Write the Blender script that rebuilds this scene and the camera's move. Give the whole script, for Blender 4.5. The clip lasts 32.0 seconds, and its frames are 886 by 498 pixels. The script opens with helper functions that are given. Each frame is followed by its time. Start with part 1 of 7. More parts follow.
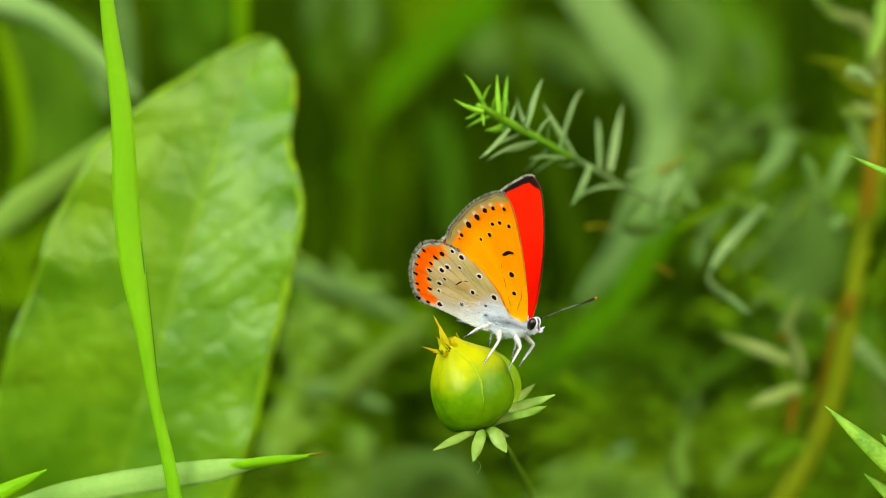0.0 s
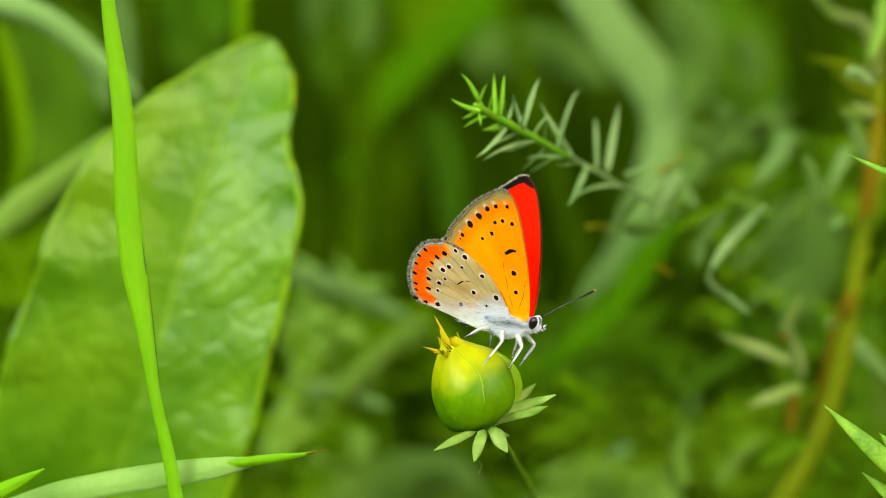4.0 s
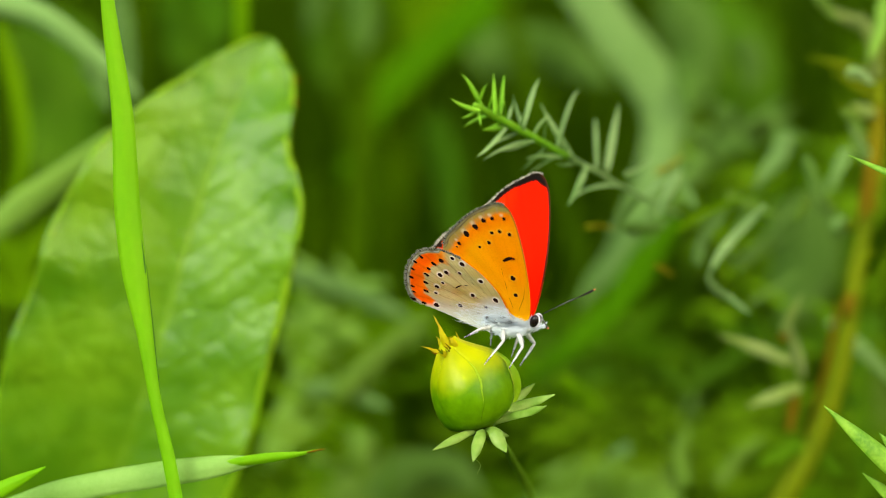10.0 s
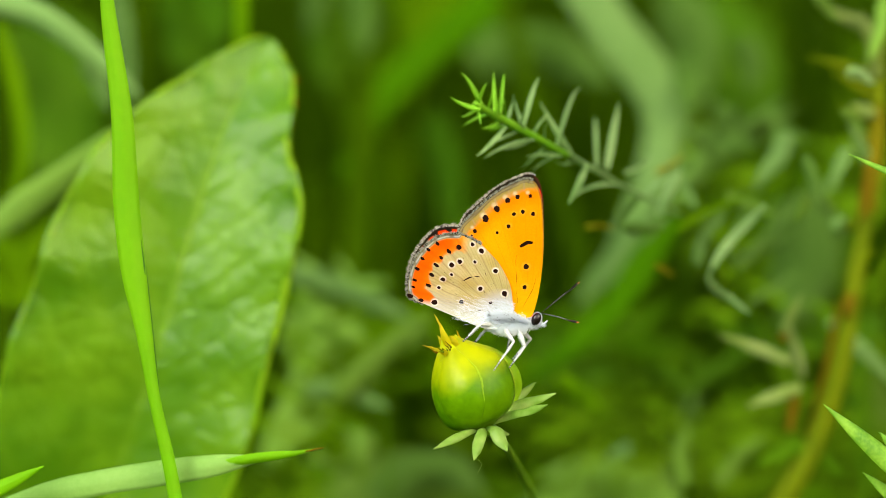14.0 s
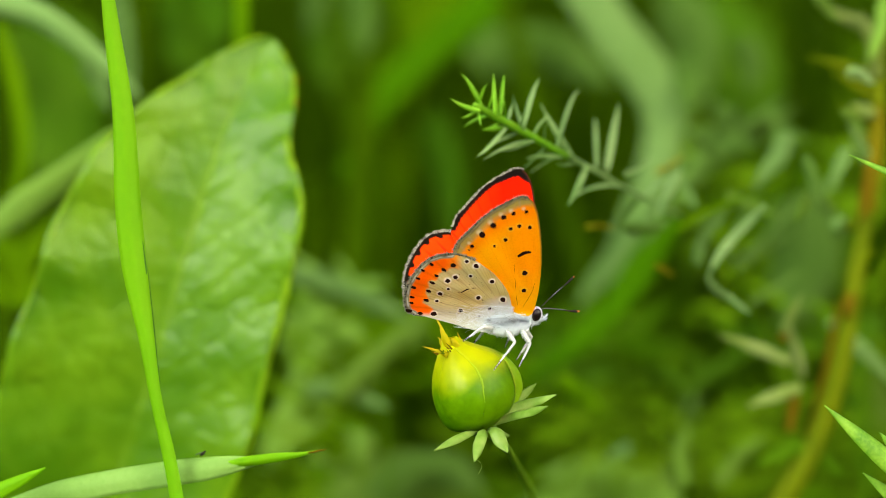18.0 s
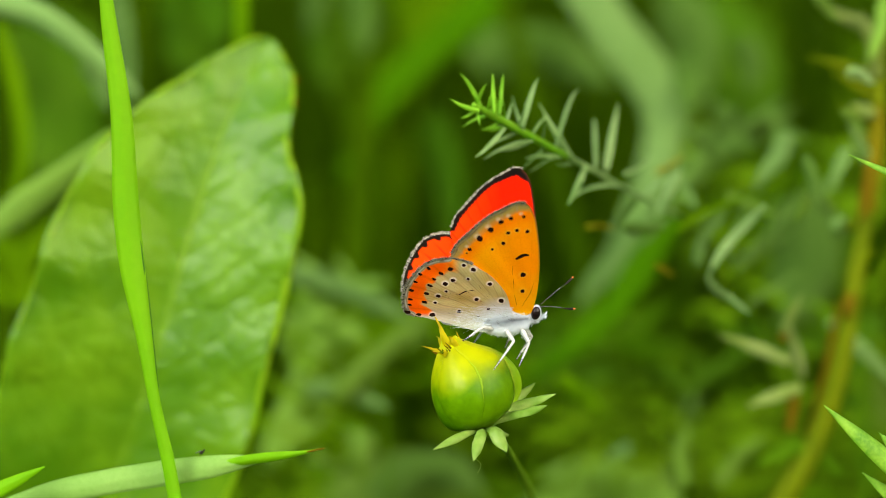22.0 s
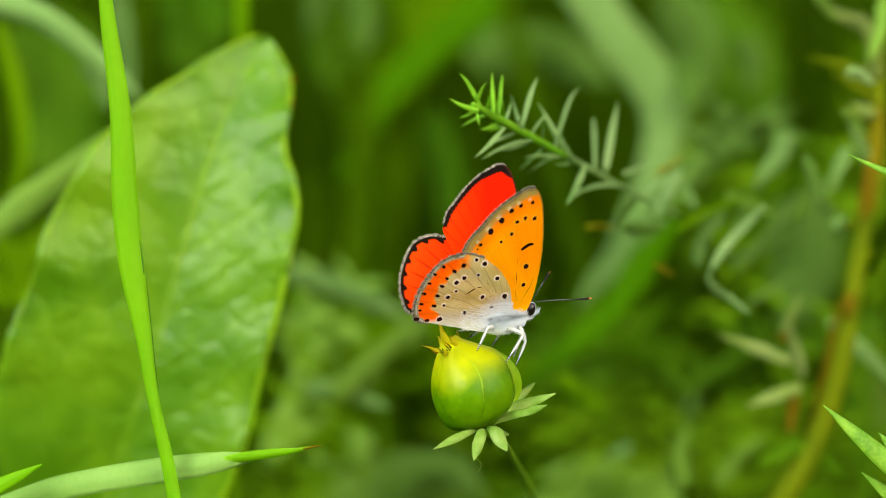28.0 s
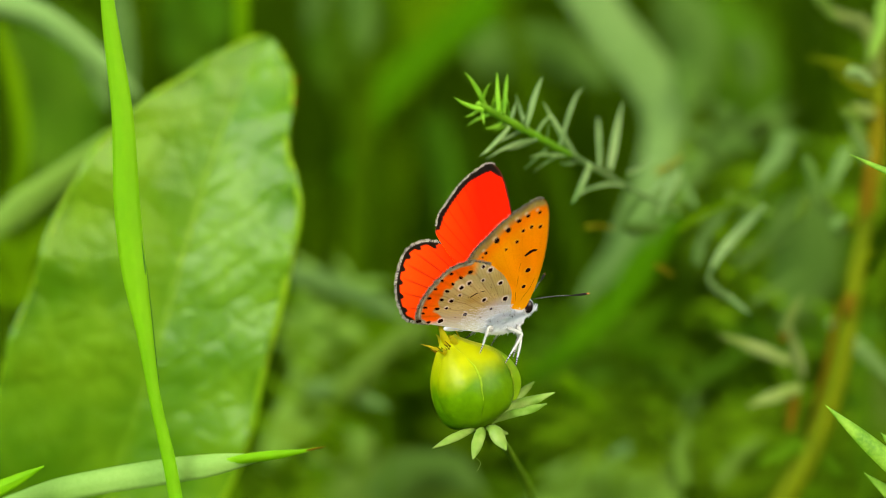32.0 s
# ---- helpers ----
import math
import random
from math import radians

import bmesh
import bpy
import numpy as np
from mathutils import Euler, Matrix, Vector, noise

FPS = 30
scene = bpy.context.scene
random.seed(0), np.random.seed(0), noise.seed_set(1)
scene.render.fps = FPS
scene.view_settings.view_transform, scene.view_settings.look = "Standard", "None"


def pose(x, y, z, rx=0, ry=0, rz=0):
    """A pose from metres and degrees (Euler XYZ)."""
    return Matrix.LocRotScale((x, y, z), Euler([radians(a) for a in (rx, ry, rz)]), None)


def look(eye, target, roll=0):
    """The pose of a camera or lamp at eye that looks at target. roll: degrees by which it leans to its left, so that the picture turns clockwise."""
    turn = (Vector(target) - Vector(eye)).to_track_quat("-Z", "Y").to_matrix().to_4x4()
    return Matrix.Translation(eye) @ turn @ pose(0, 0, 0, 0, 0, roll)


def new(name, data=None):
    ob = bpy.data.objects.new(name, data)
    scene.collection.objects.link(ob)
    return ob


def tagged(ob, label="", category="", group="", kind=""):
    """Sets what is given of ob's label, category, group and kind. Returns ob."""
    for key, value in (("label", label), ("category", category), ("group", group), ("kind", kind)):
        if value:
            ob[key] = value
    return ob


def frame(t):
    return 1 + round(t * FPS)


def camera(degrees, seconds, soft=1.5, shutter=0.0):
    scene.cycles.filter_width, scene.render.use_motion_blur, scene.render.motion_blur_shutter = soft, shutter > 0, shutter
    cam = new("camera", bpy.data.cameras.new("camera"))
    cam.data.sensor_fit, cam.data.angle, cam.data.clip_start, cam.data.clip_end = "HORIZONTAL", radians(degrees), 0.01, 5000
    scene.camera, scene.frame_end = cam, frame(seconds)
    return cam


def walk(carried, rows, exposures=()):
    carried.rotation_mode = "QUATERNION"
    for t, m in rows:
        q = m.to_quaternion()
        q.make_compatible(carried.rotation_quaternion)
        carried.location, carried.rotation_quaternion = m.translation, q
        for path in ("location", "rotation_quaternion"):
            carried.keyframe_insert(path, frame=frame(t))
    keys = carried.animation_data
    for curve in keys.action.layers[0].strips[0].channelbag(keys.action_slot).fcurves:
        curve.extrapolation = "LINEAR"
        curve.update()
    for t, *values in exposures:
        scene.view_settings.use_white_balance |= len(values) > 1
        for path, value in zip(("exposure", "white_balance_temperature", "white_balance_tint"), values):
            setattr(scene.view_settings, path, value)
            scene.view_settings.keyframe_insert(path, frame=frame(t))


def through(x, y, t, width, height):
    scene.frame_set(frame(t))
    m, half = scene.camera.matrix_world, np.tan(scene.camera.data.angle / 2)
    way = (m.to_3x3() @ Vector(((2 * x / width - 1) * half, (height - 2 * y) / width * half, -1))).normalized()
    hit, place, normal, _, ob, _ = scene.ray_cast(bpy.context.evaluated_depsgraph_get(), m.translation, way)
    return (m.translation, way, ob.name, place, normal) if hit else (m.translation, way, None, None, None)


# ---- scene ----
MM = 0.001
EYE_HEIGHT = 420.0  # mm from the ground to the lens

# ---- camera: a macro lens on a tripod ----
cam = camera(20, 32.0, soft=0.5)
cam.data.dof.use_dof = True
cam.data.dof.focus_distance = 0.304
cam.data.dof.aperture_fstop = 12.5
STAND = look((0, -307 * MM, EYE_HEIGHT * MM), (0, 0, EYE_HEIGHT * MM))
walk(cam, [(0, STAND), (32, STAND)], exposures=[(0, 0.66), (32, 0.66)])

# ---- daylight under thin cloud ----
SUN_HEIGHT, SUN_TURN = 27, 40
world = bpy.data.worlds.new("daylight")
scene.world = world
world.use_nodes = True
sky = world.node_tree.nodes.new("ShaderNodeTexSky")
sky.sky_type, sky.sun_disc = "NISHITA", False
sky.sun_elevation, sky.sun_rotation = radians(SUN_HEIGHT), radians(180 - SUN_TURN)
sky.air_density, sky.dust_density = 0.8, 5.0
back = world.node_tree.nodes["Background"]
back.inputs["Strength"].default_value = 0.16
world.node_tree.links.new(sky.outputs["Color"], back.inputs["Color"])
sun = new("sun", bpy.data.lights.new("sun", "SUN"))
sun.data.energy, sun.data.angle, sun.data.color = 3.6, radians(34), (1.0, 0.98, 0.85)
aim = Vector((math.sin(radians(SUN_TURN)) * -1, -math.cos(radians(SUN_TURN)), math.tan(radians(SUN_HEIGHT))))
sun.matrix_world = look(aim, (0, 0, 0))


# ---- small tools ----
def smooth(points, n):
    """n places along a Catmull-Rom curve through the points (tuples of any length)."""
    p = np.array(points, float)
    p = np.vstack([2 * p[0] - p[1], p, 2 * p[-1] - p[-2]])
    k = len(p) - 3
    s = np.linspace(0, k - 1e-9, n)
    i = s.astype(int)
    f = (s - i)[:, None]
    a, b, c, d = p[i], p[i + 1], p[i + 2], p[i + 3]
    return 0.5 * (2 * b + (c - a) * f + (2 * a - 5 * b + 4 * c - d) * f**2 + (3 * b - a - 3 * c + d) * f**3)


def mesh_from(name, verts, faces, material, uvs=None, shade=True):
    me = bpy.data.meshes.new(name)
    me.from_pydata([tuple(v) for v in verts], [], faces)
    if uvs is not None:
        layer = me.uv_layers.new(name="UVMap")
        loops = np.empty(len(me.loops), int)
        me.loops.foreach_get("vertex_index", loops)
        layer.data.foreach_set("uv", np.asarray(uvs, float)[loops].ravel())
    for m in material if isinstance(material, (list, tuple)) else [material]:
        me.materials.append(m)
    if shade:
        me.polygons.foreach_set("use_smooth", [True] * len(me.polygons))
    me.update()
    return me


def tip_to(v):
    v = Vector(v)
    return v.normalized() if v.length > 1e-12 else Vector((0, 0, 1))


def sheet(path, left, right, facing=(0, -1, 0), twist=(0, 0), fold=0.1, bow=0.0, wave=0.0, waves=6, vein=0.0, n=30, m=8, thick=0.12, seed=0, lumps=0.0):
    """A leaf or blade in mm: a centre line, half-widths to both sides, the way its face looks, its twist (degrees along it), a V fold,
    a bow across, a rippled margin and raised side veins. Returns verts (mm), faces and uvs."""
    rng = random.Random(seed)
    c = smooth(path, n)
    wl, wr = (np.interp(np.linspace(0, 1, n), np.linspace(0, 1, len(w)), w) for w in (left, right))
    if len(left) > 2:
        wl, wr = smooth([(w,) for w in left], n)[:, 0].clip(0.02), smooth([(w,) for w in right], n)[:, 0].clip(0.02)
    tw = np.interp(np.linspace(0, 1, n), np.linspace(0, 1, len(twist)), twist)
    ph = rng.random() * 6
    verts, uvs, faces = [], [], []
    across = [(-1 + 2 * k / m) for k in range(m + 1)]
    for i in range(n):
        t = tip_to(c[min(i + 1, n - 1)] - c[max(i - 1, 0)])
        side = tip_to(t.cross(Vector(facing)))
        face = tip_to(side.cross(t))
        turn = Matrix.Rotation(radians(tw[i]), 3, t)
        side, face = turn @ side, turn @ face
        s = i / (n - 1)
        ring = []
        for layer in (1, -1):
            for a in across if layer == 1 else reversed(across):
                w = wr[i] if a > 0 else wl[i]
                off = -fold * abs(a) * w - bow * (a * a) * w + wave * abs(a) ** 3 * math.sin(s * waves * 6.28 + ph + (2 if a > 0 else 0))
                if vein:
                    off += vein * (abs(math.sin((s * 9 - abs(a) * 1.6) * 3.14)) - 0.6) * (0.3 + abs(a)) * (1 - a * a * 0.7)
                if lumps:
                    off += lumps * noise.noise(Vector((a * w * 0.16, s * 11, seed))) + 0.16 * lumps * noise.noise(Vector((a * w * 0.5, s * 34, seed)))
                edge = 0.25 if abs(a) > 0.99 else 1.0
                if wave:
                    w = w * (1 + 0.02 * math.sin(s * 40 + ph) * (abs(a) > 0.8))
                ring.append(Vector(c[i]) + side * (a * w) + face * (off + layer * thick * 0.5 * edge))
                uvs.append((a * 0.5 + 0.5, s))
        verts += ring
    k = 2 * (m + 1)
    for i in range(n - 1):
        for j in range(k):
            a, b = i * k + j, i * k + (j + 1) % k
            faces.append((a, b, b + k, a + k))
    faces.append(tuple(range(k))[::-1])
    faces.append(tuple((n - 1) * k + j for j in range(k)))
    return verts, faces, uvs


def tube(path, radii, n=24, m=10, rough=0.0, seed=0):
    """A round stem in mm along a path, with one radius per stretch."""
    rng = random.Random(seed)
    c = smooth(path, n)
    r = np.interp(np.linspace(0, 1, n), np.linspace(0, 1, len(radii)), radii)
    verts, faces, uvs = [], [], []
    ref = Vector((0.31, 0.87, 0.21))
    for i in range(n):
        t = tip_to(c[min(i + 1, n - 1)] - c[max(i - 1, 0)])
        a = tip_to(t.cross(ref))
        b = t.cross(a)
        for j in range(m):
            q = 2 * math.pi * j / m
            rr = r[i] * (1 + rough * (rng.random() - 0.5))
            verts.append(Vector(c[i]) + (a * math.cos(q) + b * math.sin(q)) * rr)
            uvs.append((j / m, i / (n - 1)))
    for i in range(n - 1):
        for j in range(m):
            faces.append((i * m + j, i * m + (j + 1) % m, (i + 1) * m + (j + 1) % m, (i + 1) * m + j))
    faces.append(tuple(range(m))[::-1])
    faces.append(tuple((n - 1) * m + j for j in range(m)))
    return verts, faces, uvs


def merged(*pieces):
    """Joins several (verts, faces, uvs) into one."""
    verts, faces, uvs = [], [], []
    for v, f, u in pieces:
        k = len(verts)
        verts += v
        uvs += u
        faces += [tuple(i + k for i in face) for face in f]
    return verts, faces, uvs


def part(name, shape, material, parent=None, label="", at=None, local=False):
    """One mesh object from (verts, faces, uvs) in mm; world millimetres unless local."""
    verts, faces, uvs = shape
    origin = Vector((0, 0, 0)) if at is None else Vector(at)
    lift = Vector((0, 0, 0)) if local else Vector((0, 0, EYE_HEIGHT))
    ob = new(name, mesh_from(name, [(Vector(v) - origin + (lift if at is None else Vector((0, 0, 0)))) * MM for v in verts], faces, material, uvs))
    if at is not None:
        ob.location = (origin + lift) * MM
    ob.parent = parent
    if label:
        tagged(ob, label)
    return ob


def thing(name, label, category, group="", at=(0, 0, 0)):
    """An Empty that carries the parts of a thing."""
    ob = new(name)
    ob.empty_display_size = 0.01
    return tagged(ob, label, category, group)


# ---- materials ----
def nodes_of(name):
    m = bpy.data.materials.new(name)
    m.use_nodes = True
    t = m.node_tree
    return m, t, t.nodes, t.links, t.nodes["Principled BSDF"], t.nodes["Material Output"]


def leaf_material(name, low, high, glow, rough=0.5, through=0.35, grain=900.0, streaks=0.0, mottle=120.0, bump=0.15, spec=0.35, upper=None, island=False, relief=0.0002):
    """Green tissue: two greens mottled at two scales, streaks along the blade, fine relief, and light that shines through in the colour glow."""
    m, t, n, l, b, out = nodes_of(name)
    co = n.new("ShaderNodeTexCoord")
    big, small, mixn = n.new("ShaderNodeTexNoise"), n.new("ShaderNodeTexNoise"), n.new("ShaderNodeMix")
    big.inputs["Scale"].default_value, big.inputs["Detail"].default_value = mottle, 3
    small.inputs["Scale"].default_value, small.inputs["Detail"].default_value = grain, 4
    l.new(co.outputs["Object"], big.inputs["Vector"])
    l.new(co.outputs["Object"], small.inputs["Vector"])
    add = n.new("ShaderNodeMath")
    add.operation = "MULTIPLY_ADD"
    l.new(small.outputs["Fac"], add.inputs[0])
    add.inputs[1].default_value = 0.5
    l.new(big.outputs["Fac"], add.inputs[2])
    value = add.outputs[0]
    if streaks:
        uv, wave = n.new("ShaderNodeUVMap"), n.new("ShaderNodeTexWave")
        wave.bands_direction = "X"
        wave.inputs["Scale"].default_value, wave.inputs["Distortion"].default_value = streaks, 1.0
        wave.inputs["Detail"].default_value, wave.inputs["Detail Scale"].default_value = 2, 2
        l.new(uv.outputs["UV"], wave.inputs["Vector"])
        more = n.new("ShaderNodeMath")
        more.operation = "MULTIPLY_ADD"
        l.new(wave.outputs["Fac"], more.inputs[0])
        more.inputs[1].default_value = 0.3
        l.new(value, more.inputs[2])
        value = more.outputs[0]
    rng = n.new("ShaderNodeMapRange")
    rng.inputs["From Min"].default_value, rng.inputs["From Max"].default_value = 0.5, 1.0 + (0.25 if streaks else 0)
    l.new(value, rng.inputs["Value"])
    mixn.data_type = "RGBA"
    l.new(rng.outputs["Result"], mixn.inputs["Factor"])
    mixn.inputs["A"].default_value, mixn.inputs["B"].default_value = (*low, 1), (*high, 1)
    colour = mixn.outputs["Result"]
    if upper:
        # a second tone towards the tip, along the surface's own length
        uvm, sep, grad, top = n.new("ShaderNodeUVMap"), n.new("ShaderNodeSeparateXYZ"), n.new("ShaderNodeMapRange"), n.new("ShaderNodeMix")
        l.new(uvm.outputs["UV"], sep.inputs["Vector"])
        wob = n.new("ShaderNodeMath")
        wob.operation = "MULTIPLY_ADD"
        l.new(big.outputs["Fac"], wob.inputs[0])
        wob.inputs[1].default_value = 0.5
        l.new(sep.outputs["Y"], wob.inputs[2])
        grad.inputs["From Min"].default_value, grad.inputs["From Max"].default_value = 0.70, 1.12
        l.new(wob.outputs[0], grad.inputs["Value"])
        top.data_type = "RGBA"
        l.new(grad.outputs["Result"], top.inputs["Factor"])
        l.new(colour, top.inputs["A"])
        top.inputs["B"].default_value = (*upper, 1)
        colour = top.outputs["Result"]
    info, hue = n.new("ShaderNodeObjectInfo"), n.new("ShaderNodeHueSaturation")
    vary = n.new("ShaderNodeMapRange")
    vary.inputs["To Min"].default_value, vary.inputs["To Max"].default_value = 0.85, 1.15
    if island:
        geo = n.new("ShaderNodeNewGeometry")
        l.new(geo.outputs["Random Per Island"], vary.inputs["Value"])
        vary.inputs["To Min"].default_value, vary.inputs["To Max"].default_value = 0.5, 1.7
    else:
        l.new(info.outputs["Random"], vary.inputs["Value"])
    l.new(vary.outputs["Result"], hue.inputs["Value"])
    l.new(colour, hue.inputs["Color"])
    colour = hue.outputs["Color"]
    l.new(colour, b.inputs["Base Color"])
    b.inputs["Roughness"].default_value = rough
    b.inputs["Specular IOR Level"].default_value = spec
    bp = n.new("ShaderNodeBump")
    bp.inputs["Strength"].default_value, bp.inputs["Distance"].default_value = bump, relief
    l.new(value, bp.inputs["Height"])
    l.new(bp.outputs["Normal"], b.inputs["Normal"])
    tr, mx = n.new("ShaderNodeBsdfTranslucent"), n.new("ShaderNodeMixShader")
    tr.inputs["Color"].default_value = (*glow, 1)
    mx.inputs["Fac"].default_value = through
    l.new(b.outputs["BSDF"], mx.inputs[1])
    l.new(tr.outputs["BSDF"], mx.inputs[2])
    l.new(mx.outputs["Shader"], out.inputs["Surface"])
    return m


def veined_leaf_material(name, low, high, rib, glow):
    """A broad blade: blistered tissue between side veins that leave the midrib at a slant, with a net of fine veins."""
    m, t, n, l, b, out = nodes_of(name)

    def calc(kind, a, c, d=None):
        node = n.new("ShaderNodeMath")
        node.operation = kind
        for k, v in enumerate((a, c) if d is None else (a, c, d)):
            if isinstance(v, (int, float)):
                node.inputs[k].default_value = v
            else:
                l.new(v, node.inputs[k])
        return node.outputs[0]

    def band(value, lo, hi):
        node = n.new("ShaderNodeMapRange")
        node.interpolation_type = "SMOOTHSTEP"
        node.inputs["From Min"].default_value, node.inputs["From Max"].default_value = lo, hi
        l.new(value, node.inputs["Value"])
        return node.outputs["Result"]

    def blend(a, c, f):
        node = n.new("ShaderNodeMix")
        node.data_type = "RGBA"
        l.new(f, node.inputs["Factor"])
        for v, slot in ((a, "A"), (c, "B")):
            if isinstance(v, tuple):
                node.inputs[slot].default_value = (*v, 1)
            else:
                l.new(v, node.inputs[slot])
        return node.outputs["Result"]

    co, uv, sep = n.new("ShaderNodeTexCoord"), n.new("ShaderNodeUVMap"), n.new("ShaderNodeSeparateXYZ")
    l.new(uv.outputs["UV"], sep.inputs["Vector"])
    big, mid, fine, net = n.new("ShaderNodeTexNoise"), n.new("ShaderNodeTexNoise"), n.new("ShaderNodeTexNoise"), n.new("ShaderNodeTexVoronoi")
    for node, size, detail in ((big, 38, 2), (mid, 150, 3), (fine, 1400, 4)):
        node.inputs["Scale"].default_value, node.inputs["Detail"].default_value = size, detail
        l.new(co.outputs["Object"], node.inputs["Vector"])
    net.feature = "DISTANCE_TO_EDGE"
    net.inputs["Scale"].default_value = 260
    l.new(co.outputs["Object"], net.inputs["Vector"])
    off = calc("ABSOLUTE", calc("SUBTRACT", sep.outputs["X"], 0.5), 0.0)
    run = calc("MULTIPLY_ADD", sep.outputs["Y"], 10.0, calc("MULTIPLY_ADD", off, -4.2, calc("MULTIPLY", mid.outputs["Fac"], 0.5)))
    gap = calc("PINGPONG", run, 0.5)
    vein = band(gap, 0.0, 0.20)
    cell = band(net.outputs["Distance"], 0.0, 0.22)
    swell = calc("MULTIPLY_ADD", vein, 0.2, calc("MULTIPLY_ADD", cell, 0.3, calc("MULTIPLY_ADD", mid.outputs["Fac"], 1.5, calc("MULTIPLY", fine.outputs["Fac"], 0.08))))
    tone = calc("MULTIPLY_ADD", big.outputs["Fac"], 0.9, calc("MULTIPLY_ADD", mid.outputs["Fac"], 0.6, calc("MULTIPLY", fine.outputs["Fac"], 0.25)))
    tissue = blend(low, high, band(tone, 0.68, 1.06))
    ribbed = blend(rib, tissue, calc("MULTIPLY_ADD", vein, 0.2, 0.8))
    l.new(blend(ribbed, rib, calc("MULTIPLY", calc("SUBTRACT", 1.0, band(off, 0.004, 0.03)), 0.4)), b.inputs["Base Color"])
    b.inputs["Roughness"].default_value, b.inputs["Specular IOR Level"].default_value = 0.42, 0.34
    bp = n.new("ShaderNodeBump")
    bp.inputs["Strength"].default_value, bp.inputs["Distance"].default_value = 0.34, 0.0013
    l.new(swell, bp.inputs["Height"])
    l.new(bp.outputs["Normal"], b.inputs["Normal"])
    tr, mx = n.new("ShaderNodeBsdfTranslucent"), n.new("ShaderNodeMixShader")
    tr.inputs["Color"].default_value = (*glow, 1)
    mx.inputs["Fac"].default_value = 0.3
    l.new(b.outputs["BSDF"], mx.inputs[1])
    l.new(tr.outputs["BSDF"], mx.inputs[2])
    l.new(mx.outputs["Shader"], out.inputs["Surface"])
    return m


def plain_material(name, colour, rough=0.5, second=None, grain=2000.0, bump=0.2, spec=0.4):
    """A surface of one kind with a fine grain between two tones."""
    m, t, n, l, b, out = nodes_of(name)
    co, nz, mixn, bp = n.new("ShaderNodeTexCoord"), n.new("ShaderNodeTexNoise"), n.new("ShaderNodeMix"), n.new("ShaderNodeBump")
    nz.inputs["Scale"].default_value, nz.inputs["Detail"].default_value = grain, 4
    l.new(co.outputs["Object"], nz.inputs["Vector"])
    mixn.data_type = "RGBA"
    l.new(nz.outputs["Fac"], mixn.inputs["Factor"])
    second = second or tuple(0.7 * c for c in colour)
    mixn.inputs["A"].default_value, mixn.inputs["B"].default_value = (*second, 1), (*colour, 1)
    l.new(mixn.outputs["Result"], b.inputs["Base Color"])
    b.inputs["Roughness"].default_value, b.inputs["Specular IOR Level"].default_value = rough, spec
    bp.inputs["Strength"].default_value, bp.inputs["Distance"].default_value = bump, 0.0001
    l.new(nz.outputs["Fac"], bp.inputs["Height"])
    l.new(bp.outputs["Normal"], b.inputs["Normal"])
    return m


def fur_material(name, colour, second, through=0.45):
    """Soft pale hair: matt, and lit through."""
    m = plain_material(name, colour, 0.95, second, 1500, spec=0.02)
    n, l = m.node_tree.nodes, m.node_tree.links
    tr, mx = n.new("ShaderNodeBsdfTranslucent"), n.new("ShaderNodeMixShader")
    tr.inputs["Color"].default_value = (*colour, 1)
    mx.inputs["Fac"].default_value = through
    l.new(n["Principled BSDF"].outputs["BSDF"], mx.inputs[1])
    l.new(tr.outputs["BSDF"], mx.inputs[2])
    l.new(mx.outputs["Shader"], n["Material Output"].inputs["Surface"])
    return m


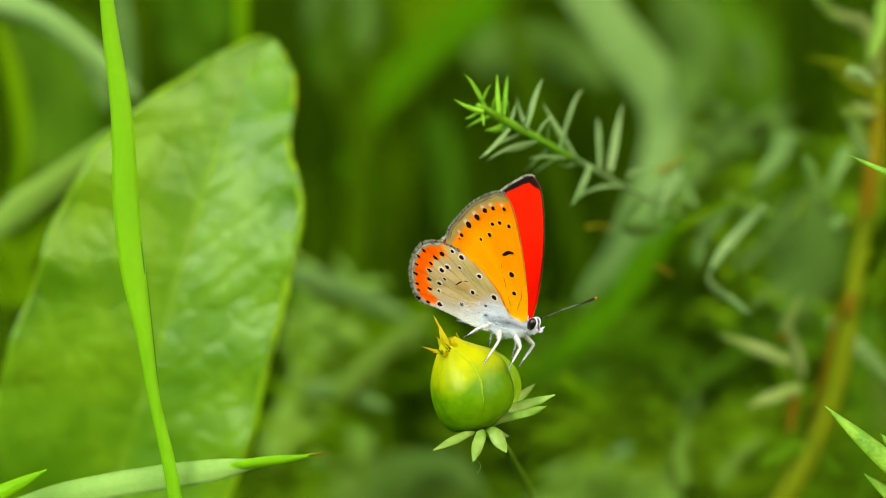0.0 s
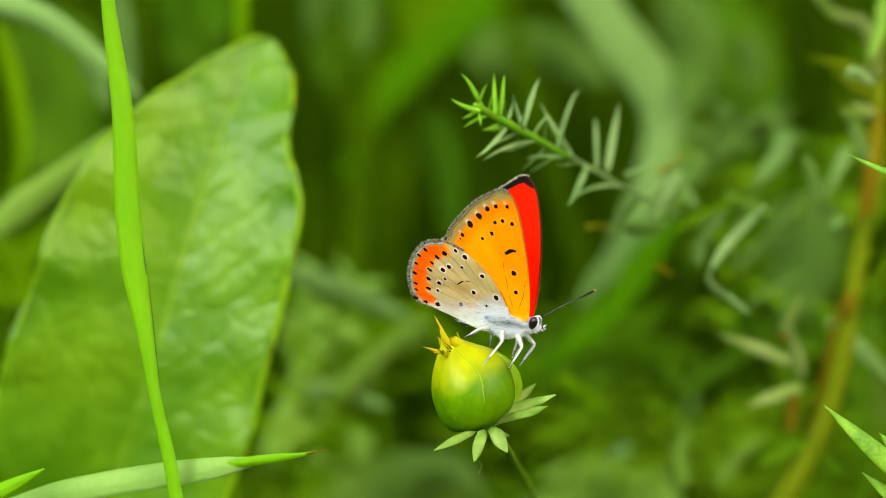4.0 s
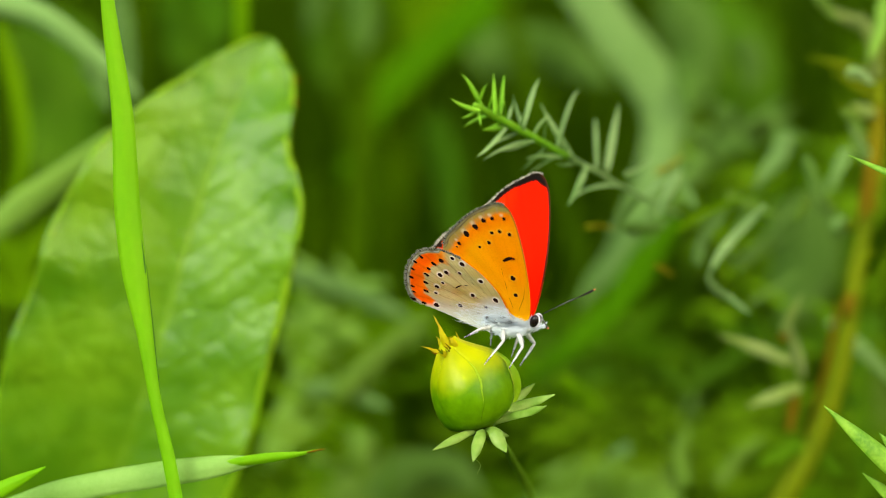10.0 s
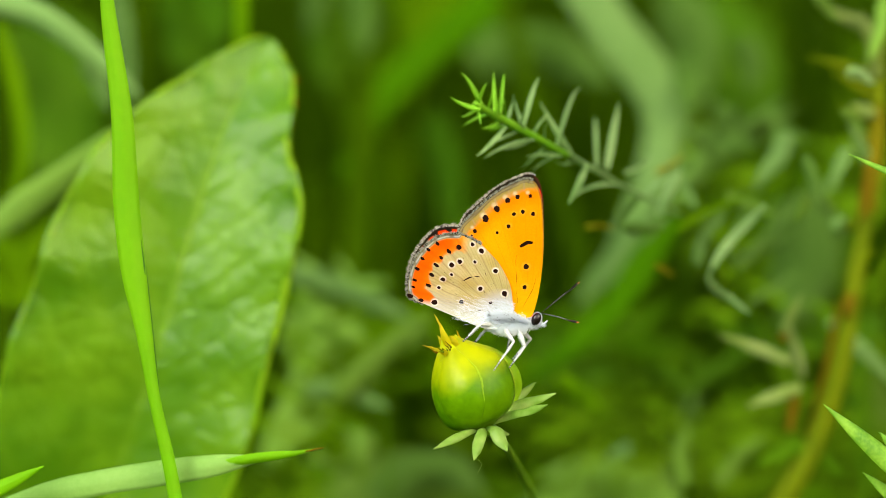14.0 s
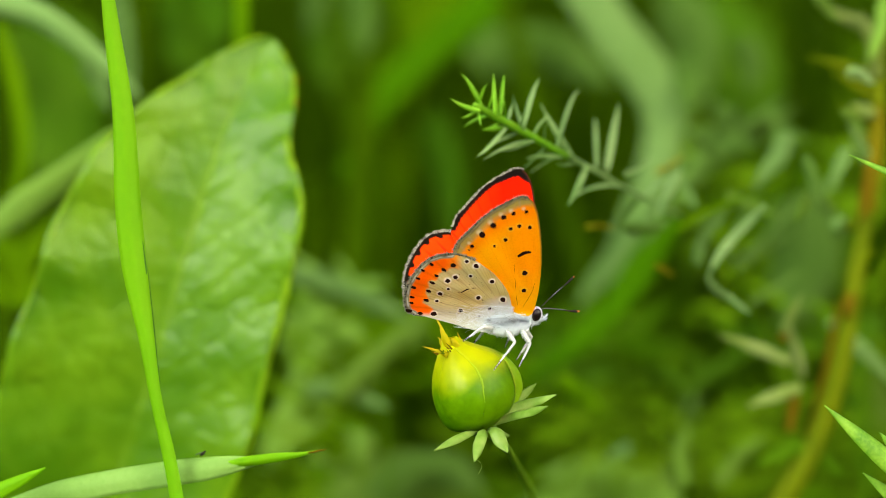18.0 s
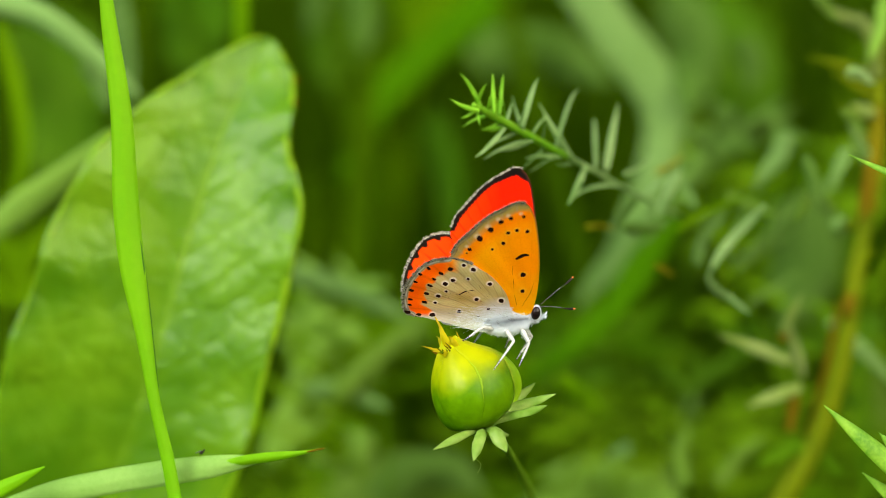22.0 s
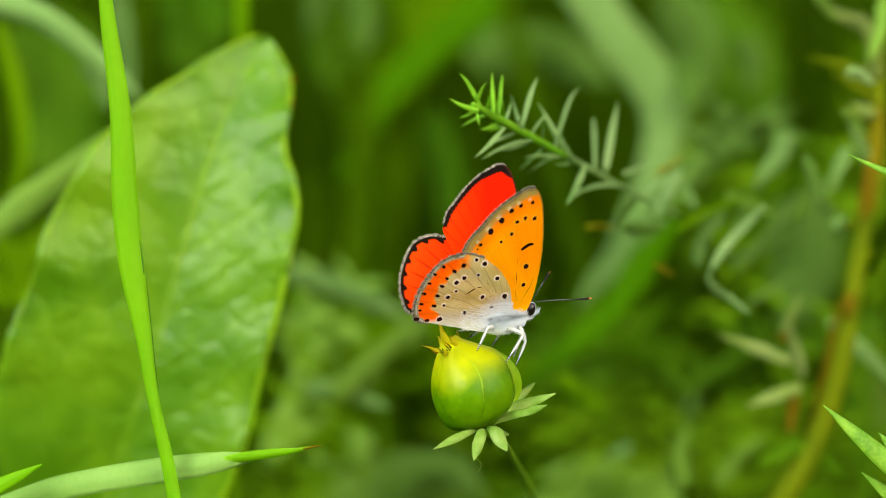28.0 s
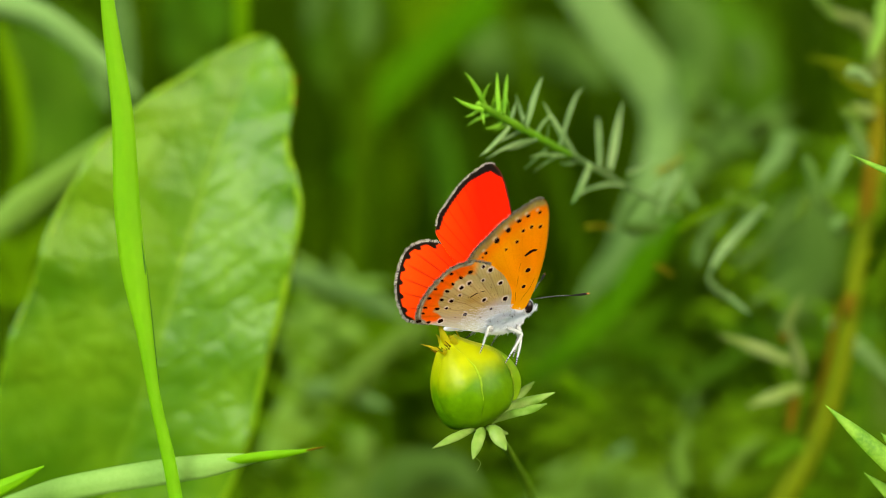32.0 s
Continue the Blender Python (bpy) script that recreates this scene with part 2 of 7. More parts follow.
def scale_material(name, through=0.5, rough=0.7, tint=(1.0, 0.60, 0.03), tinge=0.5, own=0.4):
    """Butterfly scales: the pigment lies in the mesh's colour attribute; fine rows of scales give grain and relief."""
    m, t, n, l, b, out = nodes_of(name)
    at, co, nz, hue = n.new("ShaderNodeAttribute"), n.new("ShaderNodeTexCoord"), n.new("ShaderNodeTexNoise"), n.new("ShaderNodeHueSaturation")
    at.attribute_name = "pigment"
    nz.inputs["Scale"].default_value, nz.inputs["Detail"].default_value = 5000, 3
    l.new(co.outputs["Object"], nz.inputs["Vector"])
    vr = n.new("ShaderNodeMapRange")
    vr.inputs["From Min"].default_value, vr.inputs["From Max"].default_value = 0.3, 0.7
    vr.inputs["To Min"].default_value, vr.inputs["To Max"].default_value = 0.92, 1.06
    l.new(nz.outputs["Fac"], vr.inputs["Value"])
    l.new(vr.outputs["Result"], hue.inputs["Value"])
    l.new(at.outputs["Color"], hue.inputs["Color"])
    l.new(hue.outputs["Color"], b.inputs["Base Color"])
    b.inputs["Roughness"].default_value, b.inputs["Specular IOR Level"].default_value = rough, 0.015
    bp = n.new("ShaderNodeBump")
    bp.inputs["Strength"].default_value, bp.inputs["Distance"].default_value = 0.25, 0.00005
    l.new(nz.outputs["Fac"], bp.inputs["Height"])
    l.new(bp.outputs["Normal"], b.inputs["Normal"])
    tr, mx = n.new("ShaderNodeBsdfTranslucent"), n.new("ShaderNodeMixShader")
    warm = n.new("ShaderNodeMix")
    warm.data_type = "RGBA"
    warm.inputs["Factor"].default_value = tinge
    l.new(hue.outputs["Color"], warm.inputs["A"])
    warm.inputs["B"].default_value = (*tint, 1)
    dark = n.new("ShaderNodeMix")
    dark.data_type, dark.blend_type = "RGBA", "MULTIPLY"
    dark.inputs["Factor"].default_value = own
    l.new(warm.outputs["Result"], dark.inputs["A"])
    l.new(hue.outputs["Color"], dark.inputs["B"])
    l.new(dark.outputs["Result"], tr.inputs["Color"])
    mx.inputs["Fac"].default_value = through
    l.new(b.outputs["BSDF"], mx.inputs[1])
    l.new(tr.outputs["BSDF"], mx.inputs[2])
    l.new(mx.outputs["Shader"], out.inputs["Surface"])
    return m


GRASS = leaf_material("fresh_grass", (0.115, 0.33, 0.001), (0.185, 0.44, 0.002), (0.30, 0.70, 0.002), 0.55, 0.42, streaks=9, mottle=60, spec=0.1)
# green lowered to deepen the shadows among the blades: shade in the colour
GRASS_SHADED = leaf_material("shade_darkened_grass", (0.010, 0.028, 0.0001), (0.042, 0.092, 0.0002), (0.07, 0.18, 0.0004), 0.8, 0.4, streaks=3, mottle=14, grain=60, spec=0.01)
GRASS_PALE = leaf_material("pale_grass", (0.09, 0.21, 0.014), (0.17, 0.32, 0.035), (0.2, 0.42, 0.015), 0.6, 0.25, streaks=6, mottle=40, spec=0.15)
GRASS_SILVER = leaf_material("silver_green_grass", (0.12, 0.25, 0.05), (0.20, 0.36, 0.10), (0.2, 0.45, 0.04), 0.6, 0.2, streaks=6, mottle=40, spec=0.2)
# pale grass again, darkened: the shade is put into the colour
SHADED_PALE_GRASS = leaf_material("shaded_pale_grass", (0.06, 0.135, 0.008), (0.115, 0.205, 0.028), (0.13, 0.3, 0.01), 0.7, 0.25, streaks=6, mottle=40, spec=0.01)
# the blade's green made darker for its fold: shade put into the colour
FOLD = leaf_material("shaded_fold_grass", (0.035, 0.13, 0.006), (0.065, 0.19, 0.016), (0.1, 0.3, 0.01), 0.6, 0.25, streaks=5, mottle=60, spec=0.1)
ARCH = leaf_material("soft_grass", (0.115, 0.26, 0.03), (0.205, 0.375, 0.075), (0.2, 0.45, 0.02), 0.6, 0.25, grain=1600, streaks=7, mottle=90, bump=0.3, spec=0.25)
GRASS_OLIVE = leaf_material("olive_grass", (0.05, 0.14, 0.0003), (0.11, 0.23, 0.0008), (0.18, 0.36, 0.001), 0.8, 0.35, streaks=4, mottle=30, spec=0.01)
UNDERGROWTH = leaf_material("undergrowth_tissue", (0.030, 0.088, 0.0003), (0.095, 0.18, 0.004), (0.09, 0.22, 0.001), 0.8, 0.3, mottle=40, grain=100, spec=0.01, island=True)
RIB = leaf_material("leaf_rib_tissue", (0.115, 0.25, 0.012), (0.165, 0.30, 0.03), (0.26, 0.5, 0.01), 0.6, 0.3, mottle=90, spec=0.1)
BROAD = veined_leaf_material("broad_leaf_tissue", (0.060, 0.178, 0.0002), (0.130, 0.29, 0.004), (0.140, 0.30, 0.005), (0.21, 0.44, 0.002))
# two silver greens with the shade already in their colour
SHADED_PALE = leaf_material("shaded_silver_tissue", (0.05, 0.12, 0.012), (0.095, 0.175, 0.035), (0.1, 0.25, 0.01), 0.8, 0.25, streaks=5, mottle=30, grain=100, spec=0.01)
SHADED_SILVER_GRASS = leaf_material("shaded_silver_grass", (0.085, 0.18, 0.032), (0.14, 0.245, 0.07), (0.15, 0.3, 0.02), 0.7, 0.25, streaks=6, mottle=40, spec=0.01)
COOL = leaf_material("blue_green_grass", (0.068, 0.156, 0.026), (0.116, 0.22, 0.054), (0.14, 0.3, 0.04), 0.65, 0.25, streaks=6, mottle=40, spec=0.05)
# blue-green and plain green made dimmer, their shade held in the colour
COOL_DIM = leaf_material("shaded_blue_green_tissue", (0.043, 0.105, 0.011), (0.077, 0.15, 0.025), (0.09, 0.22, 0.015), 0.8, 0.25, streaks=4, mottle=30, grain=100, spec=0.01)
DIM_GREEN = leaf_material("shaded_green_tissue", (0.03, 0.098, 0.002), (0.058, 0.132, 0.006), (0.08, 0.2, 0.003), 0.8, 0.3, mottle=30, grain=100, spec=0.01)
VIVID = leaf_material("vivid_green_grass", (0.034, 0.125, 0.0003), (0.060, 0.168, 0.0008), (0.06, 0.32, 0.001), 0.8, 0.3, streaks=4, mottle=30, spec=0.01)
TWIG = leaf_material("yellowing_twig", (0.09, 0.11, 0.002), (0.15, 0.14, 0.003), (0.35, 0.32, 0.006), 0.8, 0.2, mottle=120, spec=0.05)
# leaf green with shade mixed into its colour
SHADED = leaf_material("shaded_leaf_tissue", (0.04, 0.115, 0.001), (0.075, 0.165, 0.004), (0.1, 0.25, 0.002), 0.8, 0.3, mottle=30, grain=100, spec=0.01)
MARGIN = leaf_material("leaf_margin_tissue", (0.15, 0.31, 0.001), (0.23, 0.39, 0.003), (0.5, 0.8, 0.005), 0.6, 0.4, mottle=120, spec=0.2)
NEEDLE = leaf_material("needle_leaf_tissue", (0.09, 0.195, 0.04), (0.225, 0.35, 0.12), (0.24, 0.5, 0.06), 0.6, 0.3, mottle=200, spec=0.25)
SPRIG_TIP = leaf_material("young_sprig_tissue", (0.14, 0.38, 0.006), (0.23, 0.50, 0.02), (0.3, 0.68, 0.01), 0.55, 0.4, mottle=200, spec=0.25)
EDGE_LEAF = leaf_material("narrow_leaf_tissue", (0.055, 0.19, 0.002), (0.21, 0.42, 0.025), (0.26, 0.58, 0.01), 0.5, 0.28, mottle=600, grain=2400, spec=0.3)
BUD = leaf_material("bud_scale_tissue", (0.040, 0.14, 0.0001), (0.140, 0.31, 0.0002), (0.38, 0.56, 0.0004), 0.34, 0.28, mottle=210, grain=1500, bump=0.25, spec=0.14, upper=(0.48, 0.50, 0.0002))
BUD_EDGE = leaf_material("bud_scale_edge_tissue", (0.20, 0.36, 0.003), (0.28, 0.43, 0.01), (0.5, 0.6, 0.02), 0.5, 0.3, mottle=300, spec=0.2)
BUD_LOOSE = leaf_material("loose_bud_scale_tissue", (0.13, 0.30, 0.002), (0.22, 0.40, 0.004), (0.4, 0.6, 0.002), 0.5, 0.4, mottle=140, spec=0.2)
BUD_TIP = leaf_material("bud_crown_tissue", (0.26, 0.27, 0.001), (0.44, 0.40, 0.002), (0.85, 0.72, 0.002), 0.6, 0.45, mottle=400, spec=0.1, upper=(0.34, 0.24, 0.008))
BRACT = leaf_material("bract_tissue", (0.09, 0.22, 0.006), (0.27, 0.41, 0.08), (0.33, 0.58, 0.03), 0.5, 0.3, mottle=500, spec=0.3)
STEM = leaf_material("green_stem", (0.07, 0.18, 0.002), (0.12, 0.25, 0.005), (0.2, 0.4, 0.01), 0.55, 0.1, mottle=150, spec=0.2)
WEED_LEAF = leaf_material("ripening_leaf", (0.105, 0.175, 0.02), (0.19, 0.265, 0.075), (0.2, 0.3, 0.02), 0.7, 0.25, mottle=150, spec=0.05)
WEED_STEM = leaf_material("ripening_stem", (0.068, 0.110, 0.0002), (0.115, 0.155, 0.0006), (0.3, 0.4, 0.002), 0.7, 0.1, mottle=60, spec=0.05)
RUST = plain_material("rusty_stem_skin", (0.115, 0.052, 0.002), 0.9, (0.085, 0.085, 0.001), 400, spec=0.04)
TANNED = plain_material("tanned_stem_skin", (0.125, 0.085, 0.002), 0.9, (0.085, 0.10, 0.001), 300, spec=0.04)
SOIL = plain_material("soil_and_litter", (0.05, 0.06, 0.018), 0.95, (0.022, 0.034, 0.006), 60, 0.6)
WING = scale_material("wing_scales", 0.40, 0.7, (1.0, 0.60, 0.02), 0.45, 0.2)
WING_UPPER = scale_material("upper_wing_scales", 0.34, 0.7, (1.0, 0.70, 0.08), 0.75, 0.85)
WING_UPPER_HIND = scale_material("upper_hindwing_scales", 0.26, 0.7, (1.0, 0.85, 0.08), 0.97, 0.85)
WING_PALE = scale_material("pale_wing_scales", 0.27, 0.7, (1.0, 0.88, 0.10), 0.8, 0.1)
SPOT = plain_material("black_wing_scales", (0.008, 0.004, 0.003), 0.95, (0.022, 0.008, 0.004), 6000, spec=0.02)
FRINGE = plain_material("dark_fringe_hair", (0.04, 0.036, 0.032), 0.95, (0.010, 0.008, 0.007), 3000, spec=0.02)
FRINGE_PALE = plain_material("pale_fringe_hair", (0.38, 0.39, 0.28), 0.9, (0.16, 0.155, 0.11), 3000, spec=0.05)
FUR = fur_material("white_fur", (0.88, 0.93, 0.96), (0.74, 0.81, 0.86))
FUR_DARK = plain_material("grey_fur", (0.05, 0.05, 0.06), 0.95, (0.22, 0.23, 0.26), 1500, spec=0.03)
EYE = plain_material("dark_eye", (0.004, 0.002, 0.002), 0.22, (0.008, 0.004, 0.004), 5000, 0.05, 0.35)
LEG = plain_material("white_leg_scales", (0.60, 0.64, 0.62), 0.9, (0.26, 0.28, 0.26), 2600, spec=0.05)
BLACK = plain_material("black_chitin", (0.010, 0.009, 0.008), 0.7, (0.02, 0.017, 0.014), 4000, spec=0.1)
AMBER = plain_material("amber_club_tip", (0.75, 0.22, 0.02), 0.5, (0.5, 0.12, 0.02), 4000)

# ---- ground, far meadow and hedge ----
def ground():
    """One sheet of soil to the horizon, rough close by."""
    rng = np.random.default_rng(3)
    xs = np.concatenate([[-900, -60, -12, -5], np.linspace(-2.5, 2.5, 41), [5, 12, 60, 900]])
    g = len(xs)
    verts, faces = [], []
    for y in xs:
        for x in xs:
            near = max(0.0, 1 - math.hypot(x, y) / 3)
            verts.append((x, y, near * 0.03 * (noise.noise(Vector((x * 3, y * 3, 0))) - 0.3) + near * 0.008 * rng.standard_normal() - 0.002))
    for j in range(g - 1):
        for i in range(g - 1):
            faces.append((j * g + i, j * g + i + 1, (j + 1) * g + i + 1, (j + 1) * g + i))
    return tagged(new("ground", mesh_from("ground", verts, faces, SOIL)), "dark soil with litter under the meadow plants", "ground", kind="structure")


ground()


def grass_field(name, label, material, count, x_span, y_span, tall, wide, seed, lean=0.35, bare=None):
    """Many single curved blades, joined: nobody could count them. Metres on the ground, mm for the width."""
    rng = random.Random(seed)
    verts, faces, uvs = [], [], []
    for _ in range(count):
        x, y = rng.uniform(*x_span), rng.uniform(*y_span)
        h, w = rng.uniform(*tall), rng.uniform(*wide) * MM
        a, bend, turn = rng.uniform(0, 6.28), rng.uniform(0.1, 1.0) * lean * h, rng.uniform(0, 6.28)
        if bare and abs(x) < bare[0] and bare[1] < y < bare[2]:
            continue
        k = len(verts)
        for i in range(6):
            s = i / 5
            c = Vector((x + math.cos(a) * bend * s * s, y + abs(math.sin(a)) * bend * s * s, h * (s - 0.25 * lean * s * s)))
            ww = w * (1 - s**1.6) * 0.5 + 0.0001
            q = turn + s
            side = Vector((math.cos(q), math.sin(q), 0)) * ww
            dip = Vector((-math.sin(q), math.cos(q), 0)) * ww * 0.35
            verts += [c - side + dip, c, c + side + dip]
            uvs += [(0, s), (0.5, s), (1, s)]
        for i in range(5):
            for j in range(2):
                b = k + i * 3 + j
                faces.append((b, b + 1, b + 4, b + 3))
    return tagged(new(name, mesh_from(name, verts, faces, material, uvs)), label, "grass", kind="stuff")


grass_field("meadow_grass", "dense meadow grass behind the flower, its green darkened for shadow", GRASS_SHADED, 5200, (-0.45, 0.45), (0.22, 0.75), (0.25, 0.75), (3, 9), 11)
grass_field("distant_grass", "tall mixed meadow grass further back", GRASS_SHADED, 5000, (-1.6, 1.6), (0.75, 2.2), (0.4, 1.0), (5, 14), 12)
grass_field("side_grass", "meadow grass around the camera's stand", GRASS_SHADED, 3000, (-1.5, 1.5), (-1.8, -0.6), (0.08, 0.25), (3, 9), 13)
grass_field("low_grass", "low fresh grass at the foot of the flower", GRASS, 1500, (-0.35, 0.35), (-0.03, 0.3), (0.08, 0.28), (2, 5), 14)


grass_field("open_meadow", "knee-high green meadow grass all around", GRASS_SHADED, 26000, (-4.5, 4.5), (-4.5, 4.5), (0.12, 0.4), (6, 16), 15, bare=(1.0, -1.2, 2.3))


grass_field("short_grass", "short meadow grass under the camera's stand", GRASS_SHADED, 3000, (-1.0, 1.0), (-0.62, -0.04), (0.04, 0.16), (3, 8), 16)
grass_field("border_grass", "meadow grass to both sides of the flower", GRASS_SHADED, 4000, (-1.0, 1.0), (-0.04, 0.8), (0.2, 0.45), (3, 9), 17, bare=(0.46, -1, 3))


def hedge():
    """A far hedge of loose leaf clumps that closes the meadow."""
    rng = random.Random(5)
    verts, faces, uvs = [], [], []
    for _ in range(16000):
        side = rng.random()
        a = rng.uniform(0.1, 3.04)
        r = rng.uniform(4.0, 5.2)
        x, y = r * math.cos(a), r * math.sin(a)
        z = rng.uniform(0, 1) ** 0.8 * (2.0 + 0.5 * math.sin(a * 7) + 0.3 * math.sin(a * 17))
        s = rng.uniform(0.06, 0.16)
        u = Vector((rng.gauss(0, 1), rng.gauss(0, 1), rng.gauss(0, 1))).normalized()
        v = u.orthogonal().normalized()
        k = len(verts)
        c = Vector((x, y, z))
        verts += [c - u * s, c + v * s * 0.45 + u * s * 0.1, c + u * s, c - v * s * 0.45 + u * s * 0.1]
        uvs += [(0.5, 0), (1, 0.5), (0.5, 1), (0, 0.5)]
        faces += [(k, k + 1, k + 2), (k, k + 2, k + 3)]
    return tagged(new("far_hedge", mesh_from("far_hedge", verts, faces, GRASS_SHADED, uvs, False)), "leafy green hedge far behind the meadow", "hedge", kind="stuff")


hedge()


def blade(name, label, material, path, width, group="", category="grass blade", rib=True, **more):
    left = [w * 0.5 for w in width]
    ob = tagged(part(name, sheet(path, left, left, **more), material), label, category, group)
    c = smooth(path, 24)
    thin = max(width) * 0.028
    if rib:
        part("midrib", tube([tuple(p + np.array([0, -0.02, 0])) for p in c[:-1]], [thin, thin, thin * 0.4], 40, 6), material, ob)
    return ob


# ---- blades and leaves close to the flower ----
tall_blade = blade("tall_grass_blade", "bright green upright grass blade with a folded lower half", GRASS,
                   [(-29.1, 2, -73.6), (-30.9, 2, -45.8), (-33.5, 2, -28.4), (-35.6, 2, -18.7), (-36.9, 2, -10.4), (-38.2, 2, -2.7), (-39.1, 2, 5.6), (-39.7, 2, 16.7), (-41.3, 2, 28.6), (-42.7, 2, 41.8)],
                   [1.53, 1.53, 1.67, 1.46, 2.02, 3.06, 3.20, 2.64, 1.88, 0.56], rib=False, fold=0.3, twist=(0, 0, 0, 5, 8, 5, 0, 0), n=70, m=6, thick=0.1)
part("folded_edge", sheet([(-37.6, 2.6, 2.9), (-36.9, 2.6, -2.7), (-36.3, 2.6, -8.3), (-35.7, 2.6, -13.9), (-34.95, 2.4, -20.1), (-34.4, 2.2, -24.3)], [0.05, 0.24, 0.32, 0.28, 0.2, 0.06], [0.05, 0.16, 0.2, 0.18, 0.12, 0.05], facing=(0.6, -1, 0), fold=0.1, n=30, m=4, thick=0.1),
     FOLD, tall_blade, "folded edge of the blade in a darker, shaded green")
arched_blade = blade("arched_grass_blade", "pale green grass blade bent sideways with a bright pointed tip", ARCH,
                     [(-84.4, 30, -53.7), (-63.8, 14, -37.5), (-51.3, 8, -31.4), (-42.5, 6, -29.1), (-34, 5, -27.7), (-28.3, 4, -26.9), (-24.1, 4, -26.3), (-21.3, 4, -25.9)],
                     [2.27, 2.60, 2.98, 3.17, 3.23, 2.66, 1.40, 0.14], rib=False, fold=0.3, twist=(-5, -5, -10, -15, -10, 10, 10), n=60, m=6, thick=0.1)
part("blade_tip", sheet([(-29.7, 4.6, -27.2), (-25.4, 3.8, -26.4), (-21.2, 3.6, -25.8), (-17.8, 3.8, -25.3), (-15.5, 4, -24.8)], [0.03, 0.63, 0.63, 0.28, 0.07], [0.03, 0.56, 0.56, 0.28, 0.07], fold=0.35, twist=(20, 5), n=30, m=6, thick=0.1),
     GRASS, arched_blade, "bright twisted tip of the blade")
part("withered_tip", tube([(-17.0, 3.7, -25.15), (-15.6, 3.9, -24.85), (-14.7, 4.0, -24.7)], [0.1, 0.14, 0.03], 8, 6, 0.4, 2), RUST, arched_blade, "brown withered tip")
short_blade = blade("short_grass_blade", "fresh green tip of a short grass blade", GRASS,
                    [(-70.7, 6, -40.1), (-61.1, 4, -33.5), (-56.2, 4, -30.4), (-52.4, 4, -28.5), (-49.2, 4, -26.9)], [2.11, 2.38, 2.10, 1.40, 0.14], fold=0.3, twist=(-15, 0), n=30, m=6, thick=0.1)


def drawn_in(p, k):
    """The same line of sight from the lens, at k times the depth behind the bud's plane."""
    near = (307 + k * p[1]) / (307 + p[1])
    return (p[0] * near, p[1] * k, p[2] * near)


def build_broad_leaf():
    """A big soft leaf on its own stalk: blade, midrib, side veins and stalk."""
    leaf = thing("broad_leaf", "large soft green leaf with a pale yellow-green margin", "leaf")
    path = [(-50, 44, -44.9), (-48.2, 43, -39.7), (-46.2, 42, -34.5), (-42.8, 40, -24.9), (-40.9, 39, -19.4), (-39.1, 38, -13.9), (-37.3, 37.5, -8.1), (-35.7, 37, -2.2), (-34.1, 37, 3.2), (-32.6, 37, 8.2), (-31.3, 37.2, 12.5), (-30.1, 37.5, 16), (-28.6, 38, 19.5), (-26.8, 39, 23.4), (-24.8, 40, 27), (-23.3, 40, 28.9)]
    left = [9.08, 14.6, 17.2, 18.9, 19.0, 18.5, 18.3, 17.8, 16.9, 15.5, 13.4, 11.1, 8.3, 5.6, 3.0, 0.8]
    right = [8.45, 11.96, 14.52, 16.23, 16.19, 15.52, 15.19, 15.09, 14.70, 14.08, 12.39, 10.05, 8.35, 7.2, 4.7, 1.0]
    path, left, right = [drawn_in(p, 1.5) for p in path], [w * 1.055 for w in left], [w * 1.055 for w in right]
    part("leaf_blade", sheet(path, left, right, fold=-0.24, bow=-0.05, wave=0.7, waves=7, vein=0.05, n=120, m=40, thick=0.3, seed=4, lumps=0.55), BROAD, leaf)
    for s in (-1, 1):
        edge, c = (left if s < 0 else right), smooth(path, 60)
        w = smooth([(x,) for x in edge], 60)[:, 0]
        rim = []
        for k in range(4, 59):
            d = tip_to(c[k + 1] - c[k - 1]) if k < 59 else tip_to(c[k] - c[k - 1])
            q = d.cross(Vector((0, -1, 0))).normalized() * s
            rim.append(tuple(Vector(c[k]) + q * w[k] * 0.985 + Vector((0, -0.285 * w[k], 0))))
        part("leaf_margin", tube(rim, [0.4, 0.5, 0.5, 0.4] if s > 0 else [0.12, 0.2, 0.24, 0.26], 110, 6, 0.3, 7 + s), MARGIN, leaf, "pale yellow-green leaf margin")
    c, w = smooth(path, 60), smooth([(x,) for x in right], 60)[:, 0]
    spots = random.Random(5)
    for k in (47, 50, 53):
        q = tip_to(c[k + 1] - c[k - 1]).cross(Vector((0, -1, 0))).normalized()
        at = Vector(c[k]) + q * w[k] * 0.97 + Vector((0, -0.29 * w[k], 0))
        part("withered_edge", tube([at, at + tip_to(c[k + 1] - c[k]) * spots.uniform(0.5, 1.0) + q * 0.2, at + tip_to(c[k + 1] - c[k]) * 1.5], [0.15, 0.34, 0.12], 10, 6, 0.8, k), RUST, leaf, "brown withered bit of the margin")
    part("midrib", tube([(x, y + 0.0, z) for x, y, z in path[:-1]], [0.16, 0.2, 0.34, 0.42, 0.34, 0.2], 60, 8, 0.15, 3), RIB, leaf, "pale raised midrib")
    part("petiole", tube([path[0], (-55, 70, -66), (-56, 72, -116), (-56.5, 60, -178.2), (-60, 70, -418)], [0.9, 1.3, 1.5, 1.6], 24, 8), STEM, leaf)
    return leaf


broad_leaf = build_broad_leaf()

# ---- the bud ----
def ramp_of(x, lo, hi):
    return min(max((x - lo) / (hi - lo), 0.0), 1.0)


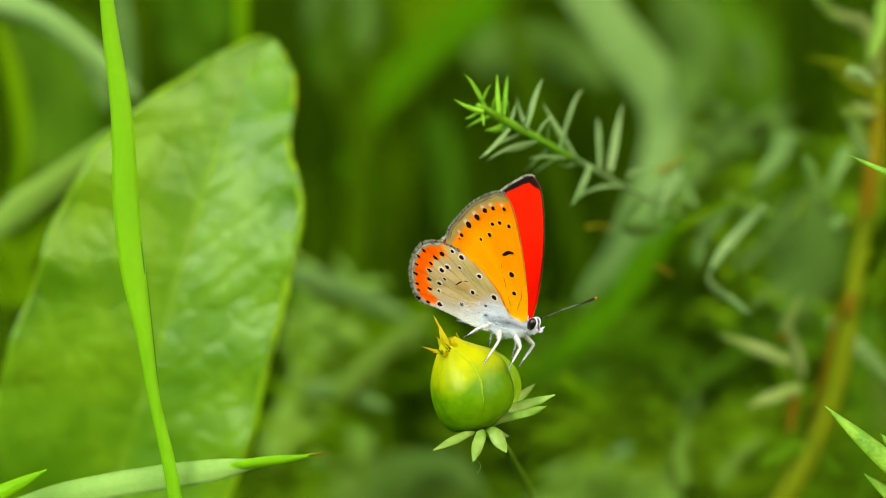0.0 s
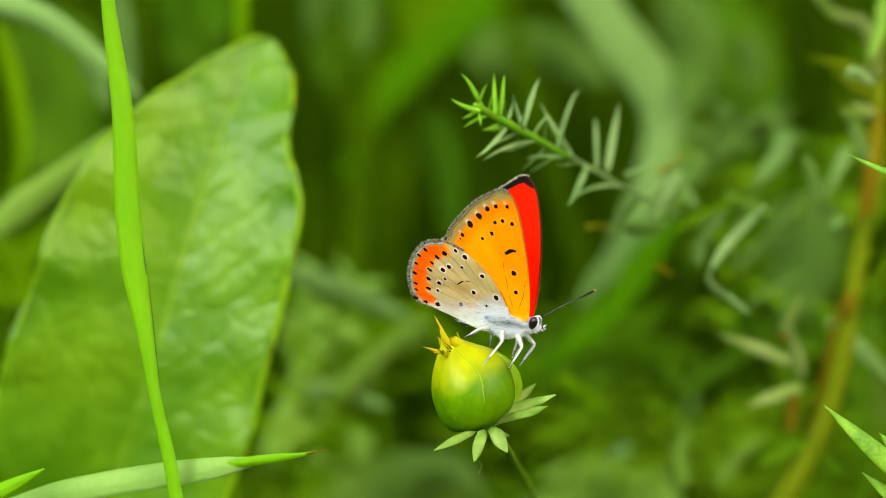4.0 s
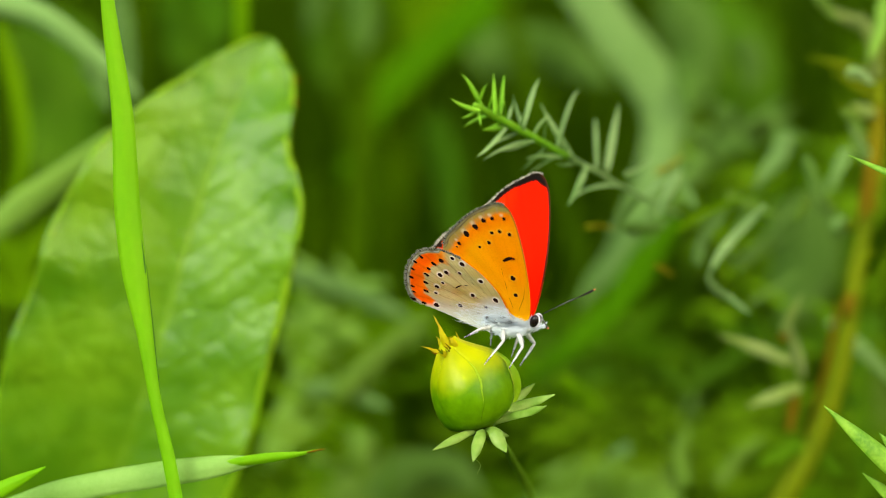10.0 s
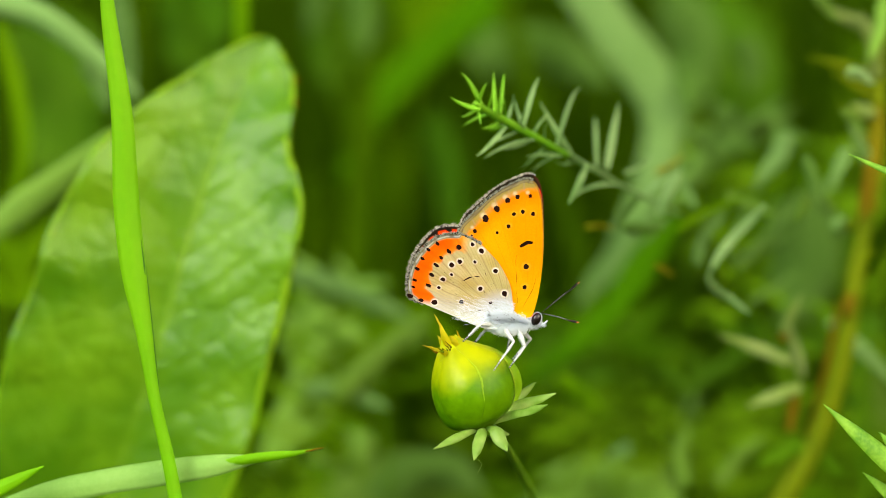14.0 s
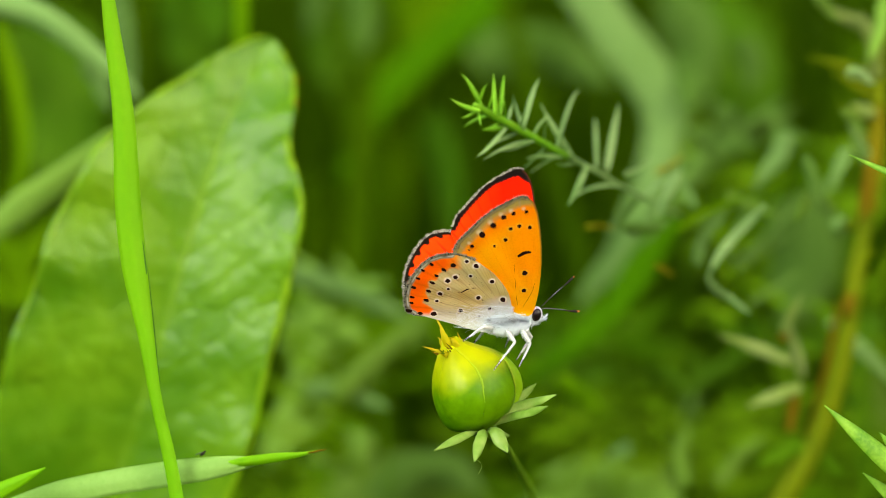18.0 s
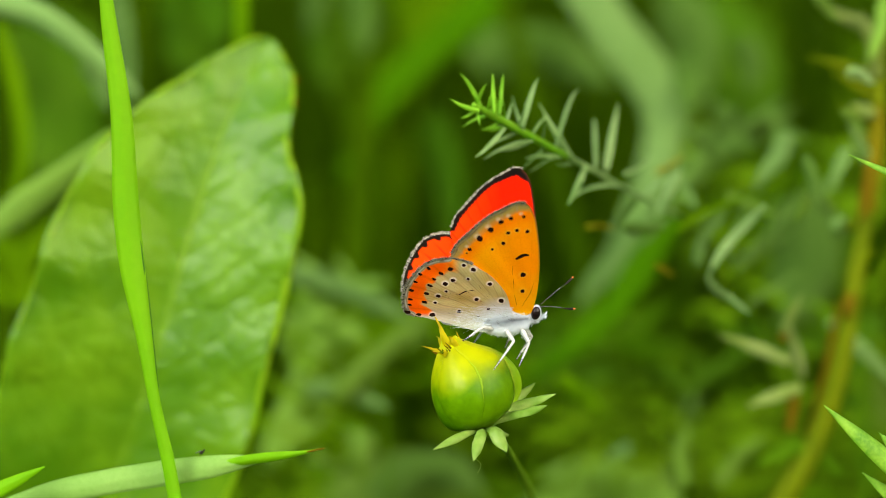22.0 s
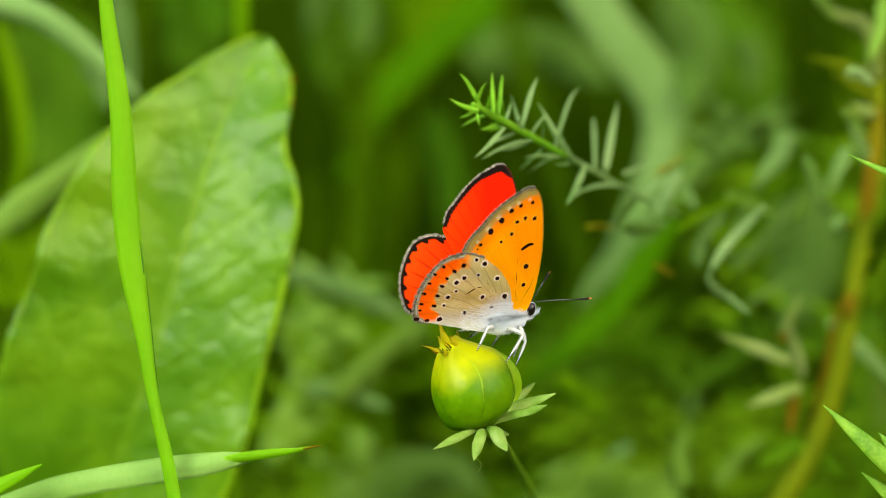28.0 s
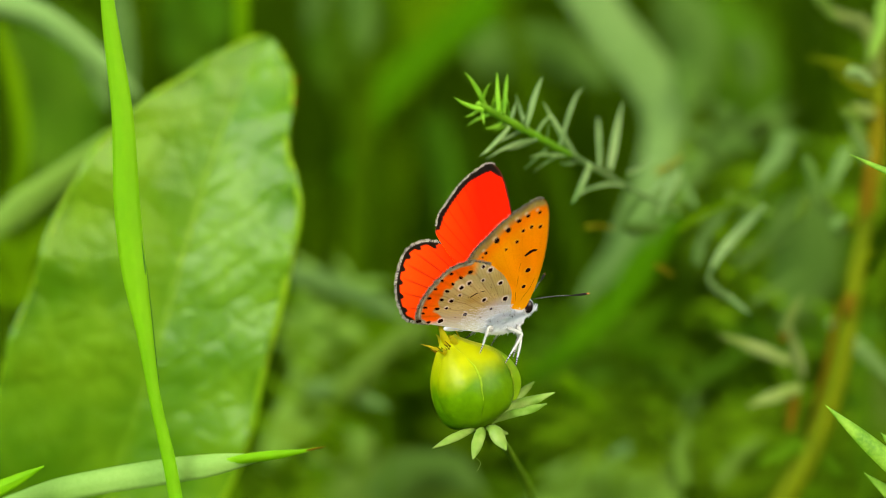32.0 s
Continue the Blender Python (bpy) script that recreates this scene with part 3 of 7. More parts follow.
def build_bud():
    bud = thing("flower_bud", "closed yellow-green flower bud with pointed crown on a thin stalk", "flower bud")
    base, tip = Vector((4.7, 0, -21.8)), Vector((0.6, -1, -10.9))
    axis = (tip - base).normalized()
    tall = (tip - base).length
    side = axis.cross(Vector((0, 1, 0))).normalized()
    deep = axis.cross(side)
    profile = [(0, 0.18), (0.03, 0.62), (0.12, 0.86), (0.28, 0.99), (0.42, 1.0), (0.55, 0.93), (0.68, 0.76), (0.8, 0.55), (0.9, 0.36), (1.0, 0.14)]
    hs, rs = zip(*profile)

    def smooth_r(h):
        return float(np.interp(h, np.linspace(0, 1, 40), np.convolve(np.pad(np.interp(np.linspace(0, 1, 40), hs, rs), 2, "edge"), np.ones(5) / 5, "valid")))

    heights = (0.0, 0.15, 0.3, 0.45, 0.65, 0.8, 0.92, 1.0)
    seams = [  # the way round at which one scale's edge runs, in degrees, up the bud
        (52, 44, 38, 36, 40, 52, 60, 64), (84, 96, 105, 110, 115, 109, 98, 92), (150, 156, 160, 162, 160, 152, 140, 132),
        (222, 222, 222, 222, 222, 218, 212, 208), (294, 294, 294, 294, 294, 294, 294, 294)]
    for k in range(5):
        lift = (0.24, 0.13, 0.0, 0.05, 0.06)[k]
        verts, faces, uvs = [], [], []
        nh, nq = 40, 18
        cuts = [-1, -0.985] + [-0.96 + 1.92 * j / 14 for j in range(15)] + [0.985, 1]
        for layer in (1, 0):
            for i in range(nh + 1):
                h = i / nh
                lo = float(np.interp(h, heights, seams[k]))
                hi = float(np.interp(h, heights, seams[(k + 1) % 5])) + (360 if k == 4 else 0)
                lo, hi = lo - (0 if k < 2 else 9), hi + (0 if k == 0 else 9)
                lo, hi = lo + 0.5 * math.sin(h * 31 + k), hi + 0.5 * math.sin(h * 27 + 2 * k)
                for j in range(nq + 1):
                    a = cuts[j]
                    q = radians((lo + hi) / 2 + a * (hi - lo) / 2)
                    r = 5.06 * smooth_r(h)
                    r *= 1 + 0.30 * math.exp(-(((h - 0.72) / 0.2) ** 2)) * max(0.0, -math.cos(q)) ** 1.5 + 0.10 * math.exp(-(((h - 0.3) / 0.3) ** 2)) * max(0.0, -math.cos(q))
                    r *= 1 - 0.13 * math.exp(-(((h - 0.45) / 0.4) ** 2)) * max(0.0, math.cos(q))
                    rise = lift * ramp_of(h, 0.02, 0.4) * (1 - 0.35 * abs(a) ** 6) + 0.10 * (1 - a * a) * math.sin(math.pi * h) + 0.03 * noise.noise(Vector((a * 2.5, h * 5, k)))
                    r = r + rise - (0 if layer else 0.10)
                    verts.append(base + axis * (tall * h) + (side * math.cos(q) + deep * math.sin(q)) * max(r, 0.3))
                    uvs.append((a * 0.5 + 0.5, h))
        w, g = nq + 1, (nh + 1) * (nq + 1)
        for i in range(nh):
            for j in range(nq):
                a = i * w + j
                faces += [(a, a + 1, a + w + 1, a + w), (g + a, g + a + w, g + a + w + 1, g + a + 1)]
        for i in range(nh):
            a, b = i * w, i * w + nq
            faces += [(a, a + w, g + a + w, g + a), (b, g + b, g + b + w, b + w)]
        scale = part("bud_scale", (verts, faces, uvs), BUD, bud)
        if k < 2:
            ridge = [tuple(verts[i * w + nq - 1] + (verts[i * w + nq - 1] - base - axis * (tall * i / nh)) * 0.008) for i in range(12 if k == 0 else 9, nh - 9, 2)]
            part("scale_edge", tube(ridge, [0.03, 0.10, 0.16, 0.10, 0.03], 40, 6, 1.0, k), BUD_EDGE, scale, "thin pale edge of the scale")
    loose = [(8.2, 2, -19.9), (9.2, 2, -17.3), (9, 1.5, -15.5), (7.8, 1, -13.9), (6.1, 0.5, -12.7), (4.2, 0, -11.8)]
    part("bud_scale", sheet(loose, [0.3, 0.6, 0.75, 0.8, 0.7, 0.2], [0.3, 0.6, 0.75, 0.8, 0.7, 0.2], facing=(0.5, -0.8, 0.45), bow=0.25, n=30, m=8, thick=0.12), BUD_LOOSE, bud, "loose thin green bud scale")
    # crown of small pointed teeth
    teeth = [((0.9, -2.4, -12.4), (0.2, -2.8, -10.8), (-0.4, -2.2, -9.4), (-1.15, -1.6, -8.1), 0.48), ((0.6, -2.0, -12.2), (0.0, -2.2, -10.9), (-0.3, -1.8, -10.2), (-0.6, -1.5, -9.7), 0.40),
             ((0.5, -3.2, -12.7), (-0.6, -3.8, -12.3), (-1.6, -3.9, -12.0), (-2.65, -3.9, -11.75), 0.34), ((0.4, -3.4, -12.9), (-0.3, -3.8, -12.5), (-0.9, -3.9, -12.4), (-1.4, -3.9, -12.45), 0.30),
             ((1.5, -2.6, -12.3), (1.3, -2.8, -11.3), (1.0, -2.6, -10.9), (0.7, -2.0, -10.7), 0.52), ((1.9, -1.8, -12.0), (1.75, -1.4, -11.1), (1.5, -0.9, -10.8), (1.3, -0.6, -10.75), 0.46),
             ((2.6, -1.0, -12.1), (2.2, -0.8, -11.4), (1.9, -0.6, -10.8), (1.55, -0.4, -10.1), 0.26), ((0.2, -1.4, -12.4), (-0.2, -1.2, -11.6), (-0.5, -1.0, -11.0), (-0.8, -0.8, -10.7), 0.4)]
    for k, (a, b, c, d, w) in enumerate(teeth):
        part("crown_tooth", sheet([a, b, c, d], [w, w * 0.8, w * 0.4, 0.02], [w, w * 0.7, w * 0.3, 0.02], facing=(-0.3, -1, 0.2), fold=0.25, wave=0.14, waves=3, n=20, m=6, thick=0.07, twist=(0, 20, -15), seed=k), BUD_TIP, bud, "yellow pointed crown tooth")
    ragged = random.Random(9)
    for k in range(10):
        s = Vector((0.1, -3.8, -12.4)) + axis.cross(deep) * ragged.uniform(-1.0, 1.0) + Vector((0, ragged.uniform(-0.6, 0.4), ragged.uniform(-0.3, 0.3)))
        e = s + axis * ragged.uniform(0.2, 0.7) + Vector((ragged.uniform(-0.8, 0.5), ragged.uniform(-0.4, 0.2), ragged.uniform(-0.3, 0.3)))
        part("withered_shred", sheet([s, (s + e) * 0.5, e], [0.12, 0.07, 0.02], [0.12, 0.07, 0.02], fold=0.3, n=6, m=2, thick=0.05, seed=k), RUST if k % 2 else WEED_STEM, bud, "brown withered shred on the crown")
    part("thread", tube([(3.6, -6.8, -25), (4.3, -6.5, -25.5), (4.5, -6, -26.1), (4.1, -6, -26.9)], [0.03, 0.025, 0.02], 14, 5), BRACT, bud, "fine pale thread")
    # bracts spread below
    root = Vector((4.9, 0, -21.8))
    bracts = [((8.3, -2, -20.2), (10.3, -4, -19.6), (12.4, -6, -18.8), 18), ((8.4, 1, -19.5), (10.8, 1, -18.8), (13.7, 0, -17.8), 20), ((8.1, 4, -19.4), (9.9, 5, -18), (11.4, 5, -16.7), 15),
              ((6.1, -4, -21.7), (6.8, -5, -23), (7.6, -6, -24.4), 26), ((4.7, -4, -22.1), (4.1, -6, -23.6), (3.6, -7, -25.4), 21), ((3.1, -3, -22.2), (1.1, -5, -23), (-1.2, -6, -24.1), 16),
              ((2, 3, -21.9), (1, 4, -21.8), (0.3, 5, -21.8), 10), ((6, 5, -22.2), (7.1, 7, -22.9), (8.2, 9, -23.5), 18)]
    for k, (a, b, c, w) in enumerate(bracts):
        start = root + (Vector(a) - root) * 0.25
        h = w / 33
        part("bract", sheet([start, a, b, c], [h * 0.55, h * 0.85, h * 1.05, h * 1.1, h * 0.85, 0.06], [h * 0.55, h * 0.85, h * 1.05, h * 1.1, h * 0.8, 0.06], facing=(0.1, -1, 0.5), fold=0.3, bow=0.08, wave=0.08, waves=2, n=26, m=8, thick=0.14, seed=k), BRACT, bud)
    part("receptacle", tube([(4.3, 0, -20.9), (4.8, 0, -21.7), (5.4, 0, -22.6)], [2.6, 2.0, 0.7], 10, 14), STEM, bud)
    part("stalk", tube([(5.1, 0, -22.2), (7.1, 4, -23.9), (9.1, 20, -27.5), (12.4, 45, -34.9), (15.7, 60, -46.1), (19, 65, -80), (22, 60, -418)], [0.6, 0.5, 0.45, 0.5, 0.6, 0.8, 1.2], 50, 10), STEM, bud, "thin green stalk")
    return bud


flower_bud = build_bud()


# ---- the sprig with needle leaves ----
def needle(start, way, length, width, seed, curl=0.2, up=(0, 0, 1)):
    """One narrow pointed leaf from start (mm) along way."""
    rng = random.Random(seed)
    s, w = Vector(start), tip_to(way)
    lift = Vector(up) * length * curl * rng.uniform(0.3, 1)
    pts = [s, s + w * length * 0.35 + lift * 0.4, s + w * length * 0.7 + lift * 0.42, s + w * length]
    h = width / 2
    return sheet(pts, [h * 0.7, h, h * 0.65, 0.03], [h * 0.7, h, h * 0.65, 0.03], facing=(rng.uniform(-0.4, 0.4), -1, rng.uniform(0, 0.7)), fold=0.3, n=14, m=4, thick=0.12, seed=seed)


def build_sprig():
    sprig = thing("leafy_sprig", "slanting green sprig with narrow needle leaves", "sprig")
    stem = [(4.4, 12, 18.2), (7, 16, 17), (11.5, 22, 14.9), (17.2, 32, 12.4), (22.6, 44, 10.2), (28.4, 58, 7.9), (37.1, 80, 4.9), (47.8, 105, -2.7), (56.3, 120, -19.1), (62.5, 130, -45.1), (67.4, 150, -119.1), (60, 190, -418)]
    stem = [drawn_in(p, 0.9) for p in stem[:-1]] + stem[-1:]
    part("stem", tube(stem[:4], [0.35, 0.55, 0.5, 0.42], 40, 8, 0.3, 3), SPRIG_TIP, sprig)
    part("woody_stem", tube(stem[3:7], [0.42, 0.38, 0.3, 0.3], 30, 8, 0.3, 3), NEEDLE, sprig, "pale green older stem")
    # the lower stem takes the leaf green that has shade in it
    part("lower_stem", tube(stem[6:], [0.3, 0.35, 0.5, 0.7, 1.2], 40, 8), SHADED, sprig, "thin lower stem in dark shaded green")
    leaves = [
        ((5.6, 13, 17.6), (2.9, 11, 21.8), 17), ((5.2, 12, 17.4), (1.6, 11, 18.8), 16), ((4.9, 13, 17.3), (5.2, 12, 15.6), 11), ((7.1, 14, 17.1), (6.9, 14, 22), 17), ((7.8, 15, 16.9), (8.3, 17, 22), 14),
        ((8.6, 17, 15.5), (4.9, 15, 11.8), 17), ((12.4, 22, 14.1), (6, 19, 11.5), 17), ((8.8, 18, 16.5), (9.5, 22, 18.9), 12), ((10.8, 22, 15.5), (13, 24, 22), 22), ((11.2, 22, 14.9), (9.8, 27, 20), 13),
        ((16.4, 30, 12.2), (11.7, 26, 11.9), 18), ((18.1, 32, 11.9), (13.7, 30, 19), 24), ((15.6, 30, 13.3), (19, 36, 21.3), 17), ((20.1, 34, 11.4), (17.4, 32, 6), 26), ((25.5, 46, 8.8), (17.9, 34, 6.4), 20),
        ((23.5, 46, 10.8), (25.4, 50, 20.2), 32), ((21.8, 42, 11.1), (22, 50, 18.1), 18), ((26.2, 50, 10.5), (31, 60, 13.3), 18), ((30.2, 60, 7.9), (34.8, 70, 10.3), 24), ((32, 62, 4.6), (34.1, 66, 10.2), 22),
        ((29.5, 62, 7.6), (26.5, 66, 2.6), 20), ((34.8, 74, 5.7), (41, 84, 14.2), 26), ((35.8, 76, 5.3), (31.9, 80, 0.1), 22), ((39.2, 84, 3.6), (49.5, 96, 9.2), 28), ((46.1, 98, -1.7), (53.8, 108, 10.4), 30), ((47.2, 100, -2.7), (61.5, 116, 10.6), 36), ((48.6, 104, -3.6), (57.8, 110, 2), 30), ((51.2, 110, -9.3), (60.5, 116, -3.7), 30)]
    leaves = [(drawn_in(a, 0.9), drawn_in(b, 0.9), w) for a, b, w in leaves]
    rng = random.Random(21)
    c = smooth(stem, 120)
    for k in range(26):
        # small leaves that hug the stem towards its tip and stand off further down
        p = Vector(c[2 + int(k * 1.35)])
        q = k * 2.4
        along = Vector(c[2 + int(k * 1.35)]) - Vector(c[4 + int(k * 1.35)])
        w = along.normalized() * rng.uniform(0.5, 1.0) + Vector((0.6 * math.cos(q), 0.9 * math.sin(q), 0.7 * math.cos(q + 0.8)))
        reach = rng.uniform(2.0, 4.0) + 0.06 * k
        leaves.append((tuple(p), tuple(p + w.normalized() * reach), rng.uniform(9, 14)))
    # leaves further down use the silver green with painted shade
    for k, (a, b, w) in enumerate(leaves):
        va, vb = Vector(a), Vector(b)
        d = vb - va
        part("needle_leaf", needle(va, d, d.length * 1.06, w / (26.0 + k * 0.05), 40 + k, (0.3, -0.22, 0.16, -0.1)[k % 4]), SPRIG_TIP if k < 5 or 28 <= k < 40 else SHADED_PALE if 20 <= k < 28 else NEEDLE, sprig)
    return sprig


leafy_sprig = build_sprig()


# ---- narrow-leaved weed at the edge, close to the lens's focus ----
def build_edge_weed():
    weed = thing("narrow_leaf_weed", "green weed with narrow pointed leaves beside the flower", "weed")
    part("stem", tube([(59.9, 4, 18.3), (60.6, 4, 1.5), (61.7, 6, -32.3), (63.2, 10, -89.8), (62, 12, -418)], [0.5, 0.8, 1.0, 1.3, 1.6], 30, 8), STEM, weed)
    leaves = [((60.6, 4, 7.4), (55.3, 2, 9.2), (49.9, 2, 11.5), 13), ((60.9, 4, -31.3), (53.5, 1, -25), (46.6, 0, -19.2), 33), ((61, 6, -36.5), (56.4, 4, -31.4), (52, 4, -27.8), 26), ((60.7, 3, -28.5), (56, 2, -24.9), (53.7, 2, -22.7), 20)]
    for k, (a, b, c, w) in enumerate(leaves):
        h = w / 24
        part("narrow_leaf", sheet([a, b, c], [h * 0.6, h * 1.05, h * 0.75, 0.04], [h * 0.6, h, h * 0.7, 0.04], facing=(0.2, -1, 0.4), fold=0.25, n=26, m=6, thick=0.15, seed=k), EDGE_LEAF, weed)
    return weed


narrow_leaf_weed = build_edge_weed()


# ---- blurred plants behind ----
def build_weed_stem():
    weed = thing("ripening_weed", "tall weed with a yellow-brown stem and small narrow leaves", "weed")
    path = [(76.9, 125, 57.4), (74.7, 120, 36.6), (72.9, 115, 21), (70.8, 112, 7.6), (68.3, 110, -5.5), (66, 110, -18.7), (62.5, 110, -29.9), (57.3, 110, -40.2), (51.6, 113, -52.8), (40.4, 125, -102.9), (20, 100, -418)]
    path = [drawn_in(p, 0.72) for p in path[:-1]] + path[-1:]
    part("stem", tube(path, [0.7, 0.85, 1.1, 1.4, 1.65, 1.85, 2.15, 2.5, 2.7], 60, 10, 0.06), WEED_STEM, weed)
    part("reddish_skin", tube([tuple(p) for p in smooth(path, 60)[9:22]], [0.5, 1.3, 1.52, 1.4, 0.5], 24, 10, 0.1, 6), TANNED, weed, "reddish brown stretch of the stem")
    shade = [tuple(np.array(p) + (-2.0, 0.5, 0)) for p in smooth(path, 60)[25:37]]
    part("withered_shoot", tube(shade, [0.25, 0.5, 0.6, 0.4, 0.2], 20, 8, 0.3, 7), RUST, weed, "thin reddish shoot along the stem")
    for a, b, w in [((70.5, 109, 14.1), (69.1, 108, 4.8), 12), ((57.6, 106, -23.1), (57, 106, -30.1), 22), ((66.9, 107, -7.4), (66.5, 107, -11.1), 22), ((56.8, 103, -13.7), (55, 103, -14.7), 20)]:
        part("rusty_patch", tube([drawn_in(a, 0.72), drawn_in(b, 0.72)], [w / 24, w / 28], 8, 8, 0.5, 4), RUST, weed, "rusty brown scar on the stem")
    leaves = [((64.8, 107, 12.2), (60.7, 103, 7.9), 40), ((67, 109, 16.9), (63.6, 105, 10.3), 30), ((63.9, 107, 3.8), (66.3, 105, 5.2), 22), ((56.5, 101, -18.3), (44, 97, -13.7), 26), ((58.6, 103, -21.1), (55.7, 99, -11.3), 24), ((55.1, 101, -13.7), (58.1, 99, -7.2), 20), ((58.6, 103, -22.5), (48.7, 97, -25.5), 26),               ((72.4, 113, 22.8), (66.7, 107, 23.4), 30), ((73.2, 115, 28.6), (70.4, 107, 35.5), 40), ((72.9, 115, 36.2), (62, 107, 40.1), 30), ((73.6, 115, 32.4), (68.9, 109, 39.4), 36), ((71.9, 113, 13.3), (66.7, 107, 21.5), 26),
              ((67.3, 111, 2), (61.1, 107, 10.3), 28), ((66.5, 125, -12), (79, 120, -25), 34), ((61.4, 109, -31.7), (50.6, 105, -36), 36), ((60.6, 110, -32.7), (67.3, 111, -38.4), 34)]
    for k, (a, b, w) in enumerate([((72.2, 115, 29.5), (60, 109, 31.9), 18), ((72.7, 115, 25.7), (64.2, 109, 29.6), 20), ((71.4, 113, 18), (64.8, 107, 23.8), 18), ((68.7, 111, 3.9), (65.1, 109, 5.2), 20), ((67.6, 110, -3.7), (71.3, 107, 0.1), 18)]):
        va, vb = Vector(drawn_in(a, 0.72)), Vector(drawn_in(b, 0.72))
        part("side_shoot", needle(va, vb - va, (vb - va).length, w / 12.5, 60 + k, 0.05), WEED_STEM, weed, "yellowing side shoot")
    # only the ripening leaves are unshaded; the rest have shade in their colour
    for k, (a, b, w) in enumerate(leaves):
        va, vb = Vector(drawn_in(a, 0.72)), Vector(drawn_in(b, 0.72))
        part("narrow_leaf", needle(va, vb - va, (vb - va).length, w / 12.5, 90 + k, 0.05), WEED_LEAF if 3 <= k <= 10 else SHADED if k > 13 else SHADED_SILVER_GRASS if k % 3 else SHADED_PALE, weed)
    return weed


build_weed_stem()


def build_feathery_weed(tip, foot, seed, leaves, size, material, label, sway=15, rise=20, share=38):
    """A slender weed: a leaning stem with narrow leaves in loose whorls, down to the ground."""
    rng = random.Random(seed)
    weed = thing("feathery_weed", label, "weed", "feathery weeds behind the flower")
    tip, foot = Vector(tip), Vector(foot)
    mid = (tip + foot) * 0.5 + Vector((rng.uniform(-sway, sway), rng.uniform(-5, 15), rise))
    low = Vector((foot.x + rng.uniform(-10, 10), foot.y + rng.uniform(0, 20), -418))
    line = [tip, mid, foot, low]
    part("stem", tube(line, [0.2, 0.3, 0.4, 1.0], 30, 6), SHADED, weed)
    c = smooth(line, 60)
    for k in range(leaves):
        p = Vector(c[int((k / leaves) * share)])
        a = k * 2.4 + rng.uniform(-0.5, 0.5)
        w = Vector((math.cos(a), 0.5 * math.sin(a), rng.uniform(-0.1, 0.9)))
        part("narrow_leaf", needle(p, w, size * rng.uniform(0.6, 1.2), size * rng.uniform(0.13, 0.22), seed * 50 + k, 0.2), material, weed)
    return weed


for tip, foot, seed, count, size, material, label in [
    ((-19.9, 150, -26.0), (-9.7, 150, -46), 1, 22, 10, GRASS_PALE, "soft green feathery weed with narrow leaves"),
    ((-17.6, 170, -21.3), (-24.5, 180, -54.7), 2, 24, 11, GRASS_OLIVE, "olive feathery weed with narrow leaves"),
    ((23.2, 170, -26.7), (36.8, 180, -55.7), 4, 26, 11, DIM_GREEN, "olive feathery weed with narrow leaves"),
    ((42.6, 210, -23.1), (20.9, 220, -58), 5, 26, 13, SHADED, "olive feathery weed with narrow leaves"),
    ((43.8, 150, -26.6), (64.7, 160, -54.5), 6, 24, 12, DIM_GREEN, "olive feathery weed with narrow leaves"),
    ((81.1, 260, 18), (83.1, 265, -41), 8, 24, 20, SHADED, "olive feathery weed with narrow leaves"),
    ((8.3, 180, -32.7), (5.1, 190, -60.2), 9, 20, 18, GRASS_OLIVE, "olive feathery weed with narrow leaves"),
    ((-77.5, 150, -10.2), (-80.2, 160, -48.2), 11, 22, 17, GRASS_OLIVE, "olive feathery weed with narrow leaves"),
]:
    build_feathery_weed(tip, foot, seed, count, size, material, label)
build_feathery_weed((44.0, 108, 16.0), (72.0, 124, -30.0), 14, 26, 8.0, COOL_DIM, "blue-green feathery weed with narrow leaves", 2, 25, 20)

def undergrowth(name, label, count, boxes, size, seed):
    """Loose small leaves of many low plants, too many to count."""
    rng = random.Random(seed)
    verts, faces, uvs = [], [], []
    for _ in range(count):
        (x0, x1), (y0, y1), (z0, z1) = rng.choice(boxes)
        p = Vector((rng.uniform(x0, x1), rng.uniform(y0, y1), EYE_HEIGHT + rng.uniform(z0, z1)))
        a = rng.uniform(0, 6.283)
        w = Vector((math.cos(a), math.sin(a) * 0.6, rng.uniform(-0.4, 1.0))).normalized()
        side = w.cross(Vector((rng.uniform(-0.5, 0.5), -1, rng.uniform(-0.2, 0.8)))).normalized()
        ln, wd = rng.uniform(*size), rng.uniform(0.10, 0.2)
        k = len(verts)
        for i in range(5):
            s = i / 4
            c = p + w * ln * s - Vector((0, 0, 0.25 * ln * s * s))
            h = side * (ln * wd * 0.5 * math.sin(math.pi * (0.1 + 0.88 * s)))
            dip = w.cross(side) * (ln * wd * 0.12)
            verts += [(c - h + dip) * MM, c * MM, (c + h + dip) * MM]
            uvs += [(0, s), (0.5, s), (1, s)]
        for i in range(4):
            for j in range(2):
                b = k + i * 3 + j
                faces.append((b, b + 1, b + 4, b + 3))
    return tagged(new(name, mesh_from(name, verts, faces, UNDERGROWTH, uvs)), label, "undergrowth", kind="stuff")


undergrowth("undergrowth", "tangled small green leaves of low meadow plants", 900,
            [((-45, 14), (170, 260), (-100, -56)), ((10, 70), (160, 290), (-95, -28)), ((60, 130), (200, 310), (-95, -40))], (9, 24), 31)
undergrowth("low_weed_leaves", "small fresh leaves of low weeds beside the flower", 360,
            [((14, 60), (120, 185), (-66, -26)), ((-34, -19), (120, 170), (-50, -14)), ((45, 85), (120, 180), (-55, -5))], (4, 10), 33)
undergrowth("weed_foliage", "small narrow leaves of tall weeds", 220,
            [((75, 130), (170, 300), (-30, 8)), ((85, 150), (130, 300), (-30, 80)), ((50, 90), (160, 260), (-5, 25))], (9, 22), 32)

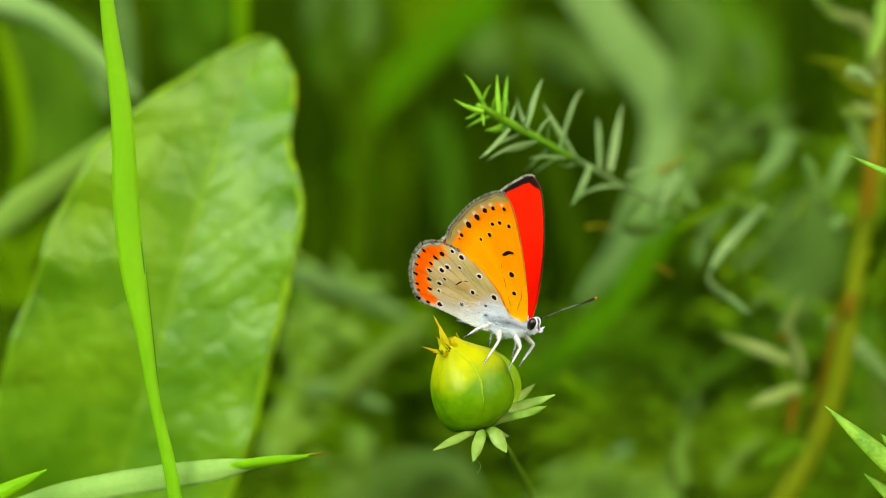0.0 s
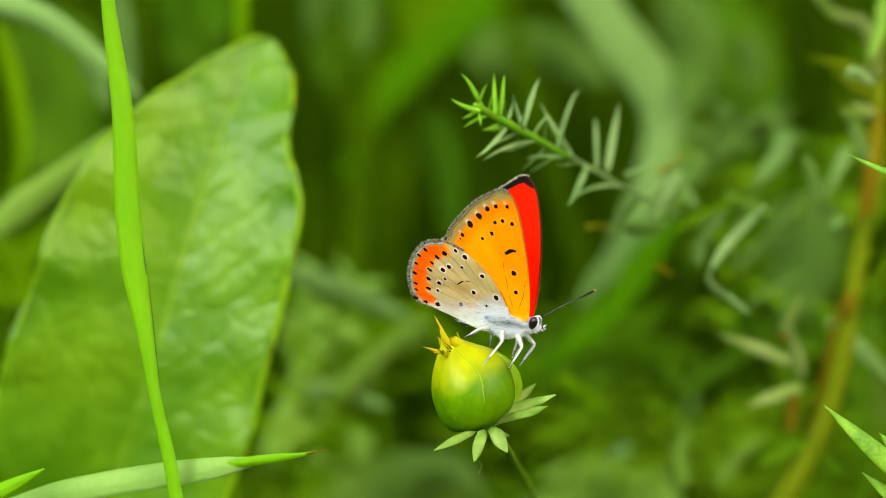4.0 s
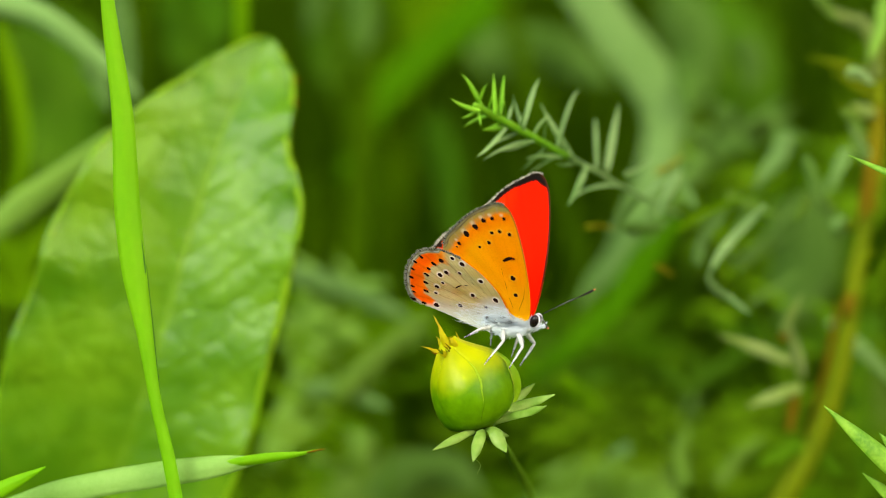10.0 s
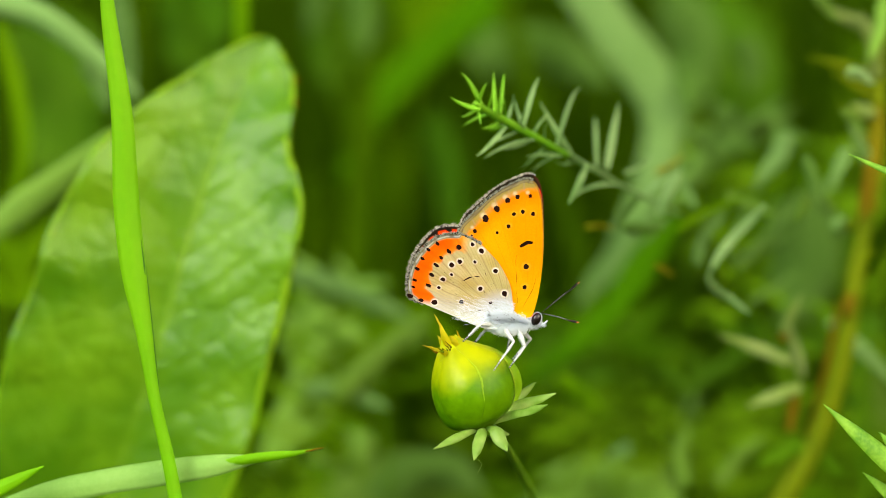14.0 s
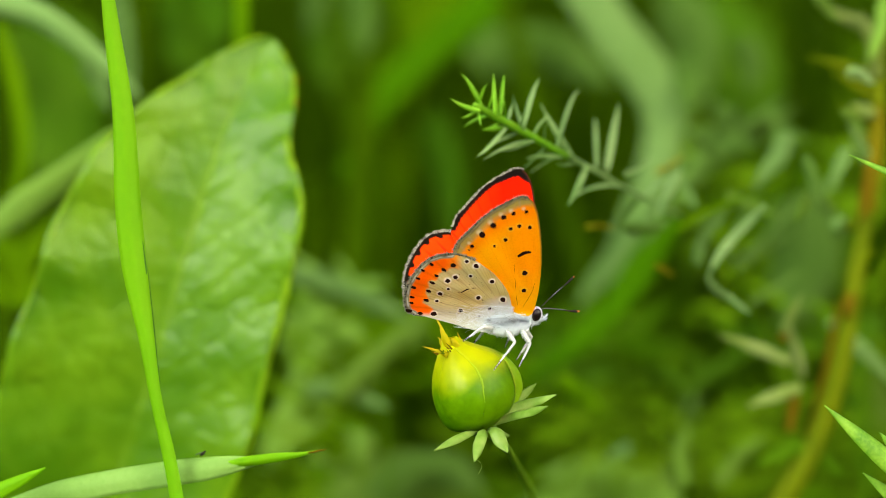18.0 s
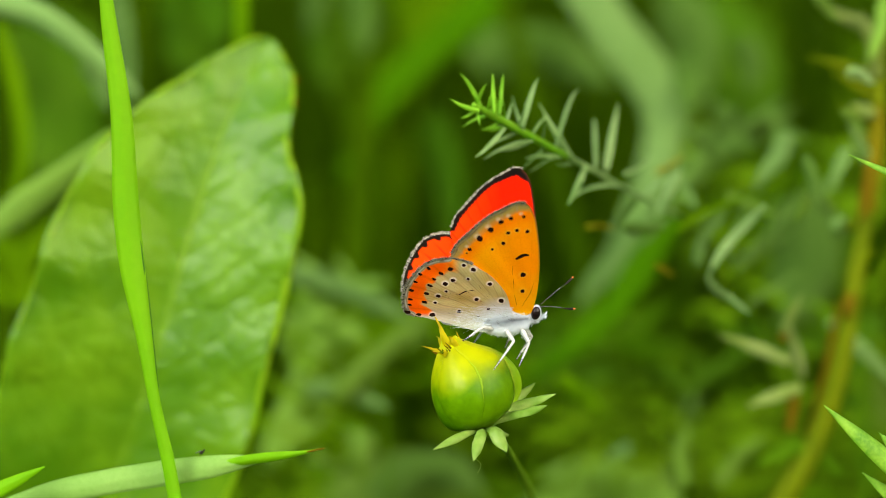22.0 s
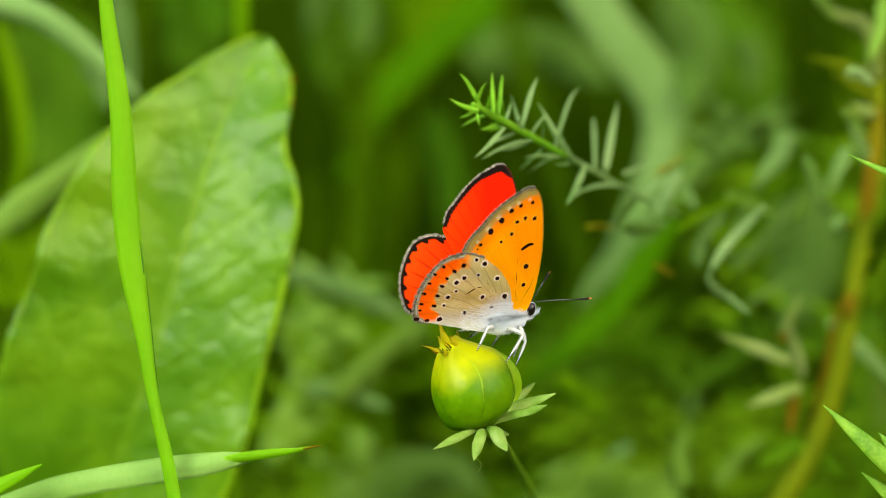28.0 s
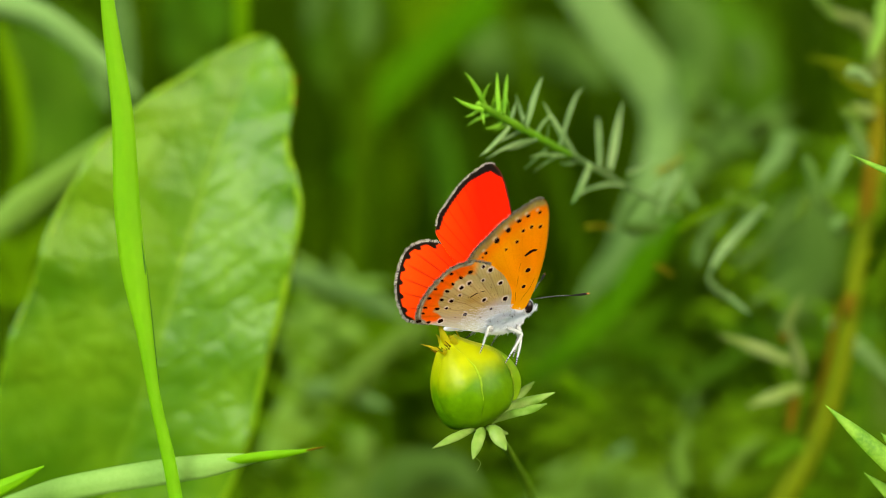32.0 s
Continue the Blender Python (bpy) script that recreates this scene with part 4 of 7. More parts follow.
# the shaded and dim greens carry painted shade, besides what falls on them
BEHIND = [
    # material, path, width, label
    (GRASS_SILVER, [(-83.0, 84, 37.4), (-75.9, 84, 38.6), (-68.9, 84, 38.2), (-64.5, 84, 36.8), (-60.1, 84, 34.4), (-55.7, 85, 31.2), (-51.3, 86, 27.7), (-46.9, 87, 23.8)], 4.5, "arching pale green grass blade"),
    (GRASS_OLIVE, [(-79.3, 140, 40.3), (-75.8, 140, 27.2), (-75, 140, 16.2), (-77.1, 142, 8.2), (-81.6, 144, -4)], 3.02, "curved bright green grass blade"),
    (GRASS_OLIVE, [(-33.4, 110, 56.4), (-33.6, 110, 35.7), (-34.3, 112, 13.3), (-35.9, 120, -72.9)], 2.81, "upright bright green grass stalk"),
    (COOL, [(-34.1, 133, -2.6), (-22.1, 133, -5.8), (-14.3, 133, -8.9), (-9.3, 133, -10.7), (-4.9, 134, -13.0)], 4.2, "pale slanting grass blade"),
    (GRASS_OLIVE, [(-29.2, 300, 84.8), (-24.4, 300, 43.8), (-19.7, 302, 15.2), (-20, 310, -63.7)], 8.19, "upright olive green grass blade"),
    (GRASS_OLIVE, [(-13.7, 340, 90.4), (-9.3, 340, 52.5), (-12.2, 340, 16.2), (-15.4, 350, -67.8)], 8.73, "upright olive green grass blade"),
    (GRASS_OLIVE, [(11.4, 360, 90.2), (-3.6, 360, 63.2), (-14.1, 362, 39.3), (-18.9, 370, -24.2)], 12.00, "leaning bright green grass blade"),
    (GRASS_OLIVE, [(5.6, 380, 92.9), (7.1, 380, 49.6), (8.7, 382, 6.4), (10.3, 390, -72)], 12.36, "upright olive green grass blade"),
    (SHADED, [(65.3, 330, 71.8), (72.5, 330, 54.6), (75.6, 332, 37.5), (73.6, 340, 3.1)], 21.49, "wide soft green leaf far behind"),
    (SHADED_PALE_GRASS, [(63, 400, 79.7), (70.9, 400, 54.2), (74.3, 402, 28.9), (73.5, 410, -25.6)], 19.08, "wide pale green leaf far behind"),
    (SHADED_PALE_GRASS, [(-25.3, 195, -58.6), (-11.7, 192, -49.3), (-0.4, 192, -48.1), (13.1, 195, -57.5)], 15.71, "low arching soft green leaf"),
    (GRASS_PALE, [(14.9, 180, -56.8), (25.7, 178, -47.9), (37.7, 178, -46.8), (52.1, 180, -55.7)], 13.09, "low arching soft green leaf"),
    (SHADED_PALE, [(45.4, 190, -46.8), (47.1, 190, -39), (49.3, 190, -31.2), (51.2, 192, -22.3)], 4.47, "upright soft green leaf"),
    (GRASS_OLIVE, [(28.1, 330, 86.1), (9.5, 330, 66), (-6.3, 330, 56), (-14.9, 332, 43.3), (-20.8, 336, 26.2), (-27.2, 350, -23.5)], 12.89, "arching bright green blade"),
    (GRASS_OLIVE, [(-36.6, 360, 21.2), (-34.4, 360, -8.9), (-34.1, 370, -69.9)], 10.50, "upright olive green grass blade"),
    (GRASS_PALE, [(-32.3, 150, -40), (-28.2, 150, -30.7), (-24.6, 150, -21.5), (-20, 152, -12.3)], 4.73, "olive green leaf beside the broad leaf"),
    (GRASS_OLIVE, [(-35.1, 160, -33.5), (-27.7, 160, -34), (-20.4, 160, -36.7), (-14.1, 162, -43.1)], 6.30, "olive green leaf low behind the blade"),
    (SHADED_PALE_GRASS, [(45.6, 110, -39.3), (49.3, 110, -34.6), (53.6, 110, -30.9)], 2.63, "slanting pale leaf low in the meadow"),
    (SHADED_PALE_GRASS, [(87.9, 190, -35.7), (84.5, 190, -24.5), (81.5, 192, -16.7)], 6.71, "soft pale leaf behind the weed"),
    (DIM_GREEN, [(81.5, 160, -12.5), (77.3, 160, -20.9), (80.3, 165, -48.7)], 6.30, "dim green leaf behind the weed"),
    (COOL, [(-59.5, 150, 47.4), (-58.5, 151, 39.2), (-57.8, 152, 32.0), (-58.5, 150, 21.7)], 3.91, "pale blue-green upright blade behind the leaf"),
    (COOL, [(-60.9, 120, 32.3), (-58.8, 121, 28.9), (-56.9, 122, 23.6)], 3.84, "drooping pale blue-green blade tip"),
    (DIM_GREEN, [(-87.4, 230, 49.6), (-83.8, 231, 37.6), (-82.6, 232, 25.5), (-85.0, 230, 13.4)], 22.95, "wide soft green leaf with shade in its colour"),
    (DIM_GREEN, [(-57.9, 260, 58.8), (-56.6, 261, 48.6), (-55.3, 262, 38.4)], 19.13, "wide soft green leaf with shade in its colour"),
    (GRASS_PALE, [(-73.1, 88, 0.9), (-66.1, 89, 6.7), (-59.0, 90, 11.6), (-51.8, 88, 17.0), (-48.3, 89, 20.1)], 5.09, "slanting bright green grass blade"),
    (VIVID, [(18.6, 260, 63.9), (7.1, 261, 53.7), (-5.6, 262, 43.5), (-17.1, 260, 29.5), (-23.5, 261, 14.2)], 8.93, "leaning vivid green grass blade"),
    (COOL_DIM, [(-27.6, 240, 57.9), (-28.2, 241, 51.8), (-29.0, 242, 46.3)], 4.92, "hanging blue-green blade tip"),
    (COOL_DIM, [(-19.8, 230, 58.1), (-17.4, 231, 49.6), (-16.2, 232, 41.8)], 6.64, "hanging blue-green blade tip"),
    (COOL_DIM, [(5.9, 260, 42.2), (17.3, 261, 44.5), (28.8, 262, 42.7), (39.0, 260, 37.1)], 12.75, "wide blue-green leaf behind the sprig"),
    (COOL_DIM, [(45.5, 192, 50.6), (49.5, 193, 42.8), (50.1, 194, 34.9), (48.3, 192, 25.9)], 11.07, "wide blue-green leaf with shade in its colour"),
    (COOL_DIM, [(59.0, 192, 42.2), (61.3, 193, 37.1), (61.8, 194, 31.0)], 5.17, "small blue-green leaf with shade in its colour"),
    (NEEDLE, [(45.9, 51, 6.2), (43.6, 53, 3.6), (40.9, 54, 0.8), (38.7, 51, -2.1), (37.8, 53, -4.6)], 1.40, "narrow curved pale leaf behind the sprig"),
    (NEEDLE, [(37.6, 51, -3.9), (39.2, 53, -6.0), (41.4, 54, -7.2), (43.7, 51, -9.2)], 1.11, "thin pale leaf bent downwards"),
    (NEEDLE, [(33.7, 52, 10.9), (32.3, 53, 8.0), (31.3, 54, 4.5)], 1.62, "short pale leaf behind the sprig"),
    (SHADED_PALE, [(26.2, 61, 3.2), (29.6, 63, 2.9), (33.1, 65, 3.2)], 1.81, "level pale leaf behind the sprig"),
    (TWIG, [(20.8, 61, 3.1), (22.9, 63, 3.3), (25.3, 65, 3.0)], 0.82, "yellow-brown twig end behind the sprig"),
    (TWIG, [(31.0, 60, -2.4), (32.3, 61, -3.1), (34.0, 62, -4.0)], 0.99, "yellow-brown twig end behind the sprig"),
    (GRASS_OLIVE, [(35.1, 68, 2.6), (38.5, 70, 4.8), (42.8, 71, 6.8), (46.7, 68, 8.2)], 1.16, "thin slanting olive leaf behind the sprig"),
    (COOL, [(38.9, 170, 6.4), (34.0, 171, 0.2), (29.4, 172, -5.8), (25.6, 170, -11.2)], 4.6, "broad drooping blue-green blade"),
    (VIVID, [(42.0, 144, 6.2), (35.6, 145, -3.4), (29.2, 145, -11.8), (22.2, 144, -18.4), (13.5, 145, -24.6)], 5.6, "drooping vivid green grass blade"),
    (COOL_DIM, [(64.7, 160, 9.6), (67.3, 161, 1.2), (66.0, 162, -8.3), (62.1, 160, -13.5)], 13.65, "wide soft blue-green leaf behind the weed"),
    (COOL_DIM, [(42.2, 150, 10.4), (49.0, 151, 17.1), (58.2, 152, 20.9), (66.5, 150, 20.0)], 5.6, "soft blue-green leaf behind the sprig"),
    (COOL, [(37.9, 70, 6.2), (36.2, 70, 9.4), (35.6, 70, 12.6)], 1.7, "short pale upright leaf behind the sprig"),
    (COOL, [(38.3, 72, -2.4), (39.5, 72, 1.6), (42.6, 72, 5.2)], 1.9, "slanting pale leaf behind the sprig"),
    (SHADED_PALE_GRASS, [(43.0, 75, 8.4), (46.6, 75, 6.4), (51.0, 75, 5.2)], 1.5, "narrow pale leaf behind the sprig"),
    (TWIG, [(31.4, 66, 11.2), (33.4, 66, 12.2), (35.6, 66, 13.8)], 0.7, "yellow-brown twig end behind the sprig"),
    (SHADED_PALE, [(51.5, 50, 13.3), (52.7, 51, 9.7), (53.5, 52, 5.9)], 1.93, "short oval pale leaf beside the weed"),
    (SHADED_PALE_GRASS, [(51.7, 50, 7.3), (51.1, 51, 5.5), (50.3, 52, 3.7)], 1.69, "short oval pale leaf beside the weed"),
    (SHADED_SILVER_GRASS, [(54.8, 90, 18.4), (52.8, 91, 14.4), (49.5, 92, 9.7)], 3.21, "soft pale leaf beside the weed"),
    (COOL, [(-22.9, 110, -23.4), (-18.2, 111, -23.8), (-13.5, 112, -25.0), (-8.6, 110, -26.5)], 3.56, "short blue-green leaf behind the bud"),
    (SHADED_PALE_GRASS, [(-18.1, 110, -24.7), (-12.6, 110, -20.0), (-6.9, 111, -15.0), (-1.8, 110, -10.7)], 4.32, "pale green leaf slanting up behind the bud"),
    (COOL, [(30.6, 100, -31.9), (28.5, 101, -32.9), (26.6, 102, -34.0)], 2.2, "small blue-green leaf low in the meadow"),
    (SHADED_PALE_GRASS, [(38.5, 90, -37.4), (37.9, 91, -32.5), (39.1, 92, -27.8)], 2.68, "upright pale leaf low in the meadow"),
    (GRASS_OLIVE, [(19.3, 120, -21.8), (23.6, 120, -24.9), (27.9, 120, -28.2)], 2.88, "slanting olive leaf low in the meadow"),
    (DIM_GREEN, [(-23.0, 280, 63.5), (-24.3, 280, 50.3), (-26.3, 280, 35.8)], 19.80, "wide soft green leaf with shade in its colour"),
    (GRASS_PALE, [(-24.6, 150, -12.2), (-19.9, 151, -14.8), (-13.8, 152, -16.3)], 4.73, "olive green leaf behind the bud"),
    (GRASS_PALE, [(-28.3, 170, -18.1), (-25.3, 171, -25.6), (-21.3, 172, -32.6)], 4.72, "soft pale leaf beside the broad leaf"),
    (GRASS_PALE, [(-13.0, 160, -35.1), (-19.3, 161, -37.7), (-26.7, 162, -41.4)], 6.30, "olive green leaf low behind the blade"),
    (GRASS_PALE, [(-29.2, 150, -36.9), (-26.1, 151, -33.8), (-22.0, 152, -31.6)], 3.08, "soft pale leaf low behind the blade"),
    (GRASS_OLIVE, [(-29.5, 190, -6.6), (-27.3, 191, -13.3), (-27.8, 192, -20.0)], 5.59, "olive green leaf beside the broad leaf"),
    (NEEDLE, [(58.1, 55, 25.5), (60.3, 56, 25.1), (62.5, 57, 23.9)], 1.95, "short pale leaf beside the weed"),
    (SHADED_PALE_GRASS, [(54.1, 60, 37.2), (56.0, 61, 35.4), (58.1, 62, 33.3)], 1.82, "short pale leaf above the weed"),
    (GRASS_PALE, [(66.2, 70, 38.0), (65.6, 70, 33.0), (63.9, 70, 28.0)], 2.2, "hanging pale leaf beside the weed"),
    (SHADED_PALE_GRASS, [(58.1, 60, 20.1), (60.1, 61, 18.9), (62.4, 62, 16.6)], 1.32, "narrow pale leaf beside the weed"),
    (DIM_GREEN, [(-1.8, 260, 30.7), (0.1, 260, 19.3), (2.0, 260, 9.1), (4.8, 260, -1.1)], 7.91, "upright dim green blade behind the flower"),
    (COOL_DIM, [(-12.7, 150, -45.6), (-5.6, 150, -41.6), (1.6, 150, -40.8), (7.8, 150, -44.3)], 8.63, "low arching blue-green leaf"),
]
blade("grass_blade", "broad arching pale blue-green grass blade", SHADED_SILVER_GRASS, [(23.9, 196, 58.4), (29.3, 196, 50.6), (34.6, 196, 43.2), (39.4, 196, 37.6), (43.0, 196, 31.6), (44.2, 196, 26.0), (43.4, 196, 20.4), (41.2, 196, 12.0), (37.0, 196, 2.0), (32.0, 196, -7.0)],
      [8.6, 9.0, 9.6, 9.8, 9.4, 8.4, 7.4, 7.2, 6.6, 3.0], group="blades behind the flower", facing=(-0.2, -1, 0.3), fold=0.2, n=40, m=6, thick=0.2)
blade("grass_blade", "wide soft green leaf with shade in its colour", DIM_GREEN, [(49.7, 220, 49.3), (57.8, 220, 46.3), (62.3, 220, 39.2), (63.8, 220, 29.8), (61.8, 220, 17.9)],
      [7.11, 15.41, 17.78, 14.22, 2.37], group="blades behind the flower", facing=(0, -1, 0.4), fold=0.1, n=30, m=6, thick=0.2)
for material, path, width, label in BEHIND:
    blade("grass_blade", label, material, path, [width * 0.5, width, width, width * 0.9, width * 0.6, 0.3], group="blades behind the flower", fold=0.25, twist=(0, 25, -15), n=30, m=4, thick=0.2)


# ---- the butterfly ----
butterfly = thing("butterfly", "orange and grey copper butterfly perched on a bud with half-open wings", "butterfly")
FORE = [(0.2, 0.0), (0.75, 0.5), (1.05, 2.6), (1.12, 5.2), (1.0, 8.3), (0.7, 11.2), (0.34, 13.4), (-0.15, 15.6), (-0.79, 17.1), (-1.5, 17.8), (-2.2, 17.9), (-3.1, 17.6), (-5.1, 16.24),
        (-6.4, 15.0), (-7.34, 13.87), (-8.3, 12.6), (-9.2, 11.3), (-9.7, 9.9), (-9.55, 8.5), (-6.9, 4.7), (-3.0, 1.5), (-0.6, 0.1)]
HIND = [(-1.3, -0.2), (-1.9, 1.4), (-2.75, 4.0), (-4.5, 6.45), (-5.9, 7.65), (-7.2, 8.6), (-8.7, 9.2), (-10.15, 9.4), (-11.5, 9.15), (-12.7, 8.5), (-13.65, 7.3), (-14.35, 5.95),
        (-14.8, 4.65), (-15.0, 3.4), (-15.0, 2.2), (-14.8, 1.1), (-14.5, 0.35), (-13.8, -0.05), (-12.6, -0.3), (-10.6, -0.75), (-8.4, -1.2), (-5.7, -1.75), (-3.6, -1.8), (-2.0, -1.1)]
FORE_SPOTS = [(-7.6, 10.7, 0.27), (-6.5, 12.37, 0.45), (-5.31, 13.8, 0.41), (-4.17, 15.0, 0.35), (-3.05, 15.6, 0.3), (-1.56, 15.86, 0.26), (-7.9, 10.1, 0.13), (-4.9, 10.8, 0.2), (-3.66, 11.77, 0.27),
              (-3.2, 13.37, 0.27), (-2.2, 13.8, 0.27), (-0.93, 13.65, 0.27), (-0.88, 6.82, 0.36), (-0.68, 4.08, 0.3)]
RINGED = [(-7.0, 7.86, 0.35), (-9.3, 6.0, 0.31), (-10.2, 5.4, 0.34), (-7.5, 6.27, 0.22), (-4.86, 5.58, 0.31), (-10.0, 4.13, 0.2), (-10.9, 3.3, 0.3), (-6.2, 2.9, 0.31), (-3.2, 2.77, 0.37), (-8.2, 8.5, 0.26), (-11.17, 2.12, 0.22)]
BARE = [(-9.75, 7.84, 0.36), (-11.35, 0.11, 0.38), (-8.14, 0.72, 0.31), (-4.64, 1.25, 0.22), (-5.77, 0.03, 0.13), (-12.37, 7.84, 0.26), (-13.3, 6.85, 0.26), (-13.8, 5.57, 0.26), (-14.2, 4.15, 0.29), (-14.23, 2.58, 0.26),
        (-14.2, 1.64, 0.22), (-14.4, 0.4, 0.36), (-10.86, 7.1, 0.3), (-11.6, 6.1, 0.26), (-12.0, 5.0, 0.3), (-12.36, 3.65, 0.3), (-12.47, 2.2, 0.3), (-13.0, 0.1, 0.3)]


def mixed(a, b, f):
    f = np.clip(f, 0, 1)[:, None]
    return a * (1 - f) + np.array(b) * f


def ramp(x, lo, hi):
    return np.clip((x - lo) / (hi - lo), 0, 1)


def margin_gap(u, v, line):
    """How far points lie from the outer margin, a polyline."""
    best = np.full(len(u), 1e9)
    for (a, b), (c, d) in zip(line[:-1], line[1:]):
        t = np.clip(((u - a) * (c - a) + (v - b) * (d - b)) / ((c - a) ** 2 + (d - b) ** 2), 0, 1)
        best = np.minimum(best, np.hypot(u - a - t * (c - a), v - b - t * (d - b)))
    return best


def grain_of(u, v, rng, size=0.5):
    """Uneven tone between 0 and 1 across the wing."""
    return np.clip(0.5 + size * rng.standard_normal(len(u)) * 0.35, 0, 1)


def halo(u, v, spots, wide, soft=0.45):
    """1 close round the spots, falling to 0."""
    best = np.zeros(len(u))
    for a, b, r in spots:
        d = np.hypot(u - a, v - b)
        best = np.maximum(best, ramp(r * wide - d, 0, r * soft))
    return best


def fore_under(u, v, rng):
    gap = margin_gap(u, v, FORE[9:18])
    grain = grain_of(u, v, rng)
    turn = np.arctan2(-(u - 0.4), v)
    vein = np.abs(((turn * 9.0) % 1.0) - 0.5)
    col = mixed(np.tile([1.0, 0.40, 0.0006], (len(u), 1)), (1.0, 0.53, 0.002), ramp(-u - v * 0.35, -1.5, 2.5))
    col = mixed(col, (1.0, 0.62, 0.004), ramp(7.5 - v, 0, 5.0) * 0.7)
    col = mixed(col, (1.0, 0.27, 0.001), ramp(3.4 - gap, 0, 1.4) * 0.7)
    col = mixed(col, (0.85, 0.32, 0.001), ramp(0.045 - vein, 0, 0.03) * 0.42)
    col = mixed(col, (1.0, 0.70, 0.05), halo(u, v, FORE_SPOTS[6:], 2.0, 0.9) * 0.45)
    wob = 0.14 * np.sin((u - v) * 2.9 + 0.6) + 0.08 * grain
    col = mixed(col, (0.35, 0.35, 0.09), ramp(1.4 + wob - gap, 0, 0.6) * (0.75 + 0.25 * grain))
    white = [(a - 0.36, b + 0.38, r * 1.0) for a, b, r in FORE_SPOTS[:6]]
    col = mixed(col, (0.70, 0.78, 0.50), halo(u, v, white, 1.15, 0.7) * (0.5 + 0.35 * grain))
    col = mixed(col, (0.44, 0.35, 0.20), ramp(0.10 - vein, 0, 0.08) * ramp(1.5 - gap, 0, 0.4) * 0.5)
    line = 0.05 * np.sin((u - v) * 5.8 + 0.5)
    col = mixed(col, (0.34, 0.31, 0.16), ramp(0.42 - gap + 0.1 * (grain - 0.5), 0, 0.1) * 0.8)
    col = mixed(col, (0.08, 0.065, 0.05), ramp(0.075 - abs(gap - 0.38 - line) + 0.05 * (grain - 0.5), 0, 0.06) * 0.85)
    col = mixed(col, (0.12, 0.10, 0.08), ramp(0.16 - gap, 0, 0.08) * 0.8)
    col = mixed(col, (0.11, 0.10, 0.08), ramp(np.sin((u - v) * 5.8 + 2.0), 0.55, 0.9) * ramp(0.40 - gap, 0, 0.1) * 0.7)
    edge = margin_gap(u, v, FORE[1:10])
    return mixed(col, (0.30, 0.16, 0.03), ramp(0.20 - edge, 0, 0.15) * ramp(v, 5, 12))


def fore_upper(u, v, rng):
    gap = margin_gap(u, v, FORE[8:18])
    col = mixed(np.tile([0.88, 0.010, 0.0004], (len(u), 1)), (0.92, 0.045, 0.001), ramp(-u, 4, 9))
    vein = np.abs(((np.arctan2(-(u - 0.4), v) * 9.0) % 1.0) - 0.5)
    col = mixed(col, (0.42, 0.006, 0.001), ramp(0.08 - vein, 0, 0.06) * ramp(-u, 0.5, 4) * 0.75)
    jag = 0.05 * np.sin(u * 9 + v * 7) + 0.03 * np.sin(u * 23 - v * 17)
    col = mixed(col, (0.006, 0.005, 0.0045), ramp(0.66 + jag + 0.45 * ramp(v, 15.5, 17.5) - gap, 0, 0.2))
    edge = margin_gap(u, v, FORE[1:10])
    return mixed(col, (0.05, 0.015, 0.008), ramp(0.28 - edge, 0, 0.14) * ramp(v, 0.5, 5))


